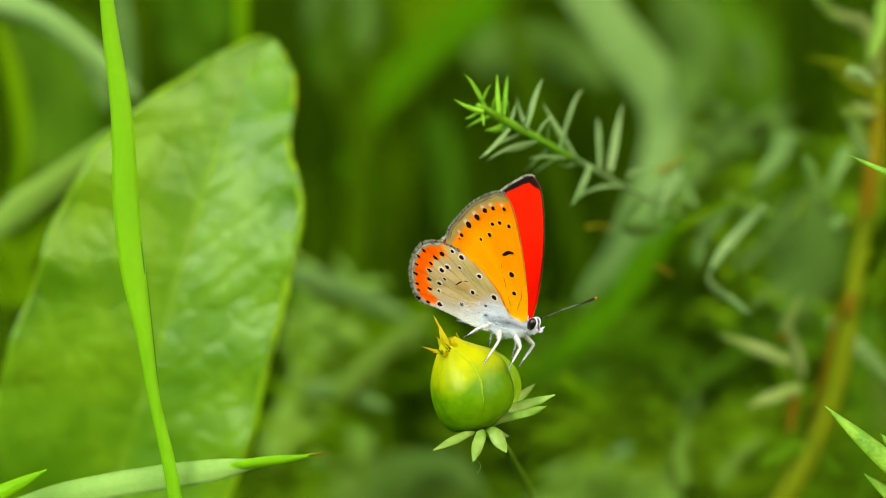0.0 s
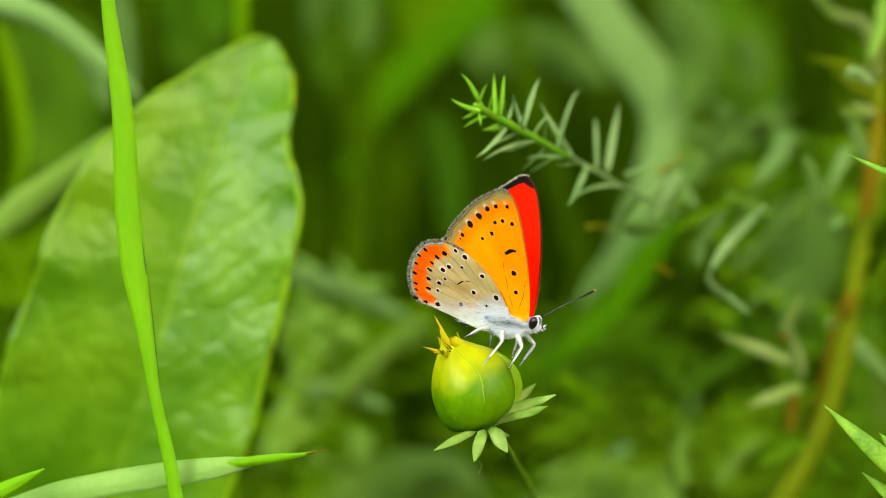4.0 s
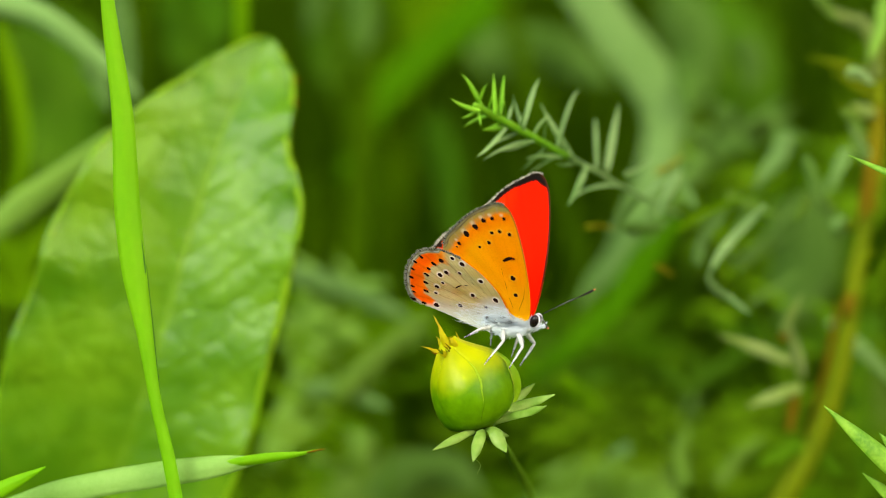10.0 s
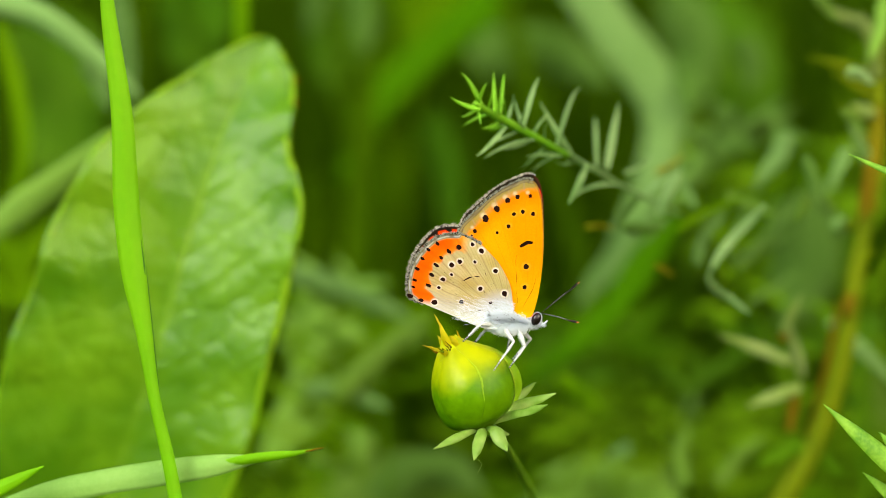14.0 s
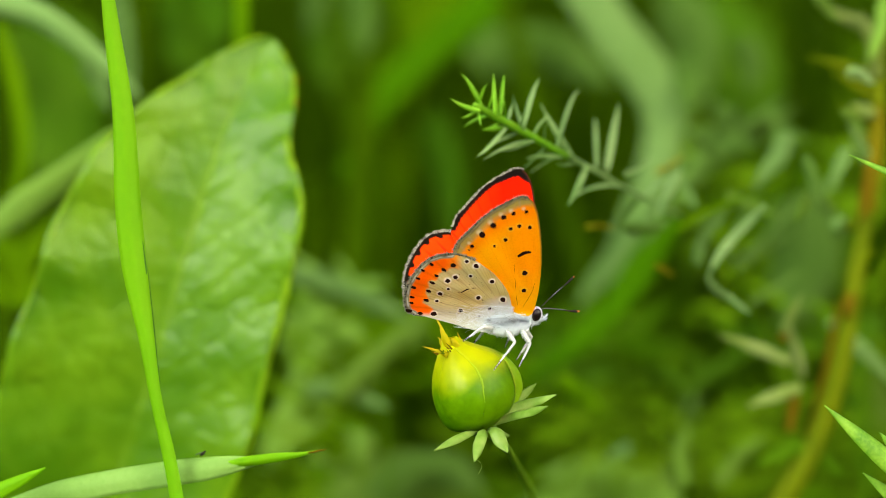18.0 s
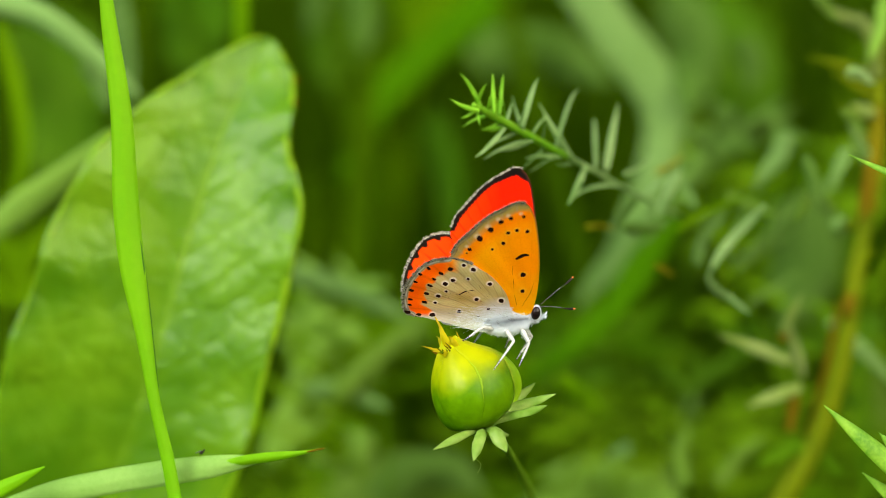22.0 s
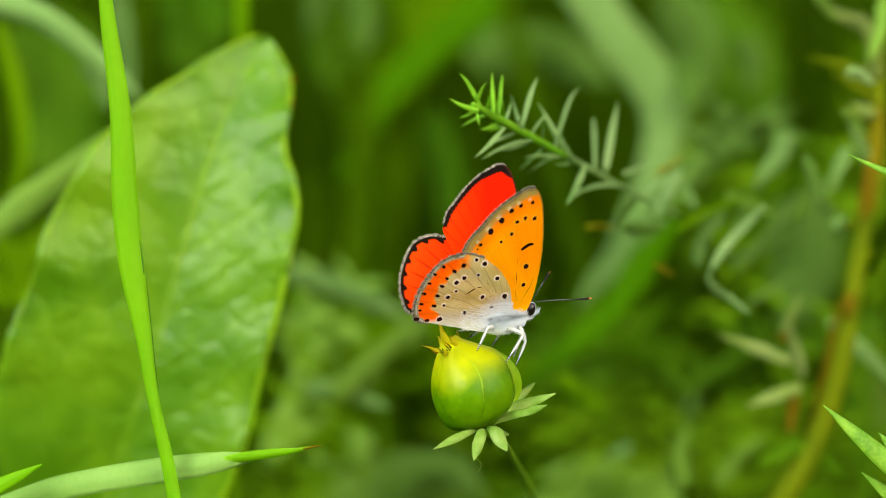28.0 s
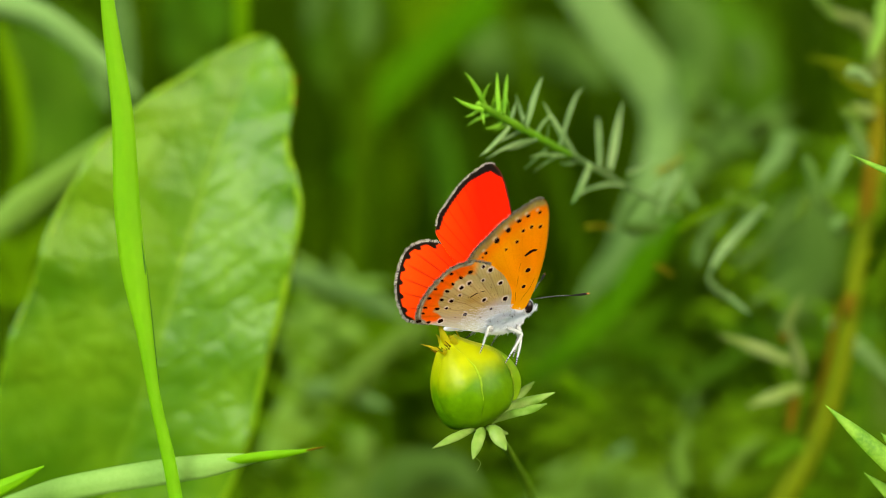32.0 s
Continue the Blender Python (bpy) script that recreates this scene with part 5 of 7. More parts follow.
def hind_under(u, v, rng):
    gap = margin_gap(u, v, HIND[7:18])
    grain = grain_of(u, v, rng)
    turn = np.arctan2(v + 1, -(u + 1.5))
    col = np.tile([0.53, 0.515, 0.21], (len(u), 1))
    col = mixed(col, (0.60, 0.575, 0.30), ramp(-u, 3, 8) * 0.6)
    col = mixed(col, (0.42, 0.38, 0.12), grain * 0.5)
    cloud = np.sin(u * 0.9 + 1.8 * np.sin(v * 0.8 + 1.0)) * np.sin(v * 1.1 + 1.6 * np.sin(u * 0.7)) * 0.5 + 0.5
    col = mixed(col, (0.43, 0.34, 0.06), ramp(cloud, 0.35, 0.95) * ramp(gap, 2.2, 4.0) * 0.6)
    vein = 0.5 + 0.5 * np.sin(turn * 46 + 0.35 * np.sin(u * 1.7))
    col = mixed(col, (0.30, 0.24, 0.12), vein**24 * 0.8 * ramp(gap, 0.8, 2.4))
    fine = 0.5 + 0.5 * np.sin(turn * 173 + np.sin(u * 2.3) * 1.2)
    col = mixed(col, (0.28, 0.23, 0.09), fine**5 * 0.7 * (0.3 + 0.7 * cloud))
    col = mixed(col, (0.47, 0.53, 0.50), ramp(1.0 - 0.05 * u - v + 0.4 * fine, 0, 1.8) * 0.75)
    col = mixed(col, (0.54, 0.62, 0.67), ramp(3.9 - np.hypot(u + 2.9, v + 0.3), 0, 1.8))
    hair = 0.5 + 0.5 * np.sin(np.arctan2(v + 3.2, -(u - 1.0)) * 170 + np.sin(u * 3.1 + v * 2) * 0.5)
    col = mixed(col, (0.25, 0.25, 0.20), hair**4 * 0.42 * (0.4 + 0.6 * grain) * ramp(1.8 - v, 0, 1.5))
    step = np.sign(np.sin(turn * 23)) * 0.16 + 0.20 * np.sin(turn * 46) + 0.25 * (grain - 0.5)
    band = ramp(2.55 + step - gap, 0, 0.3) * ramp(gap, 0.40, 0.56) * ramp(-u - 0.5 * (grain - 0.5), 8.6, 9.6) * ramp(v, -0.3, 0.25)
    orange = mixed(np.tile([1.0, 0.13, 0.001], (len(u), 1)), (1.0, 0.25, 0.003), ramp(gap, 1.6, 2.7))
    orange = mixed(orange, (1.0, 0.45, 0.02), ramp(10.8 + u, 0, 1.6) * 0.7)
    band = np.clip(band, 0, 1)[:, None]
    col = col * (1 - band) + orange * band
    col = mixed(col, (0.62, 0.09, 0.002), vein**10 * 0.5 * band[:, 0])
    col = mixed(col, (0.78, 0.77, 0.66), halo(u, v, RINGED, 1.7, 0.6))
    col = mixed(col, (0.75, 0.76, 0.70), halo(u, v, BARE[1:3], 1.5, 0.6) * 0.8)
    col = mixed(col, (0.52, 0.53, 0.47), ramp(0.36 - gap + 0.07 * np.sin(turn * 46), 0, 0.1) * ramp(-u, 6, 8))
    col = mixed(col, (0.07, 0.06, 0.05), ramp(0.075 - abs(gap - 0.37), 0, 0.05) * ramp(-u, 6, 8) * 0.75)
    col = mixed(col, (0.08, 0.07, 0.06), ramp(np.sin(turn * 46 + 1.5), 0.5, 0.9) * ramp(0.36 - gap, 0, 0.1) * ramp(-u, 6, 8) * 0.75)
    return mixed(col, (0.07, 0.06, 0.05), ramp(0.17 - gap, 0, 0.07) * ramp(-u, 6, 8) * 0.85)


def hind_upper(u, v, rng):
    gap = margin_gap(u, v, HIND[6:18])
    col = mixed(np.tile([0.90, 0.02, 0.0006], (len(u), 1)), (0.93, 0.06, 0.002), ramp(-u, 6, 13))
    vein = np.abs(((np.arctan2(v + 1, -(u + 1.5)) * 7.5) % 1.0) - 0.5)
    col = mixed(col, (0.34, 0.010, 0.002), ramp(0.11 - vein, 0, 0.09) * ramp(gap, 0.4, 2.0) * 0.8)
    scal = ramp(np.sin(np.arctan2(v + 1, -(u + 1.5)) * 26) ** 2, 0.55, 0.95)
    col = mixed(col, (0.006, 0.005, 0.0045), ramp(0.50 + scal * 0.40 - gap, 0, 0.22))
    return mixed(col, (0.25, 0.22, 0.20), ramp(-0.2 - v, 0, 1.0) * 0.8)


def disc(u, v, r, y, seed, drawn=1.0, n=12):
    """A slightly uneven patch of scales on the wing, round or drawn out along the veins."""
    rng = random.Random(seed)
    way = math.atan2(v + 1, u + 1.5)
    ring = []
    for k in range(n):
        a, b = r * drawn * (1 + rng.uniform(-0.22, 0.22)) * math.cos(6.283 * k / n), r / drawn * (1 + rng.uniform(-0.16, 0.16)) * math.sin(6.283 * k / n)
        ring.append((u + a * math.cos(way) - b * math.sin(way), y, v + a * math.sin(way) + b * math.cos(way)))
    return ring


def build_wing(name, outline, under, upper, ringed, bare, strokes, fringe_from, fringe_to, out, lift, seed):
    """A wing as two thin skins of scales in the plane x-z (mm), its underside towards y * out; black spots and cream rings are raised scale patches."""
    rng = np.random.default_rng(seed)
    ol = smooth(outline + [outline[0]], 400)
    centre = np.array([0.25, 0.7]) if outline is FORE else np.array([-2.6, 0.1])
    fr = np.concatenate([np.linspace(0, 0.75, 64)[1:], np.linspace(0.76, 1.0, 44)])
    u = centre[0] + (ol[:, 0] - centre[0])[None, :] * fr[:, None]
    v = centre[1] + (ol[:, 1] - centre[1])[None, :] * fr[:, None]
    nr, ns = u.shape
    uf, vf = u.ravel(), v.ravel()
    camber = 0.13 * np.clip(1 - vf, 0, 4) ** 2 + 0.35 * np.sin(np.clip((vf + 2) / 20, 0, 1) * math.pi) + 0.05 * np.sin(np.arctan2(vf, -uf + 2) * 22) * ramp(np.hypot(uf, vf), 3, 9)
    verts, faces, pig = [], [], []
    for face, paint in ((1, under), (-1, upper)):
        y = out * (lift + camber + 0.035 * face)
        k = len(verts)
        verts += list(zip(uf, y, vf))
        pig.append(paint(uf, vf, rng))
        verts.append((centre[0], out * (lift + 0.05 + 0.035 * face), centre[1]))
        pig.append(paint(np.array([centre[0]]), np.array([centre[1]]), rng))
        for i in range(nr - 1):
            for j in range(ns - 1):
                a = k + i * ns + j
                q = (a, a + 1, a + ns + 1, a + ns)
                faces.append(q if face * out > 0 else q[::-1])
        for j in range(ns - 1):
            q = (k + nr * ns, k + j + 1, k + j)
            faces.append(q if face * out > 0 else q[::-1])
    half = nr * ns + 1
    for j in range(ns - 1):
        a = (nr - 1) * ns + j
        faces.append((a, a + 1, half + a + 1, half + a))
    index = [0] * ((nr - 1) * (ns - 1) + ns - 1) + [5] * ((nr - 1) * (ns - 1) + ns - 1)
    index += [0] * (len(faces) - len(index))
    plain = np.tile([0.5, 0.5, 0.5], (1, 1))

    def patch(ring, which):
        k = len(verts)
        verts.extend(ring)
        pig.append(np.tile(plain, (len(ring), 1)))
        f = tuple(range(k, k + len(ring)))
        faces.append(f)
        index.append(which)

    def height(a, b, up):
        cam_ = 0.13 * max(1 - b, 0) ** 2 + 0.35 * math.sin(min(max((b + 2) / 20, 0), 1) * math.pi)
        return out * (lift + cam_ + 0.05 + up)

    for k, (a, b, r) in enumerate(list(ringed) + list(bare)):
        patch(disc(a, b, r * 0.94, height(a, b, 0.05), seed + 50 + k, 1.3 if outline is HIND and (a, b, r) in BARE[5:] else 1.06), 1)
    for pts, w in strokes:
        c = smooth(pts, 9)
        n_ = len(c)
        top, low = [], []
        for i in range(n_):
            d = c[min(i + 1, n_ - 1)] - c[max(i - 1, 0)]
            nrm = np.array([-d[1], d[0]]) / (np.hypot(*d) + 1e-9) * w * (0.35 + 0.65 * math.sin(math.pi * (0.12 + 0.8 * i / (n_ - 1))))
            top.append((c[i][0] + nrm[0], height(*c[i], 0.05), c[i][1] + nrm[1]))
            low.append((c[i][0] - nrm[0], height(*c[i], 0.05), c[i][1] - nrm[1]))
        patch(top + low[::-1], 1)
    if outline is HIND:
        # short dark dashes of scales along the veins
        for _ in range(110):
            a = np.array([-2.5 - 8.5 * rng.random(), 0.2 + 7.0 * rng.random()])
            if not 1.6 < np.hypot(a[0] + 1.5, a[1] + 1.0) < 10.5 or margin_gap(a[:1], a[1:], HIND[2:18])[0] < 1.6:
                continue
            d = (a - np.array([-1.5, -1.0])) / np.hypot(*(a - np.array([-1.5, -1.0]))) * rng.uniform(0.12, 0.45)
            t_ = np.array([-d[1], d[0]]) / np.hypot(*d) * rng.uniform(0.010, 0.022)
            e = a + d
            patch([(a[0] - t_[0], height(*a, 0.03), a[1] - t_[1]), (a[0] + t_[0], height(*a, 0.03), a[1] + t_[1]), (e[0], height(*e, 0.03), e[1])], 1)
    # fringe of fine hair scales along the outer margin
    line = smooth(outline[fringe_from:fringe_to], 260)
    for i in range(len(line) - 1):
        d = line[i + 1] - line[i]
        nrm = np.array([-d[1], d[0]]) / np.hypot(*d)
        if np.dot(nrm, line[i] - centre) < 0:
            nrm = -nrm
        for n_hair in range(8):
            s = line[i] + d * rng.random()
            w = rng.uniform(0.03, 0.07)
            reach = 1.4 if outline is HIND else 1.0
            tip = s + nrm * reach * (rng.uniform(0.08, 0.26) if n_hair < 2 else rng.uniform(0.12, 0.30) * (1.12 if math.sin(i * 0.42) > 0.1 else 0.85)) + d * rng.uniform(-1.2, 1.2)
            t_ = d / np.hypot(*d) * w
            hh = 0.35 * math.sin(min(max((s[1] + 2) / 20, 0), 1) * math.pi)
            y = out * (lift + hh + rng.uniform(-0.06, 0.06))
            root = s - nrm * 0.06
            patch([(root[0] - t_[0], y, root[1] - t_[1]), (root[0] + t_[0], y, root[1] + t_[1]), (tip[0], y + 0.05 * rng.standard_normal(), tip[1])], 3 if n_hair < 2 or (n_hair == 2 and math.sin(i * 0.42) <= 0.1) else 2)
    if outline is HIND:
        # long pale hairs over the wing's root
        for _ in range(2000):
            s = np.array([-1.6 - 6.5 * rng.random() ** 1.5, rng.uniform(-1.5, 1.7)])
            if s[1] > 2.1 + 0.2 * s[0] + rng.uniform(-1.1, 1.1) or s[1] < -0.2 + 0.22 * s[0]:
                continue
            w = np.array([-1.0, 0.18 + 0.25 * rng.standard_normal()])
            w = w / np.hypot(*w) * rng.uniform(0.5, 1.3)
            t_ = np.array([-w[1], w[0]]) * 0.013
            y0, y1 = height(s[0], s[1], 0.02), height(s[0] + w[0], s[1] + w[1], rng.uniform(0.05, 0.25))
            patch([(s[0] - t_[0], y0, s[1] - t_[1]), (s[0] + t_[0], y0, s[1] + t_[1]), (s[0] + w[0], y1, s[1] + w[1])], 4)
    me = mesh_from(name, [(a * MM, b * MM, c * MM) for a, b, c in verts], faces, [WING if outline is FORE else WING_PALE, SPOT, FRINGE_PALE, FRINGE, FUR, WING_UPPER if outline is FORE else WING_UPPER_HIND])
    me.polygons.foreach_set("material_index", index)
    col = me.attributes.new("pigment", "FLOAT_COLOR", "POINT")
    p = np.vstack(pig)
    col.data.foreach_set("color", np.hstack([p, np.ones((len(p), 1))]).astype(np.float32).ravel())
    ob = new(name, me)
    ob.parent = butterfly
    return ob


COMMA = [([(-1.95, 9.3), (-1.5, 9.68), (-1.05, 9.98), (-0.45, 10.0)], 0.24), ([(-2.25, 8.2), (-2.2, 7.4), (-2.1, 6.7)], 0.016), ([(-2.0, 6.1), (-1.85, 5.2), (-1.75, 4.3)], 0.022), ([(-1.6, 3.4), (-1.4, 2.5), (-1.2, 1.7)], 0.022), ([(0.5, 5.4), (0.3, 3.9), (-0.2, 2.4), (-0.5, 1.5)], 0.02)]
BAR = [([(-8.4, 3.6), (-7.8, 4.1), (-7.5, 4.25)], 0.09), ([(-7.2, 4.4), (-6.6, 4.46)], 0.06)]
right_forewing = tagged(build_wing("forewing", FORE, fore_under, fore_upper, [], FORE_SPOTS, COMMA, 9, 18, -1, 0.0, 1), "orange forewing with black spots, red above with a black border")
left_forewing = tagged(build_wing("forewing", FORE, fore_under, fore_upper, [], FORE_SPOTS, COMMA, 9, 18, 1, 0.0, 2), "orange forewing with black spots, red above with a black border")
right_hindwing = tagged(build_wing("hindwing", HIND, hind_under, hind_upper, RINGED, BARE, BAR, 5, 19, -1, 0.28, 3), "grey-beige hindwing with ringed black spots and an orange band")
left_hindwing = tagged(build_wing("hindwing", HIND, hind_under, hind_upper, RINGED, BARE, BAR, 5, 19, 1, 0.28, 4), "grey-beige hindwing with ringed black spots and an orange band")


def ball(centre, rx, ry, rz, n=16, m=12, turn=0.0):
    """An ellipsoid in mm, pitched by turn degrees."""
    verts, faces, uvs = [], [], []
    rot = Matrix.Rotation(radians(turn), 3, "Y")
    for i in range(m + 1):
        a = math.pi * i / m
        for j in range(n):
            b = 2 * math.pi * j / n
            verts.append(Vector(centre) + rot @ Vector((rx * math.cos(a), ry * math.sin(a) * math.cos(b), rz * math.sin(a) * math.sin(b))))
            uvs.append((j / n, i / m))
    for i in range(m):
        for j in range(n):
            faces.append((i * n + j, (i + 1) * n + j, (i + 1) * n + (j + 1) % n, i * n + (j + 1) % n))
    return verts, faces, uvs


def fur(shape_list, count, length, seed, back=0.8, width=0.05):
    """Fine tapered hairs that stand on ellipsoids and sweep back."""
    rng = random.Random(seed)
    verts, faces, uvs = [], [], []
    for _ in range(count):
        centre, rx, ry, rz = rng.choice(shape_list)
        d = Vector((rng.gauss(0, 1), rng.gauss(0, 1), rng.gauss(0, 1))).normalized()
        if d.z > 0.75:
            continue
        s = Vector(centre) + Vector((d.x * rx, d.y * ry, d.z * rz)) * 0.97
        w = (d * 0.6 + Vector((-back, 0, -0.15)) + Vector((rng.gauss(0, 0.25), rng.gauss(0, 0.25), rng.gauss(0, 0.25)))).normalized()
        ln = length * rng.uniform(0.5, 1.2)
        side = w.cross(d).normalized() * width * rng.uniform(0.6, 1.3) if w.cross(d).length > 0.01 else Vector((0, width, 0))
        k = len(verts)
        verts += [s - side, s + side, s + w * ln * 0.6 + d * ln * 0.15 + side * 0.5, s + w * ln]
        uvs += [(0, 0), (1, 0), (1, 0.6), (0.5, 1)]
        faces += [(k, k + 1, k + 2), (k, k + 2, k + 3)]
    return verts, faces, uvs


THORAX = ((-2.5, 0, -0.85), 2.7, 1.25, 1.45)
BELLY = ((-6.6, 0, -0.72), 3.6, 0.65, 0.68)
CHEST = ((-0.4, 0, -0.75), 1.2, 0.95, 1.0)
part("thorax", merged(ball(THORAX[0], *THORAX[1:]), ball(CHEST[0], *CHEST[1:])), FUR, butterfly, "white furry thorax", local=True)
part("abdomen", ball(BELLY[0], *BELLY[1:], turn=-3), FUR, butterfly, "pale slender abdomen", local=True)
part("body_fur", fur([THORAX, THORAX, CHEST], 15000, 0.85, 8, 1.0, 0.012), FUR, butterfly, "long white-blue hair", local=True)
part("dark_hair", fur([((-2.0, 0, -0.25), 1.9, 1.40, 0.42), ((-3.2, 0, -0.9), 0.4, 1.42, 0.2), ((-4.4, 0, -0.55), 0.35, 1.3, 0.22), ((-1.5, 0, -0.5), 0.5, 1.35, 0.2)], 420, 0.5, 9, 0.8, 0.022), FUR_DARK, butterfly, "grey hair between the white", local=True)
head = part("head", merged(ball((1.05, 0, -0.3), 0.66, 0.62, 0.78), fur([((1.15, 0, -0.45), 0.72, 0.55, 0.72)], 900, 0.42, 10, 0.1, 0.016)), FUR, butterfly, "white furry head", local=True)
part("frons", merged(ball((1.62, 0, 0.12), 0.42, 0.3, 0.62), fur([((1.6, 0, 0.3), 0.4, 0.3, 0.5)], 160, 0.3, 12, -0.2, 0.016)), FUR_DARK, head, "dark hairy brow between the eyes", local=True)
for s in (-1, 1):
    part("eye", ball((1.32, 0.55 * s, -0.02), 0.56, 0.42, 0.84, 20, 14, 14), EYE, head, "large dark oval eye", local=True)
    part("eye_rim", ball((1.36, 0.44 * s, -0.05), 0.645, 0.34, 0.93, 20, 14, 14), FUR, head, "white rim of the eye", local=True)
    part("palp", merged(tube([(1.6, 0.2 * s, -0.7), (2.1, 0.22 * s, -0.65), (2.5, 0.24 * s, -0.3), (2.75, 0.26 * s, 0.05)], [0.12, 0.13, 0.08, 0.02], 10, 6), fur([((2.1, 0.22 * s, -0.5), 0.4, 0.15, 0.25)], 60, 0.35, 11 + s, -0.8, 0.03)), FUR, head, "bristly white palp", local=True)


def build_antenna(side):
    """Along local x: a thin ringed shaft of segments, a long black club, an amber tip."""
    shaft = part("antenna", tube([(0, 0, 0), (2.5, 0, 0.1), (5.8, 0, 0.0)], [0.065, 0.058, 0.07], 20, 8), BLACK, butterfly, "thin black antenna with white rings", local=True)
    for k in range(16):
        x = 0.35 + k * 0.34
        z = 0.1 * math.sin(x / 5.8 * math.pi)
        part("white_ring", tube([(x, 0, z - 0.012), (x + 0.06, 0, z - 0.012)], [0.066, 0.066], 3, 8), LEG, shaft, local=True)
    part("club", tube([(5.6, 0, 0), (6.2, 0, 0), (6.9, 0, 0.02), (7.5, 0, 0.04), (7.75, 0, 0.05)], [0.075, 0.11, 0.155, 0.15, 0.09], 16, 10), BLACK, shaft, "long black club", local=True)
    part("club_tip", tube([(7.6, 0, 0.045), (7.85, 0, 0.05), (7.98, 0, 0.05)], [0.125, 0.09, 0.03], 6, 8), AMBER, shaft, "amber tip", local=True)
    return shaft


right_antenna, left_antenna = build_antenna(-1), build_antenna(1)


def build_leg(upper, lower):
    """Thigh along -z from the hip, and under it the shin with its black-ringed foot."""
    thigh = part("leg", merged(tube([(0, 0, 0), (0, 0, -0.35 * upper), (0, 0, -upper)], [0.22, 0.32, 0.19], 10, 8), fur([((0, 0, -0.45 * upper), 0.27, 0.27, 0.5 * upper)], 220, 0.3, int(upper * 10), 0.25, 0.016)), LEG, butterfly, "white leg with a black-ringed foot", local=True)
    shin = part("shin", merged(tube([(0, 0, 0), (0.04, 0, -0.3 * lower), (0, 0, -0.65 * lower), (0.0, 0, -lower)], [0.16, 0.145, 0.10, 0.05], 14, 8, 0.2, 4), fur([((0, 0, -0.35 * lower), 0.13, 0.13, 0.36 * lower)], 130, 0.2, int(lower * 10), 0.2, 0.014)), LEG, thigh, local=True)
    shin.location = (0, 0, -upper * MM)
    for k in range(4):
        z = -lower * (0.70 + 0.085 * k)
        r = float(np.interp(-z / lower, [0.65, 1], [0.135, 0.08]))
        ring = part("foot_ring", tube([(0, 0, z), (0, 0, z - 0.13)], [r, r], 3, 8), BLACK, thigh, local=True)
        ring.parent = shin
    return thigh, shin


LEGS = {
    # hip in the body's space, thigh and shin lengths, knee's leaning way, rows of the foot (seconds, x, y, z in mm)
    "right_hind": ((-3.9, -0.7, -1.7), 2.0, 3.1, (-0.6, -0.8, 0.5), [(0, (2, -3, -10.9)), (13, (2.1, -3, -10.9)), (14, (2.4, -3, -11.2)), (25.5, (2.4, -3, -11.1)), (26.8, (3.7, -4, -12.3)), (27.5, (4, -4, -12.3)), (32, (4.5, -4, -12.5))]),
    "right_mid": ((-2.5, -0.8, -1.7), 2.6, 4.9, (1.0, -0.2, 0.1), [(0, (4.8, -5, -13.9)), (13.5, (5, -5, -13.9)), (14, (6.1, -5, -14.6)), (24, (6.1, -5, -14.5)), (24.5, (7.6, -5, -13.6)), (32, (7.5, -5, -13.7))]),
    "right_fore": ((-0.5, -0.7, -1.8), 2.3, 3.4, (0.8, -0.4, -0.2), [(0, (7.9, -3, -14.6)), (14, (8, -3, -14.4)), (14.5, (9.2, -3, -14.3)), (24, (9.2, -3, -14.2)), (25, (8.9, -3, -14)), (32, (8.8, -3, -14.1))]),
    "left_hind": ((-3.6, 0.7, -1.7), 1.6, 2.9, (-0.6, 0.8, 0.5), [(0, (5.7, 3, -12.1)), (13, (5.9, 3, -12)), (13.8, (3.6, 3, -11.9)), (24.5, (3.6, 3, -11.8)), (25.5, (2.9, 3, -11.4)), (32, (2.4, 3, -11.2))]),
    "left_mid": ((-2.0, 0.8, -1.9), 1.5, 3.4, (0.4, 0.6, -0.2), [(0, (8.5, 3, -13.5)), (13, (8.4, 3, -13.4)), (14.5, (7.6, 3, -12.2)), (24, (7.6, 3, -12.3)), (24.5, (7.6, 3, -12.8)), (25.5, (6.1, 3, -12.1)), (32, (5.9, 3, -12))]),
    "left_fore": ((-0.3, 0.7, -1.7), 2.2, 3.4, (0.8, 0.4, -0.2), [(0, (9.3, 2, -14.5)), (13, (9.5, 2, -14.4)), (14, (8.5, 2, -13.6)), (14.5, (9, 2, -13.7)), (24, (9, 2, -13.6)), (25, (8.7, 2, -13.3)), (32, (8.6, 2, -13.4))]),
}
LEG_PARTS = {name: build_leg(row[1], row[2]) for name, row in LEGS.items()}


def perch(x, z, roll, pitch, yaw):
    return pose(x * MM, 0, (EYE_HEIGHT + z) * MM, roll, pitch, yaw)


def drift(x, z):
    return pose(x * MM, 0, z * MM)


def hinged(side, root, opening, sweep):
    """A wing's pose on the body: opened from upright about the body's long axis, swept in its own plane about its root."""
    r = Matrix.Translation((root[0] * MM, 0, root[1] * MM))
    back_ = Matrix.Translation((-root[0] * MM, 0, -root[1] * MM))
    return pose(0, 0.6 * MM * side, 0, -side * opening, 0, 0) @ r @ pose(0, 0, 0, 0, sweep, 0) @ back_


def right_fore(opening, sweep):
    return hinged(-1, (0, 0), opening, sweep)


def left_fore(opening, sweep):
    return hinged(1, (0, 0), opening, sweep)


def right_hind(opening, sweep):
    return hinged(-1, (-2.2, 0), opening, sweep)


def left_hind(opening, sweep):
    return hinged(1, (-2.2, 0), opening, sweep)


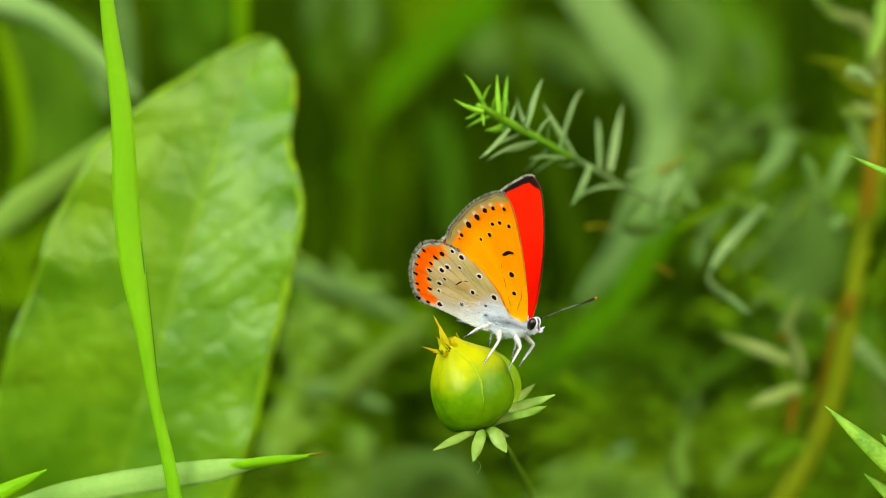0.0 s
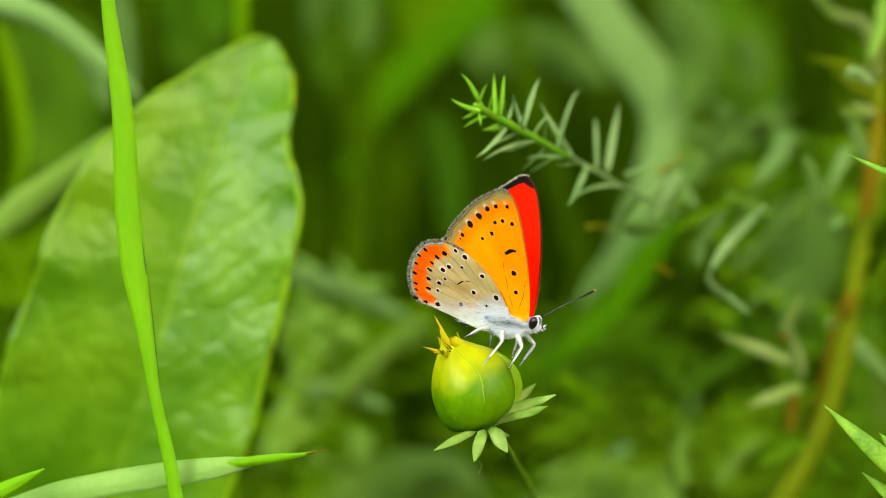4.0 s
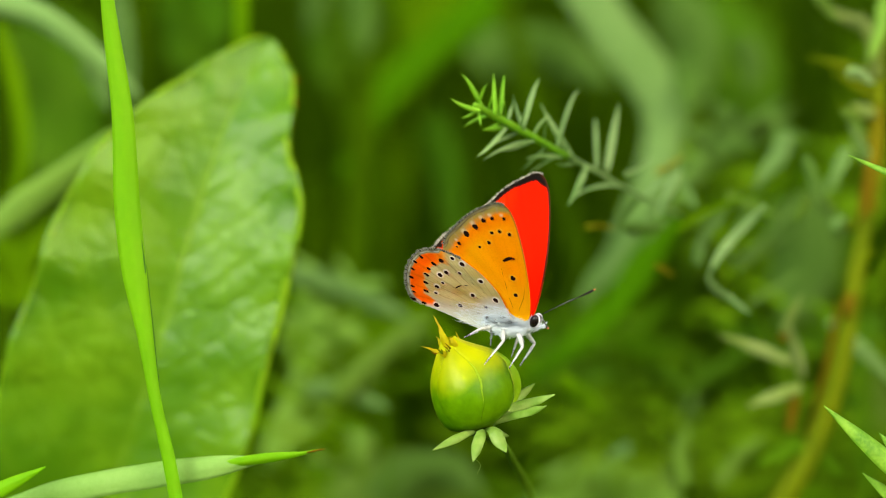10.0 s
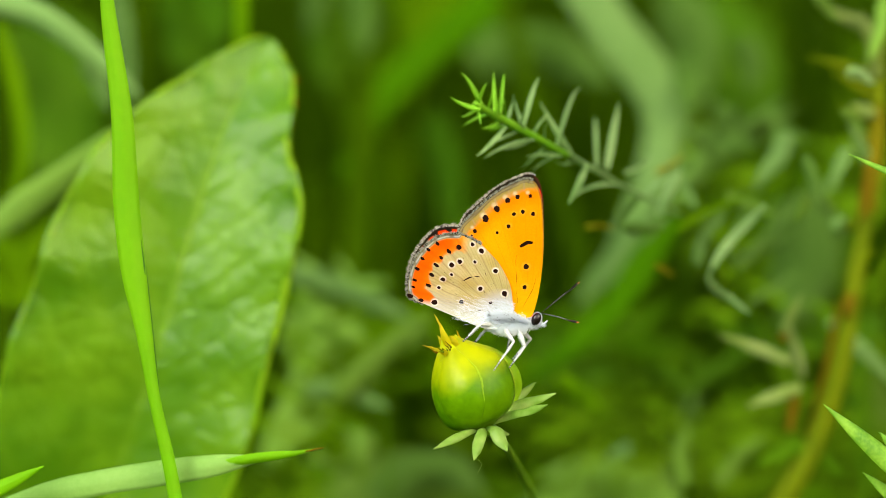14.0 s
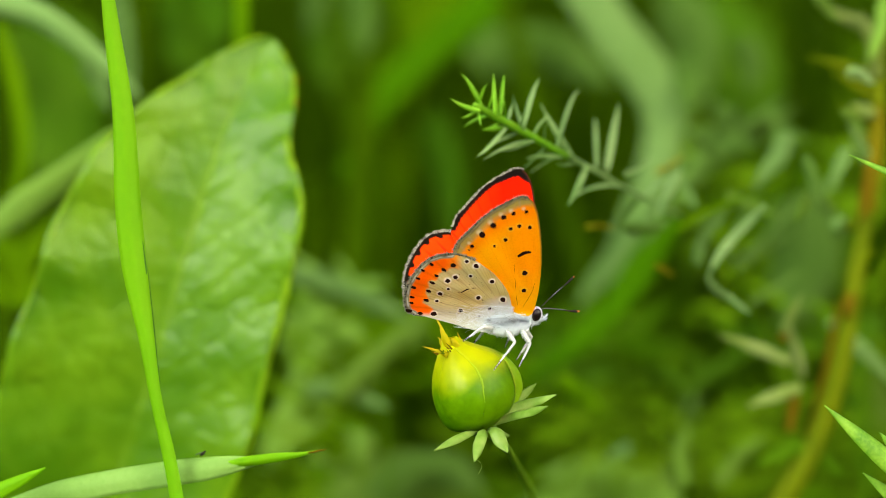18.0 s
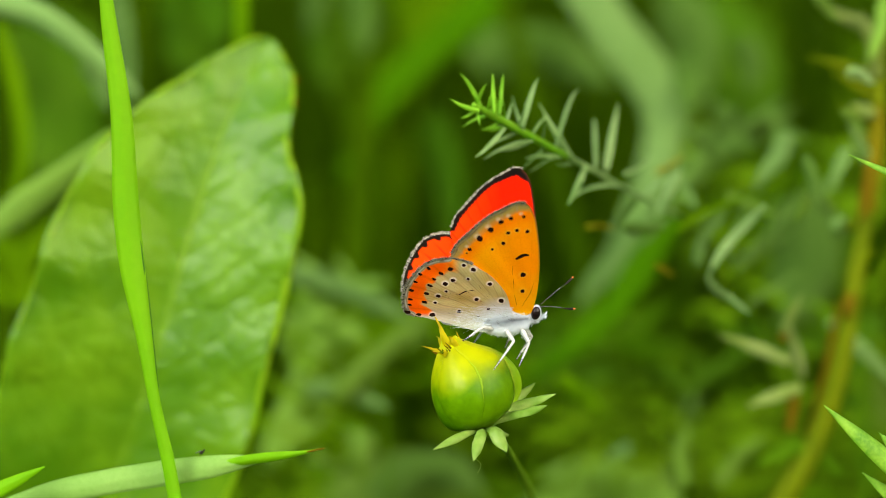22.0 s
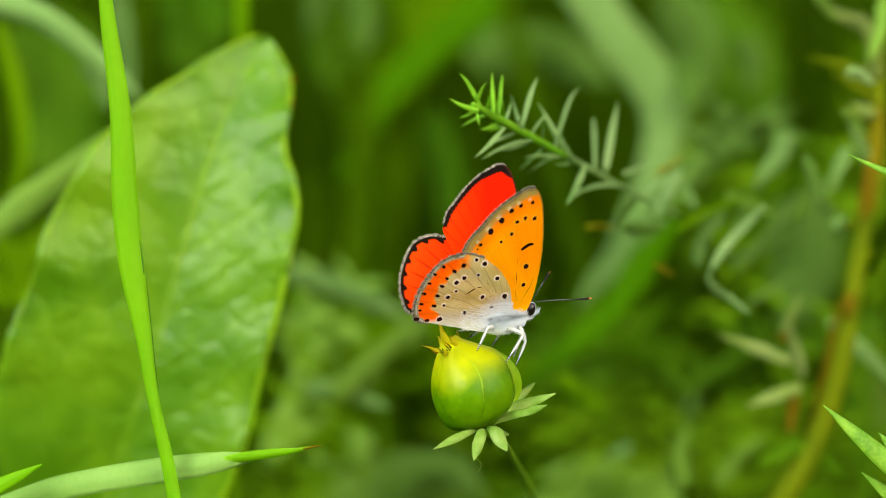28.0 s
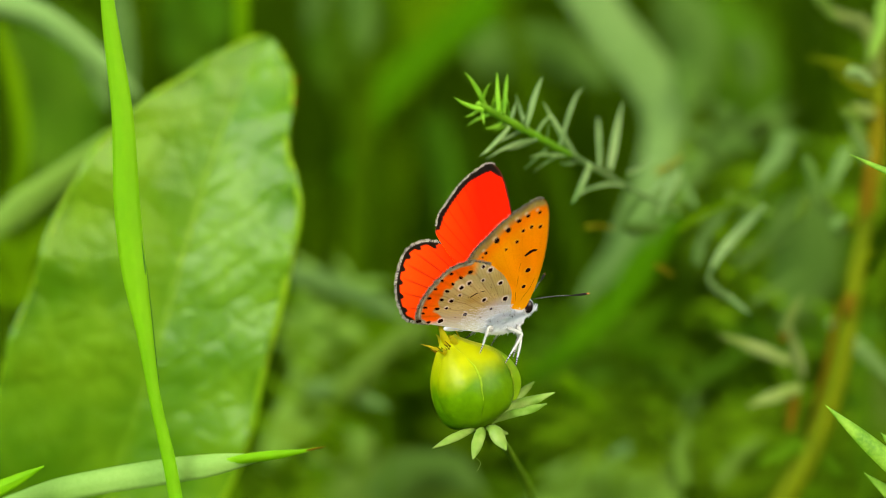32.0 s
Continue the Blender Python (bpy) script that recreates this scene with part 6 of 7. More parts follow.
def feeler(side, turn, rise):
    return pose(1.9 * MM, 0.35 * side * MM, 0.8 * MM, 0, -rise, turn)


RIGHT_FEELER = [(0, -65, 4), (2.3, -65, 4), (2.7, -63, -6), (3, -61, -14), (3.5, -65, -5), (4.3, -65, 3), (6, -65, 4), (12.3, -62, 3), (13, -50, 3), (13.5, -60, 0), (14.5, -63, 2), (16.5, -64, 6), (20, -60, 7), (24, -64, 7), (24.5, -56, 3), (25, -45, -9), (25.5, -52, 1), (27.5, -56, 6), (30, -56, 9), (32, -55, 7)]
LEFT_FEELER = [(0, 54, 24), (2, 52, 21), (3.5, 52, 28), (6, 51, 24), (9, 51, 23.5), (11.5, 52, 19), (12.5, 49, 29), (14, 48, 33), (16.5, 49, 26), (18, 50, 21), (20, 51, 18.5), (22, 53, 15), (24, 49, 25), (25.5, 49, 26), (28, 46, 18), (30, 46, 13.5), (32, 46, 9)]


def between(rows, t):
    """The value of rows (seconds, place) at t."""
    for (t0, a), (t1, b) in zip(rows[:-1], rows[1:]):
        if t <= t1:
            f = (t - t0) / (t1 - t0)
            return Vector(a) * (1 - f) + Vector(b) * f
    return Vector(rows[-1][1])


def aimed(way, pole):
    """A turn that brings -z to way and keeps x near the pole."""
    z = -way.normalized()
    y = z.cross(pole).normalized()
    return Matrix((y.cross(z), y, z)).transposed()


def walk_legs():
    """Two-bone legs: hips ride on the body, feet hold the bud."""
    for name, (hip, upper, lower, pole, feet) in LEGS.items():
        thigh, shin = LEG_PARTS[name]
        thigh_rows, shin_rows = [], []
        for t, body in BODY_ROWS:
            foot = body.inverted() @ ((between(feet, t) + Vector((0, 0, EYE_HEIGHT))) * MM) / MM
            d = foot - Vector(hip)
            reach = min(max(d.length, abs(upper - lower) + 0.05), upper + lower - 0.02)
            along = (upper**2 - lower**2 + reach**2) / (2 * reach)
            out = math.sqrt(max(upper**2 - along**2, 0.0))
            w = d.normalized()
            p = (Vector(pole) - w * Vector(pole).dot(w)).normalized()
            knee = w * along + p * out
            a, b = aimed(knee, p), aimed(w * reach - knee, p)
            m = Matrix.Translation(Vector(hip) * MM) @ a.to_4x4()
            n = Matrix.Translation((Vector(hip) + knee) * MM) @ b.to_4x4()
            thigh_rows.append((t, m))
            shin_rows.append((t, m.inverted() @ n))
        walk(thigh, thigh_rows)
        walk(shin, shin_rows)


# ---- a tiny gnat that rests on the bent blade for a while ----
gnat = thing("gnat", "tiny dark gnat resting on a grass blade", "insect")
part("body", ball((0, 0, 0.25), 0.36, 0.16, 0.18), BLACK, gnat, local=True)
part("head", ball((0.42, 0, 0.3), 0.13, 0.12, 0.13), BLACK, gnat, local=True)
for s in (-1, 1):
    part("wing", sheet([(0.1, 0.06 * s, 0.42), (-0.3, 0.16 * s, 0.55), (-0.75, 0.2 * s, 0.62)], [0.05, 0.16, 0.05], [0.05, 0.16, 0.05], facing=(0, -0.3 * s, 1), n=8, m=4, thick=0.02), FUR_DARK, gnat, local=True)
    for k in range(3):
        x = 0.25 - 0.22 * k
        part("leg", tube([(x, 0.1 * s, 0.2), (x - 0.05, 0.3 * s, 0.32), (x - 0.12 + 0.1 * (1 - k), 0.42 * s, -0.02)], [0.03, 0.025, 0.02], 6, 5), BLACK, gnat, local=True)


def hover(x, y, z, turn=0.0, tilt=-35.0):
    return pose(x * MM, y * MM, (EYE_HEIGHT + z) * MM, 0, tilt, turn)


BODY_ROWS = [
    (0.0, perch(9.92, -8.71, 6.1, 16.8, -25.1)),
    (0.5, perch(9.93, -8.52, 6.3, 16.5, -25.4)),
    (1.0, perch(9.76, -8.93, 6.8, 15.7, -25.0)),
    (1.5, perch(9.78, -8.75, 7.4, 14.7, -25.1)),
    (2.0, perch(9.72, -9.09, 7.9, 13.4, -24.5)),
    (2.5, perch(9.62, -8.99, 7.6, 13.2, -25.0)),
    (3.0, perch(9.76, -8.72, 6.0, 13.7, -23.1)),
    (3.5, perch(9.94, -8.67, 6.2, 13.5, -22.6)),
    (5.5, perch(10.12, -8.43, 7.9, 12.4, -22.5)),
    (6.0, perch(10.04, -8.48, 8.8, 12.5, -22.1)),
    (6.5, perch(9.94, -8.43, 9.3, 13.1, -21.9)),
    (7.0, perch(10, -8.4, 8.8, 14.0, -22.1)),
    (7.5, perch(10.04, -8.4, 8.6, 12.4, -21.9)),
    (8.0, perch(10.12, -8.61, 7.5, 14.2, -18.4)),
    (8.5, perch(10.11, -8.51, 7.3, 12.7, -18.0)),
    (9.0, perch(10.1, -8.45, 9.1, 10.7, -18.0)),
    (9.5, perch(10.08, -8.42, 9.8, 9.6, -18.8)),
    (10.0, perch(10.11, -8.44, 10.0, 10.8, -19.7)),
    (10.5, perch(10.21, -8.36, 10.2, 9.8, -19.8)),
    (11.0, perch(10.17, -8.28, 10.4, 9.0, -20.2)),
    (11.5, perch(10.33, -8.21, 10.7, 7.5, -20.3)),
    (12.0, perch(10.34, -8.32, 9.7, 7.8, -18.5)),
    (12.5, perch(10.34, -8.35, 7.5, 9.6, -15.3)),
    (13.0, perch(10.23, -8.44, 4.7, 12.3, -8.7)),
    (13.5, perch(10.17, -8.37, 3.2, 12.2, -1.5)),
    (14.0, perch(10.06, -8.26, 2.9, 11.2, 4.6)),
    (14.5, perch(10.06, -8.21, 3.3, 10.1, 7.3)),
    (16.5, perch(10.03, -8.1, 6.0, 4.8, 8.7)),
    (17.0, perch(10.01, -8.02, 7.2, 3.2, 9.2)),
    (17.5, perch(10.05, -7.99, 8.4, 2.7, 6.8)),
    (18.0, perch(10.07, -7.91, 9.4, 1.2, 5.2)),
    (18.5, perch(10.06, -7.87, 9.8, 1.1, 4.3)),
    (19.0, perch(10.03, -7.85, 9.8, 0.7, 3.7)),
    (19.5, perch(10.03, -7.82, 9.8, 0.6, 3.3)),
    (20.0, perch(10.06, -7.83, 9.9, 0, 2.0)),
    (20.5, perch(10.04, -7.84, 9.4, 0.4, 4.4)),
    (21.0, perch(9.91, -7.81, 9.8, -0.1, 3.7)),
    (21.5, perch(10.02, -7.77, 10.4, -1.2, 2.5)),
    (22.0, perch(9.99, -7.76, 10.6, -1.8, 1.4)),
    (22.5, perch(9.97, -7.7, 9.9, -1.6, 2.2)),
    (23.0, perch(9.91, -7.77, 8.3, 0.3, 5.0)),
    (23.5, perch(9.86, -7.78, 6.4, 2.1, 7.0)),
    (24.0, perch(9.85, -7.78, 6.0, 2.3, 7.5)),
    (24.5, perch(9.86, -7.7, 5.1, 2.0, 14.7)),
    (25.0, perch(9.63, -7.63, 3.8, 3.1, 19.6)),
    (25.5, perch(9.61, -7.57, 3.9, 3.8, 19.8)),
    (27.5, perch(9.46, -7.4, 6.3, -2.7, 23.2)),
    (28.0, perch(9.35, -7.37, 6.7, -4.4, 24.5)),
    (28.5, perch(9.27, -7.26, 7.6, -5.8, 24.7)),
    (29.0, perch(9.29, -7.19, 8.0, -5.2, 24.9)),
    (29.5, perch(8.96, -7, 7.9, -4.3, 25.8)),
    (30.0, perch(9.04, -7.02, 8.3, -6.0, 25.2)),
    (30.5, perch(8.94, -7.06, 8.9, -8.0, 25.0)),
    (31.0, perch(8.94, -7.18, 9.0, -8.4, 25.6)),
    (31.5, perch(9, -7.14, 8.7, -7.9, 25.8)),
    (32.0, perch(9.06, -7.17, 8.5, -9.2, 25.4)),
]


def motions():
    # the butterfly on the bud: it shuffles round and opens its wings a little
    walk(butterfly, BODY_ROWS)
    walk(right_forewing, [
        (0.0, right_fore(25.4, -4.1)), (0.5, right_fore(24.4, -3.3)), (1.0, right_fore(26.2, -2.7)), (1.5, right_fore(27.0, -2.2)),
        (2.0, right_fore(29.1, -1.5)), (2.5, right_fore(29.2, -1.3)), (3.0, right_fore(22.8, -1.8)), (3.5, right_fore(22.8, -2.1)),
        (5.5, right_fore(28.4, -2.0)), (6.0, right_fore(29.4, -2.3)), (6.5, right_fore(31.6, -3.4)), (7.0, right_fore(28.0, -3.2)),
        (7.5, right_fore(29.1, -1.6)), (8.0, right_fore(24.8, -3.0)), (8.5, right_fore(23.6, -1.0)), (9.0, right_fore(29.3, 0.5)), (9.5, right_fore(30.9, 1.4)),
        (10.0, right_fore(30.0, 0.4)), (10.5, right_fore(30.1, 1.9)), (11.0, right_fore(31.0, 2.6)), (11.5, right_fore(33.3, 3.5)),
        (12.0, right_fore(31.9, 2.9)), (12.5, right_fore(27.0, 0.5)), (13.0, right_fore(20.5, -2.6)), (13.5, right_fore(20.5, -3.6)),
        (14.0, right_fore(20.4, -5.3)), (14.5, right_fore(19.1, -5.6)), (16.5, right_fore(25.1, -3.3)), (17.0, right_fore(24.6, -2.3)),
        (17.5, right_fore(25.9, -1.2)), (18.0, right_fore(28.8, 0.4)), (18.5, right_fore(29.5, 1.0)), (19.0, right_fore(29.6, 1.5)),
        (19.5, right_fore(30.0, 1.6)), (20.0, right_fore(31.2, 2.7)), (20.5, right_fore(26.8, 1.3)), (21.0, right_fore(29.3, 1.7)),
        (21.5, right_fore(30.3, 3.3)), (22.0, right_fore(31.6, 4.2)), (22.5, right_fore(31.6, 3.8)), (23.0, right_fore(26.3, 0.8)),
        (23.5, right_fore(22.7, -1.7)), (24.0, right_fore(25.4, -1.5)), (24.5, right_fore(23.7, -1.7)), (25.0, right_fore(17.4, -4.1)),
        (25.5, right_fore(17.8, -4.4)), (27.5, right_fore(28.3, -1.8)), (28.0, right_fore(26.6, -1.3)), (28.5, right_fore(29.3, -0.3)),
        (29.0, right_fore(29.8, -1.0)), (29.5, right_fore(27.9, -2.1)), (30.0, right_fore(28.3, -0.8)), (30.5, right_fore(30.5, 1.0)),
        (31.0, right_fore(30.9, 1.6)), (31.5, right_fore(30.3, 1.5)), (32.0, right_fore(32.7, 2.5)),
    ])
    walk(right_hindwing, [
        (0.0, right_hind(25.4, -8.7)), (0.5, right_hind(24.4, -8.0)), (1.0, right_hind(26.2, -7.4)), (1.5, right_hind(27.0, -6.9)),
        (2.0, right_hind(29.1, -5.6)), (2.5, right_hind(29.2, -5.3)), (3.0, right_hind(22.8, -4.0)), (3.5, right_hind(22.8, -3.8)),
        (5.5, right_hind(28.4, -5.8)), (6.0, right_hind(29.4, -7.5)), (6.5, right_hind(31.6, -6.9)), (7.0, right_hind(28.0, -4.6)),
        (7.5, right_hind(29.1, -0.6)), (8.0, right_hind(24.8, 0.7)), (8.5, right_hind(23.6, -0.9)), (9.0, right_hind(29.3, -1.1)), (9.5, right_hind(30.9, -1.2)),
        (10.0, right_hind(30.0, -1.7)), (10.5, right_hind(30.1, 2.2)), (11.0, right_hind(31.0, 3.3)), (11.5, right_hind(33.3, 5.3)),
        (12.0, right_hind(31.9, 4.7)), (12.5, right_hind(27.0, 2.3)), (13.0, right_hind(20.5, -0.4)), (13.5, right_hind(20.5, -0.1)),
        (14.0, right_hind(20.4, -1.8)), (14.5, right_hind(19.1, -3.1)), (16.5, right_hind(25.1, 0.4)), (17.0, right_hind(24.6, 1.0)),
        (17.5, right_hind(25.9, 1.6)), (18.0, right_hind(28.8, 1.5)), (18.5, right_hind(29.5, 2.4)), (19.0, right_hind(29.6, 3.9)),
        (19.5, right_hind(30.0, 4.3)), (20.0, right_hind(31.2, 5.7)), (20.5, right_hind(26.8, 3.4)), (21.0, right_hind(29.3, 2.4)),
        (21.5, right_hind(30.3, 3.1)), (22.0, right_hind(31.6, 4.7)), (22.5, right_hind(31.6, 5.8)), (23.0, right_hind(26.3, 3.0)),
        (23.5, right_hind(22.7, -0.4)), (24.0, right_hind(25.4, 0.5)), (24.5, right_hind(23.7, 5.2)), (25.0, right_hind(17.4, 1.9)),
        (25.5, right_hind(17.8, -2.6)), (27.5, right_hind(28.3, 0.9)), (28.0, right_hind(26.6, 0.8)), (28.5, right_hind(29.3, 0.7)),
        (29.0, right_hind(29.8, 0.9)), (29.5, right_hind(27.9, -0.9)), (30.0, right_hind(28.3, 0.4)), (30.5, right_hind(30.5, 1.5)),
        (31.0, right_hind(30.9, 3.2)), (31.5, right_hind(30.3, 4.5)), (32.0, right_hind(32.7, 6.4)),
    ])
    walk(left_forewing, [
        (0.0, left_fore(17.8, -12.9)), (0.5, left_fore(17.3, -13.1)), (1.0, left_fore(18.3, -11.5)), (1.5, left_fore(19.0, -9.3)), (2.0, left_fore(19.6, -7.4)),
        (2.5, left_fore(19.4, -7.4)), (3.0, left_fore(18.4, -12.9)), (3.5, left_fore(18.0, -12.7)), (5.5, left_fore(19.9, -6.1)), (6.0, left_fore(20.3, -5.6)),
        (6.5, left_fore(21.5, -6.0)), (7.0, left_fore(19.4, -8.3)), (7.5, left_fore(19.7, -6.1)), (8.0, left_fore(19.2, -8.7)), (8.5, left_fore(19.9, -7.4)),
        (9.0, left_fore(19.3, -2.2)), (9.5, left_fore(21.9, -1.3)), (10.0, left_fore(21.6, -3.2)), (10.5, left_fore(21.6, -2.5)), (11.0, left_fore(22.7, -1.0)),
        (11.5, left_fore(22.9, 1.3)), (12.0, left_fore(21.7, -0.3)), (12.5, left_fore(19.0, -3.3)), (13.0, left_fore(19.3, -7.2)), (13.5, left_fore(18.3, -3.5)),
        (14.0, left_fore(16.7, -0.4)), (14.5, left_fore(17.3, 1.1)), (16.5, left_fore(17.2, 2.7)), (17.0, left_fore(17.8, 3.9)), (17.5, left_fore(18.5, 3.8)),
        (18.0, left_fore(20.4, 4.5)), (18.5, left_fore(21.4, 4.3)), (19.0, left_fore(21.7, 4.7)), (19.5, left_fore(22.2, 4.4)), (20.0, left_fore(22.3, 4.3)),
        (20.5, left_fore(21.3, 4.7)), (21.0, left_fore(22.2, 5.1)), (21.5, left_fore(22.1, 6.3)), (22.0, left_fore(22.4, 6.4)), (22.5, left_fore(22.4, 5.7)),
        (23.0, left_fore(19.4, 4.6)), (23.5, left_fore(18.8, 3.3)), (24.0, left_fore(18.6, 3.0)), (24.5, left_fore(18.0, 6.5)), (25.0, left_fore(17.6, 6.7)),
        (25.5, left_fore(17.2, 6.3)), (27.5, left_fore(17.7, 8.4)), (28.0, left_fore(17.6, 9.4)), (28.5, left_fore(20.2, 9.7)), (29.0, left_fore(20.7, 8.7)),
        (29.5, left_fore(21.3, 8.4)), (30.0, left_fore(21.4, 9.1)), (30.5, left_fore(22.5, 10.4)), (31.0, left_fore(22.7, 11.0)), (31.5, left_fore(21.8, 10.9)),
        (32.0, left_fore(20.7, 11.0)),
    ])
    walk(left_hindwing, [
        (0.0, left_hind(17.8, -6.5)), (0.5, left_hind(17.3, -6.2)), (1.0, left_hind(18.3, -5.9)), (1.5, left_hind(19.0, -5.6)), (2.0, left_hind(19.6, -5.4)),
        (2.5, left_hind(19.4, -5.1)), (3.0, left_hind(18.4, -4.8)), (3.5, left_hind(18.0, -4.5)), (5.5, left_hind(19.9, -3.9)), (6.0, left_hind(20.3, -3.8)),
        (6.5, left_hind(21.5, -3.6)), (7.0, left_hind(19.4, -3.5)), (7.5, left_hind(19.7, -2.7)), (8.0, left_hind(19.2, -1.8)), (8.5, left_hind(19.9, -1.0)),
        (9.0, left_hind(19.3, 1.2)), (9.5, left_hind(21.9, 1.4)), (10.0, left_hind(21.6, 1.5)), (10.5, left_hind(21.6, 1.8)), (11.0, left_hind(22.7, 2.0)),
        (11.5, left_hind(22.9, 2.2)), (12.0, left_hind(21.7, 2.5)), (12.5, left_hind(19.0, 3.2)), (13.0, left_hind(16.5, 5.6)), (13.5, left_hind(16.8, 3.6)),
        (14.0, left_hind(16.0, 1.6)), (14.5, left_hind(17.3, -0.9)), (16.5, left_hind(17.2, 2.6)), (17.0, left_hind(17.8, 3.9)), (17.5, left_hind(18.5, 4.1)),
        (18.0, left_hind(20.4, 4.9)), (18.5, left_hind(21.4, 4.9)), (19.0, left_hind(21.7, 4.8)), (19.5, left_hind(22.2, 4.3)), (20.0, left_hind(22.3, 4.0)),
        (20.5, left_hind(21.3, 4.6)), (21.0, left_hind(22.2, 4.9)), (21.5, left_hind(22.1, 6.2)), (22.0, left_hind(22.4, 5.9)), (22.5, left_hind(22.4, 5.3)),
        (23.0, left_hind(19.4, 4.5)), (23.5, left_hind(18.8, 2.6)), (24.0, left_hind(18.6, 2.2)), (24.5, left_hind(16.9, 4.2)), (25.0, left_hind(14.4, 4.6)),
        (25.5, left_hind(15.2, 3.0)), (27.5, left_hind(17.7, 3.0)), (28.0, left_hind(17.6, 4.0)), (28.5, left_hind(20.2, 4.0)), (29.0, left_hind(20.7, 2.5)),
        (29.5, left_hind(21.3, 1.8)), (30.0, left_hind(21.4, 3.0)), (30.5, left_hind(22.5, 4.6)), (31.0, left_hind(22.7, 4.9)), (31.5, left_hind(21.8, 4.4)),
        (32.0, left_hind(20.7, 4.1)),
    ])
    # stems and leaves that stir in the air
    walk(flower_bud, [
        (0.0, drift(-0, -0.03)), (0.5, drift(-0.05, 0.01)), (1.0, drift(-0.1, -0.11)), (1.5, drift(-0.12, -0.24)), (2.0, drift(-0.16, -0.35)),
        (2.5, drift(-0.18, -0.32)), (3.0, drift(-0.12, -0.18)), (3.5, drift(0.03, -0.07)), (5.5, drift(0.17, 0.01)), (6.0, drift(0.16, 0.04)),
        (6.5, drift(0.08, 0.07)), (7.0, drift(0.05, 0.1)), (7.5, drift(0.01, 0.08)), (8.0, drift(-0.01, 0.01)), (8.5, drift(-0.01, -0.01)),
        (9.0, drift(-0.01, -0)), (9.5, drift(-0.02, -0)), (10.0, drift(-0.02, 0.01)), (10.5, drift(0.01, 0.06)), (11.0, drift(0.09, 0.12)),
        (11.5, drift(0.16, 0.14)), (12.0, drift(0.19, 0.12)), (12.5, drift(0.16, 0.11)), (13.0, drift(0.11, 0.11)), (13.5, drift(0.08, 0.14)),
        (14.0, drift(0.09, 0.15)), (14.5, drift(0.11, 0.09)), (16.5, drift(0.13, -0.01)), (17.0, drift(0.13, -0.05)), (17.5, drift(0.14, -0.03)),
        (18.0, drift(0.15, -0.02)), (18.5, drift(0.13, -0.01)), (19.0, drift(0.09, 0.01)), (19.5, drift(0.08, 0.03)), (20.0, drift(0.09, 0.04)),
        (20.5, drift(0.07, 0.03)), (21.0, drift(0.03, 0.03)), (21.5, drift(0.04, 0.05)), (22.0, drift(0.04, 0.06)), (22.5, drift(0.03, 0.07)),
        (23.0, drift(0.03, 0.1)), (23.5, drift(0.01, 0.13)), (24.0, drift(-0, 0.13)), (24.5, drift(-0, 0.13)), (25.0, drift(-0.01, 0.12)),
        (25.5, drift(0.01, 0.11)), (27.5, drift(0.05, 0.11)), (28.0, drift(0.06, 0.12)), (28.5, drift(0.05, 0.17)), (29.0, drift(-0.02, 0.29)),
        (29.5, drift(-0.14, 0.42)), (30.0, drift(-0.18, 0.43)), (30.5, drift(-0.18, 0.36)), (31.0, drift(-0.13, 0.31)), (31.5, drift(-0.05, 0.3)),
        (32.0, drift(-0.03, 0.26)),
    ])
    walk(tall_blade, [
        (0.0, drift(0.11, -0)), (0.5, drift(0.05, -0)), (1.0, drift(0.03, -0)), (1.5, drift(-0, -0)), (2.0, drift(-0.08, -0)), (2.5, drift(-0.04, -0)),
        (3.0, drift(0.16, -0)), (3.5, drift(0.26, -0)), (5.5, drift(0.29, -0)), (6.0, drift(0.33, -0)), (6.5, drift(0.33, -0)), (7.0, drift(0.28, -0)),
        (7.5, drift(0.2, -0)), (8.0, drift(0.2, -0)), (8.5, drift(0.2, -0)), (9.0, drift(0.13, -0)), (9.5, drift(0.16, -0)), (10.0, drift(0.22, -0)),
        (10.5, drift(0.25, -0)), (11.0, drift(0.29, -0)), (11.5, drift(0.28, -0)), (12.0, drift(0.17, -0)), (12.5, drift(0.15, 0)),
        (13.0, drift(0.22, -0)), (13.5, drift(0.22, -0)), (14.0, drift(0.15, 0)), (14.5, drift(0.12, 0)), (16.5, drift(0.17, 0)), (17.0, drift(0.27, -0)),
        (17.5, drift(0.32, -0)), (18.0, drift(0.33, -0)), (18.5, drift(0.36, -0)), (19.0, drift(0.33, -0)), (19.5, drift(0.28, -0)),
        (20.0, drift(0.26, -0)), (20.5, drift(0.24, -0)), (21.0, drift(0.19, -0)), (21.5, drift(0.13, -0)), (22.0, drift(0.08, -0)),
        (22.5, drift(0.01, -0)), (23.0, drift(-0.03, -0)), (23.5, drift(-0.04, 0)), (24.0, drift(-0.05, 0)), (24.5, drift(-0.01, 0)),
        (25.0, drift(-0.01, 0)), (25.5, drift(-0.05, 0)), (27.5, drift(-0.04, 0)), (28.0, drift(0, -0)), (28.5, drift(0.07, -0)), (29.0, drift(0.04, -0)),
        (29.5, drift(-0.08, 0)), (30.0, drift(-0.09, 0)), (30.5, drift(-0.07, 0)), (31.0, drift(-0.03, -0)), (31.5, drift(0.12, -0)),
        (32.0, drift(0.21, -0)),
    ])
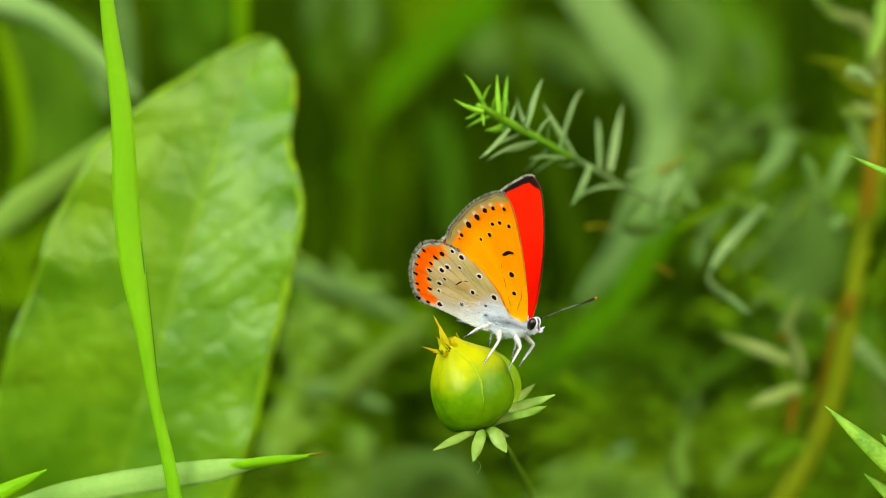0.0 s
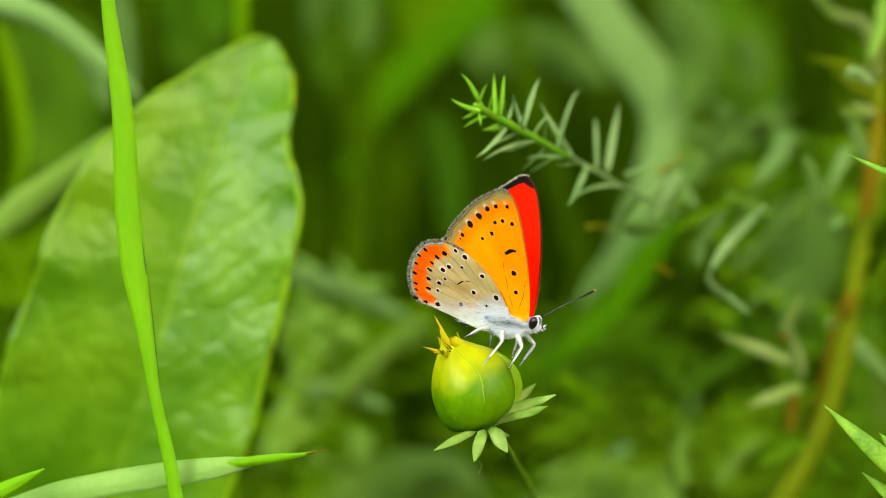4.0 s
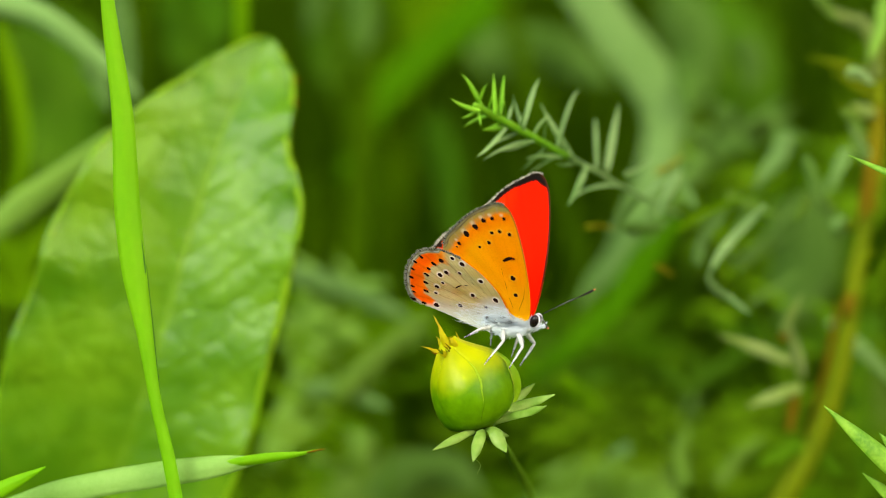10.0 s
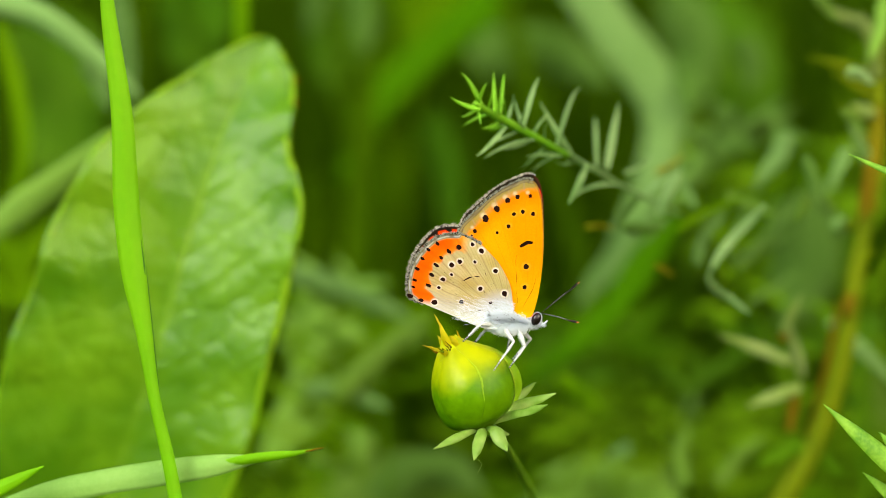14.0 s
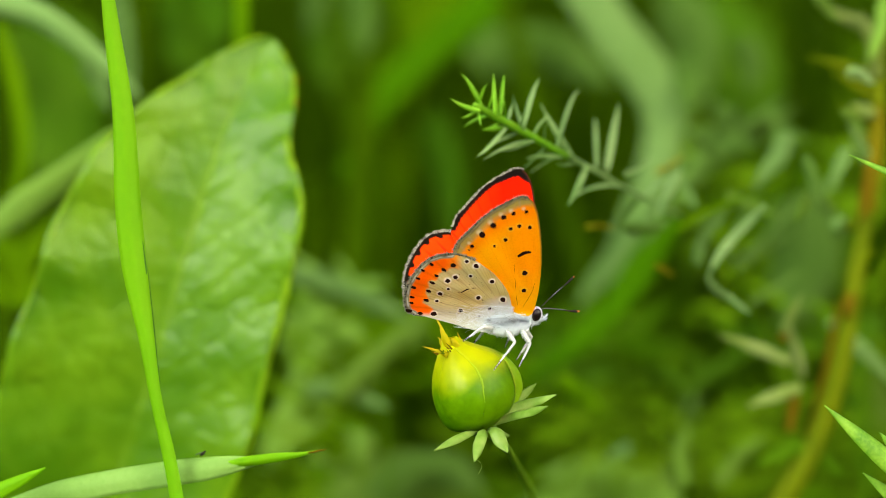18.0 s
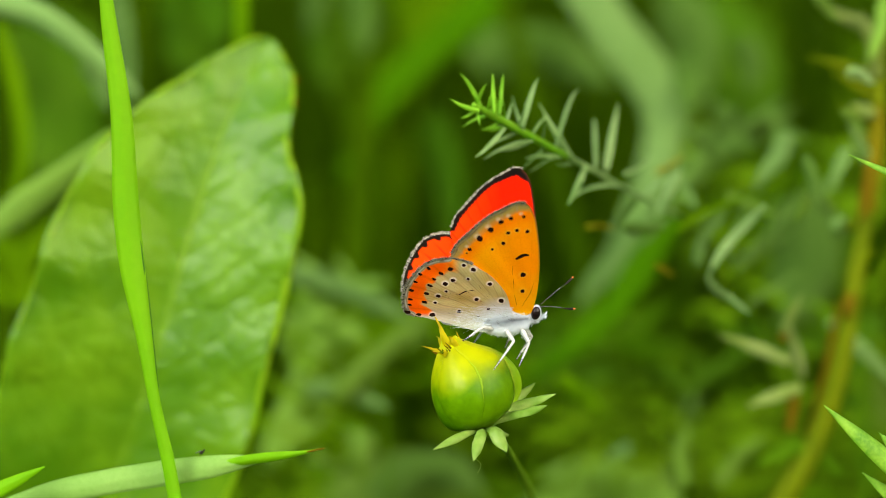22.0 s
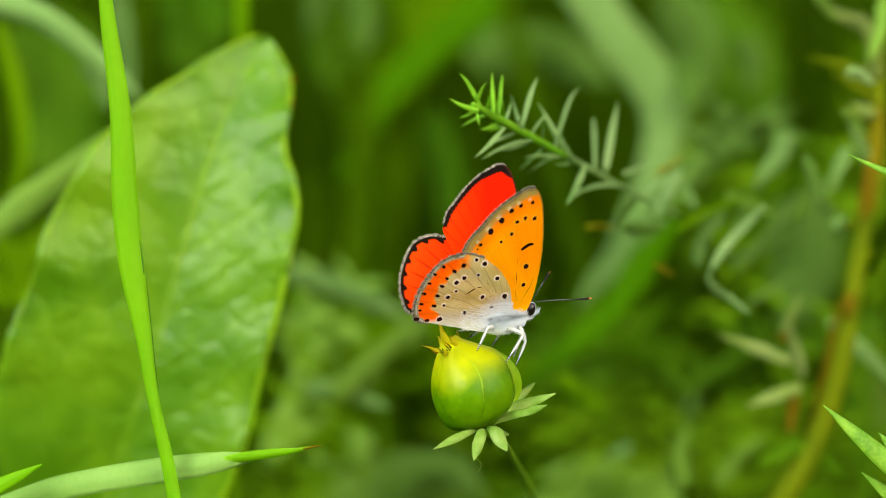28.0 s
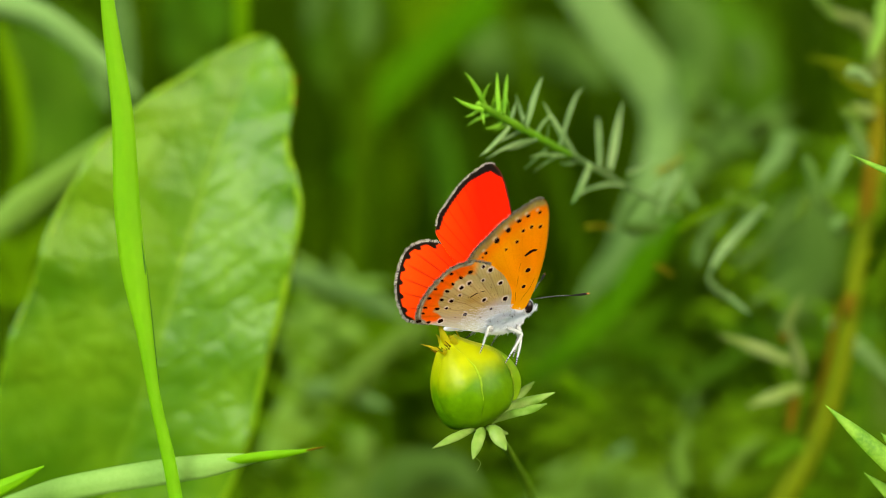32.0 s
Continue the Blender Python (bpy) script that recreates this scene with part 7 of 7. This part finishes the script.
    walk(arched_blade, [
        (0.0, drift(0.32, -0.43)), (0.5, drift(0.24, -0.35)), (1.0, drift(0.24, -0.43)), (1.5, drift(0.3, -0.62)), (2.0, drift(0.3, -0.67)),
        (2.5, drift(0.16, -0.54)), (3.0, drift(0, -0.32)), (3.5, drift(0.03, -0.22)), (5.5, drift(0.22, -0.19)), (6.0, drift(0.33, -0.13)),
        (6.5, drift(0.3, -0.1)), (7.0, drift(0.24, -0.08)), (7.5, drift(0.11, -0)), (8.0, drift(0, 0.03)), (8.5, drift(0.03, -0.03)),
        (9.0, drift(0.06, -0.03)), (9.5, drift(0.11, -0)), (10.0, drift(0.16, -0.03)), (10.5, drift(0.14, -0.08)), (11.0, drift(0.16, -0.05)),
        (11.5, drift(0.22, 0.03)), (12.0, drift(0.11, 0.08)), (12.5, drift(0.03, 0.16)), (13.0, drift(0.08, 0.19)), (13.5, drift(0.05, 0.13)),
        (14.0, drift(0, 0.1)), (14.5, drift(0.03, 0.08)), (16.5, drift(0.08, -0)), (17.0, drift(0.14, -0.08)), (17.5, drift(0.22, -0.1)),
        (18.0, drift(0.3, -0.1)), (18.5, drift(0.3, -0.1)), (19.0, drift(0.24, -0.08)), (19.5, drift(0.19, -0.05)), (20.0, drift(0.16, -0.08)),
        (20.5, drift(0.22, -0.13)), (21.0, drift(0.3, -0.16)), (21.5, drift(0.27, -0.11)), (22.0, drift(0.16, 0.05)), (22.5, drift(0.06, 0.24)),
        (23.0, drift(-0.05, 0.35)), (23.5, drift(-0.08, 0.43)), (24.0, drift(-0.08, 0.48)), (24.5, drift(-0.19, 0.48)), (25.0, drift(-0.29, 0.48)),
        (25.5, drift(-0.37, 0.45)), (27.5, drift(-0.4, 0.43)), (28.0, drift(-0.29, 0.4)), (28.5, drift(-0.18, 0.37)), (29.0, drift(-0.16, 0.45)),
        (29.5, drift(-0.18, 0.64)), (30.0, drift(-0.18, 0.78)), (30.5, drift(-0.16, 0.75)), (31.0, drift(-0.16, 0.56)), (31.5, drift(-0.08, 0.32)),
        (32.0, drift(0.11, 0.22)),
    ])
    walk(short_blade, [
        (0.0, drift(0.1, -0.43)), (0.5, drift(0.03, -0.35)), (1.0, drift(0.03, -0.4)), (1.5, drift(0.1, -0.54)), (2.0, drift(0.16, -0.59)),
        (2.5, drift(0.05, -0.56)), (3.0, drift(-0.11, -0.45)), (3.5, drift(-0.11, -0.32)), (5.5, drift(-0, -0.24)), (6.0, drift(0.08, -0.18)),
        (6.5, drift(0.1, -0.13)), (7.0, drift(0.1, -0.08)), (7.5, drift(0.05, -0)), (8.0, drift(-0.03, 0.03)), (8.5, drift(-0.03, -0.03)),
        (9.0, drift(0.03, -0.03)), (9.5, drift(0.02, -0.03)), (10.0, drift(-0.03, -0.08)), (10.5, drift(-0.03, -0.1)), (11.0, drift(0.03, -0.05)),
        (11.5, drift(0.02, 0.03)), (12.0, drift(-0.11, 0.08)), (12.5, drift(-0.24, 0.13)), (13.0, drift(-0.22, 0.11)), (13.5, drift(-0.19, 0.03)),
        (14.0, drift(-0.27, -0)), (14.5, drift(-0.3, -0)), (16.5, drift(-0.19, -0.03)), (17.0, drift(-0.05, -0.08)), (17.5, drift(0, -0.13)),
        (18.0, drift(0, -0.18)), (18.5, drift(0.03, -0.18)), (19.0, drift(0.02, -0.13)), (19.5, drift(-0.03, -0.1)), (20.0, drift(-0.03, -0.1)),
        (20.5, drift(0, -0.1)), (21.0, drift(0, -0.1)), (21.5, drift(-0.03, -0.1)), (22.0, drift(-0.11, -0.05)), (22.5, drift(-0.22, 0.08)),
        (23.0, drift(-0.32, 0.22)), (23.5, drift(-0.41, 0.27)), (24.0, drift(-0.43, 0.27)), (24.5, drift(-0.49, 0.3)), (25.0, drift(-0.56, 0.3)),
        (25.5, drift(-0.56, 0.24)), (27.5, drift(-0.54, 0.22)), (28.0, drift(-0.51, 0.22)), (28.5, drift(-0.46, 0.22)), (29.0, drift(-0.46, 0.3)),
        (29.5, drift(-0.54, 0.46)), (30.0, drift(-0.56, 0.54)), (30.5, drift(-0.51, 0.48)), (31.0, drift(-0.46, 0.32)), (31.5, drift(-0.35, 0.13)),
        (32.0, drift(-0.22, -0)),
    ])
    walk(broad_leaf, [
        (0.0, drift(0, -0)), (0.5, drift(-0.03, -0)), (1.0, drift(-0.09, -0)), (1.5, drift(-0.12, -0)), (2.0, drift(-0.15, -0)), (2.5, drift(-0.32, 0.03)),
        (3.0, drift(-0.47, 0.09)), (3.5, drift(-0.29, 0.09)), (5.5, drift(-0.06, 0.03)), (6.0, drift(0, -0)), (6.5, drift(0, -0)), (7.0, drift(0, -0)),
        (7.5, drift(0, -0)), (8.0, drift(0, -0)), (8.5, drift(0, -0)), (9.0, drift(-0.03, -0)), (9.5, drift(-0.09, -0)), (10.0, drift(-0.12, -0)),
        (10.5, drift(-0.12, -0)), (11.0, drift(-0.06, 0.03)), (11.5, drift(0.06, 0.06)), (12.0, drift(0.06, 0.03)), (12.5, drift(0, -0)),
        (13.0, drift(0, -0)), (13.5, drift(-0.06, -0)), (14.0, drift(-0.12, -0)), (14.5, drift(-0.12, -0)), (16.5, drift(-0.09, -0)),
        (17.0, drift(-0.03, -0)), (17.5, drift(0, -0)), (18.0, drift(0, -0)), (18.5, drift(-0.03, -0)), (19.0, drift(-0.12, 0.06)),
        (19.5, drift(-0.2, 0.18)), (20.0, drift(-0.23, 0.24)), (20.5, drift(-0.23, 0.24)), (21.0, drift(-0.17, 0.18)), (21.5, drift(-0.12, 0.06)),
        (22.0, drift(-0.15, -0)), (22.5, drift(-0.09, -0)), (23.0, drift(0.06, -0)), (23.5, drift(0.09, -0)), (24.0, drift(0, -0)),
        (24.5, drift(-0.09, -0)), (25.0, drift(-0.12, -0)), (25.5, drift(-0.18, -0)), (27.5, drift(-0.39, 0.06)), (28.0, drift(-0.56, 0.15)),
        (28.5, drift(-0.44, 0.12)), (29.0, drift(-0.21, 0.03)), (29.5, drift(-0.12, -0)), (30.0, drift(-0.12, -0)), (30.5, drift(-0.12, -0)),
        (31.0, drift(-0.18, -0)), (31.5, drift(-0.27, 0.03)), (32.0, drift(-0.23, 0.12)),
    ])
    walk(leafy_sprig, [
        (0.0, drift(0, 0.06)), (0.5, drift(-0.09, -0.02)), (1.0, drift(-0.19, -0.09)), (1.5, drift(-0.36, 0.01)), (2.0, drift(-0.64, 0.09)),
        (2.5, drift(-0.84, 0.06)), (3.0, drift(-0.81, 0.09)), (3.5, drift(-0.54, 0.12)), (5.5, drift(-0.23, 0.13)), (6.0, drift(-0.09, 0.16)),
        (6.5, drift(-0.11, 0.2)), (7.0, drift(-0.16, 0.19)), (7.5, drift(-0.1, 0.09)), (8.0, drift(-0.07, 0.03)), (8.5, drift(-0.07, 0.03)),
        (9.0, drift(-0.07, 0.04)), (9.5, drift(-0.19, 0.09)), (10.0, drift(-0.42, 0.14)), (10.5, drift(-0.55, 0.19)), (11.0, drift(-0.46, 0.23)),
        (11.5, drift(-0.42, 0.27)), (12.0, drift(-0.46, 0.27)), (12.5, drift(-0.43, 0.29)), (13.0, drift(-0.46, 0.32)), (13.5, drift(-0.5, 0.3)),
        (14.0, drift(-0.43, 0.3)), (14.5, drift(-0.3, 0.24)), (16.5, drift(-0.14, 0.07)), (17.0, drift(-0.12, -0)), (17.5, drift(-0.28, 0.09)),
        (18.0, drift(-0.43, 0.14)), (18.5, drift(-0.5, 0.11)), (19.0, drift(-0.49, 0.09)), (19.5, drift(-0.43, 0.06)), (20.0, drift(-0.45, -0)),
        (20.5, drift(-0.55, -0.03)), (21.0, drift(-0.61, -0.03)), (21.5, drift(-0.58, 0.01)), (22.0, drift(-0.55, 0.14)), (22.5, drift(-0.52, 0.27)),
        (23.0, drift(-0.39, 0.27)), (23.5, drift(-0.27, 0.23)), (24.0, drift(-0.3, 0.23)), (24.5, drift(-0.36, 0.19)), (25.0, drift(-0.36, 0.13)),
        (25.5, drift(-0.42, 0.11)), (27.5, drift(-0.56, 0.14)), (28.0, drift(-0.64, 0.19)), (28.5, drift(-0.61, 0.25)), (29.0, drift(-0.58, 0.36)),
        (29.5, drift(-0.59, 0.42)), (30.0, drift(-0.55, 0.38)), (30.5, drift(-0.52, 0.36)), (31.0, drift(-0.58, 0.32)), (31.5, drift(-0.43, 0.23)),
        (32.0, drift(0, 0.29)),
    ])
    walk(narrow_leaf_weed, [
        (0.0, drift(0.1, -0)), (0.5, drift(0.04, -0)), (1.0, drift(-0, -0.04)), (1.5, drift(-0.05, -0.03)), (2.0, drift(-0.19, -0)),
        (2.5, drift(-0.27, 0.04)), (3.0, drift(-0.21, 0.09)), (3.5, drift(-0.09, 0.09)), (5.5, drift(-0, 0.08)), (6.0, drift(0.05, 0.08)),
        (6.5, drift(0.09, 0.09)), (7.0, drift(0.09, 0.09)), (7.5, drift(0.05, 0.05)), (8.0, drift(0.04, 0.01)), (8.5, drift(0.05, -0)),
        (9.0, drift(0.04, 0.01)), (9.5, drift(0.01, 0.03)), (10.0, drift(-0.03, 0.04)), (10.5, drift(-0.06, 0.09)), (11.0, drift(-0.04, 0.13)),
        (11.5, drift(-0.04, 0.12)), (12.0, drift(-0.06, 0.12)), (12.5, drift(-0.01, 0.17)), (13.0, drift(-0, 0.22)), (13.5, drift(-0.06, 0.21)),
        (14.0, drift(-0.03, 0.18)), (14.5, drift(0.04, 0.14)), (16.5, drift(0.06, 0.05)), (17.0, drift(0.08, 0.03)), (17.5, drift(0.05, 0.08)),
        (18.0, drift(0.01, 0.1)), (18.5, drift(-0.03, 0.09)), (19.0, drift(-0.06, 0.06)), (19.5, drift(-0.04, 0.04)), (20.0, drift(-0.05, -0.01)),
        (20.5, drift(-0.09, -0.04)), (21.0, drift(-0.1, 0.03)), (21.5, drift(-0.07, 0.09)), (22.0, drift(-0.04, 0.1)), (22.5, drift(-0.05, 0.12)),
        (23.0, drift(-0.07, 0.13)), (23.5, drift(-0.03, 0.12)), (24.0, drift(-0.03, 0.1)), (24.5, drift(-0.07, 0.12)), (25.0, drift(-0.07, 0.1)),
        (25.5, drift(-0.07, 0.09)), (27.5, drift(-0.11, 0.13)), (28.0, drift(-0.14, 0.13)), (28.5, drift(-0.11, 0.14)), (29.0, drift(-0.07, 0.23)),
        (29.5, drift(-0.07, 0.27)), (30.0, drift(-0.1, 0.25)), (30.5, drift(-0.1, 0.21)), (31.0, drift(-0.06, 0.16)), (31.5, drift(0.03, 0.12)),
        (32.0, drift(0.16, 0.1)),
    ])
    walk(right_antenna, [(t, feeler(-1, az, el)) for t, az, el in RIGHT_FEELER])
    walk(left_antenna, [(t, feeler(1, az, el)) for t, az, el in LEFT_FEELER])
    walk_legs()
    walk(gnat, [(0, hover(-70, 90, -60)), (14.8, hover(-70, 90, -60)), (15.4, hover(-60, 60, 10)), (15.9, hover(-40, 15, -5)), (16.3, hover(-29.9, 4.5, -25.7)), (17.5, hover(-29.8, 4.5, -25.6)), (18, hover(-29.7, 4.5, -25.6)), (22.2, hover(-29.8, 4.5, -25.4)), (22.5, hover(-36, 10, -10)), (22.9, hover(-62, 60, 20)), (23.4, hover(-75, 95, -50)), (32, hover(-75, 95, -50))])


motions()
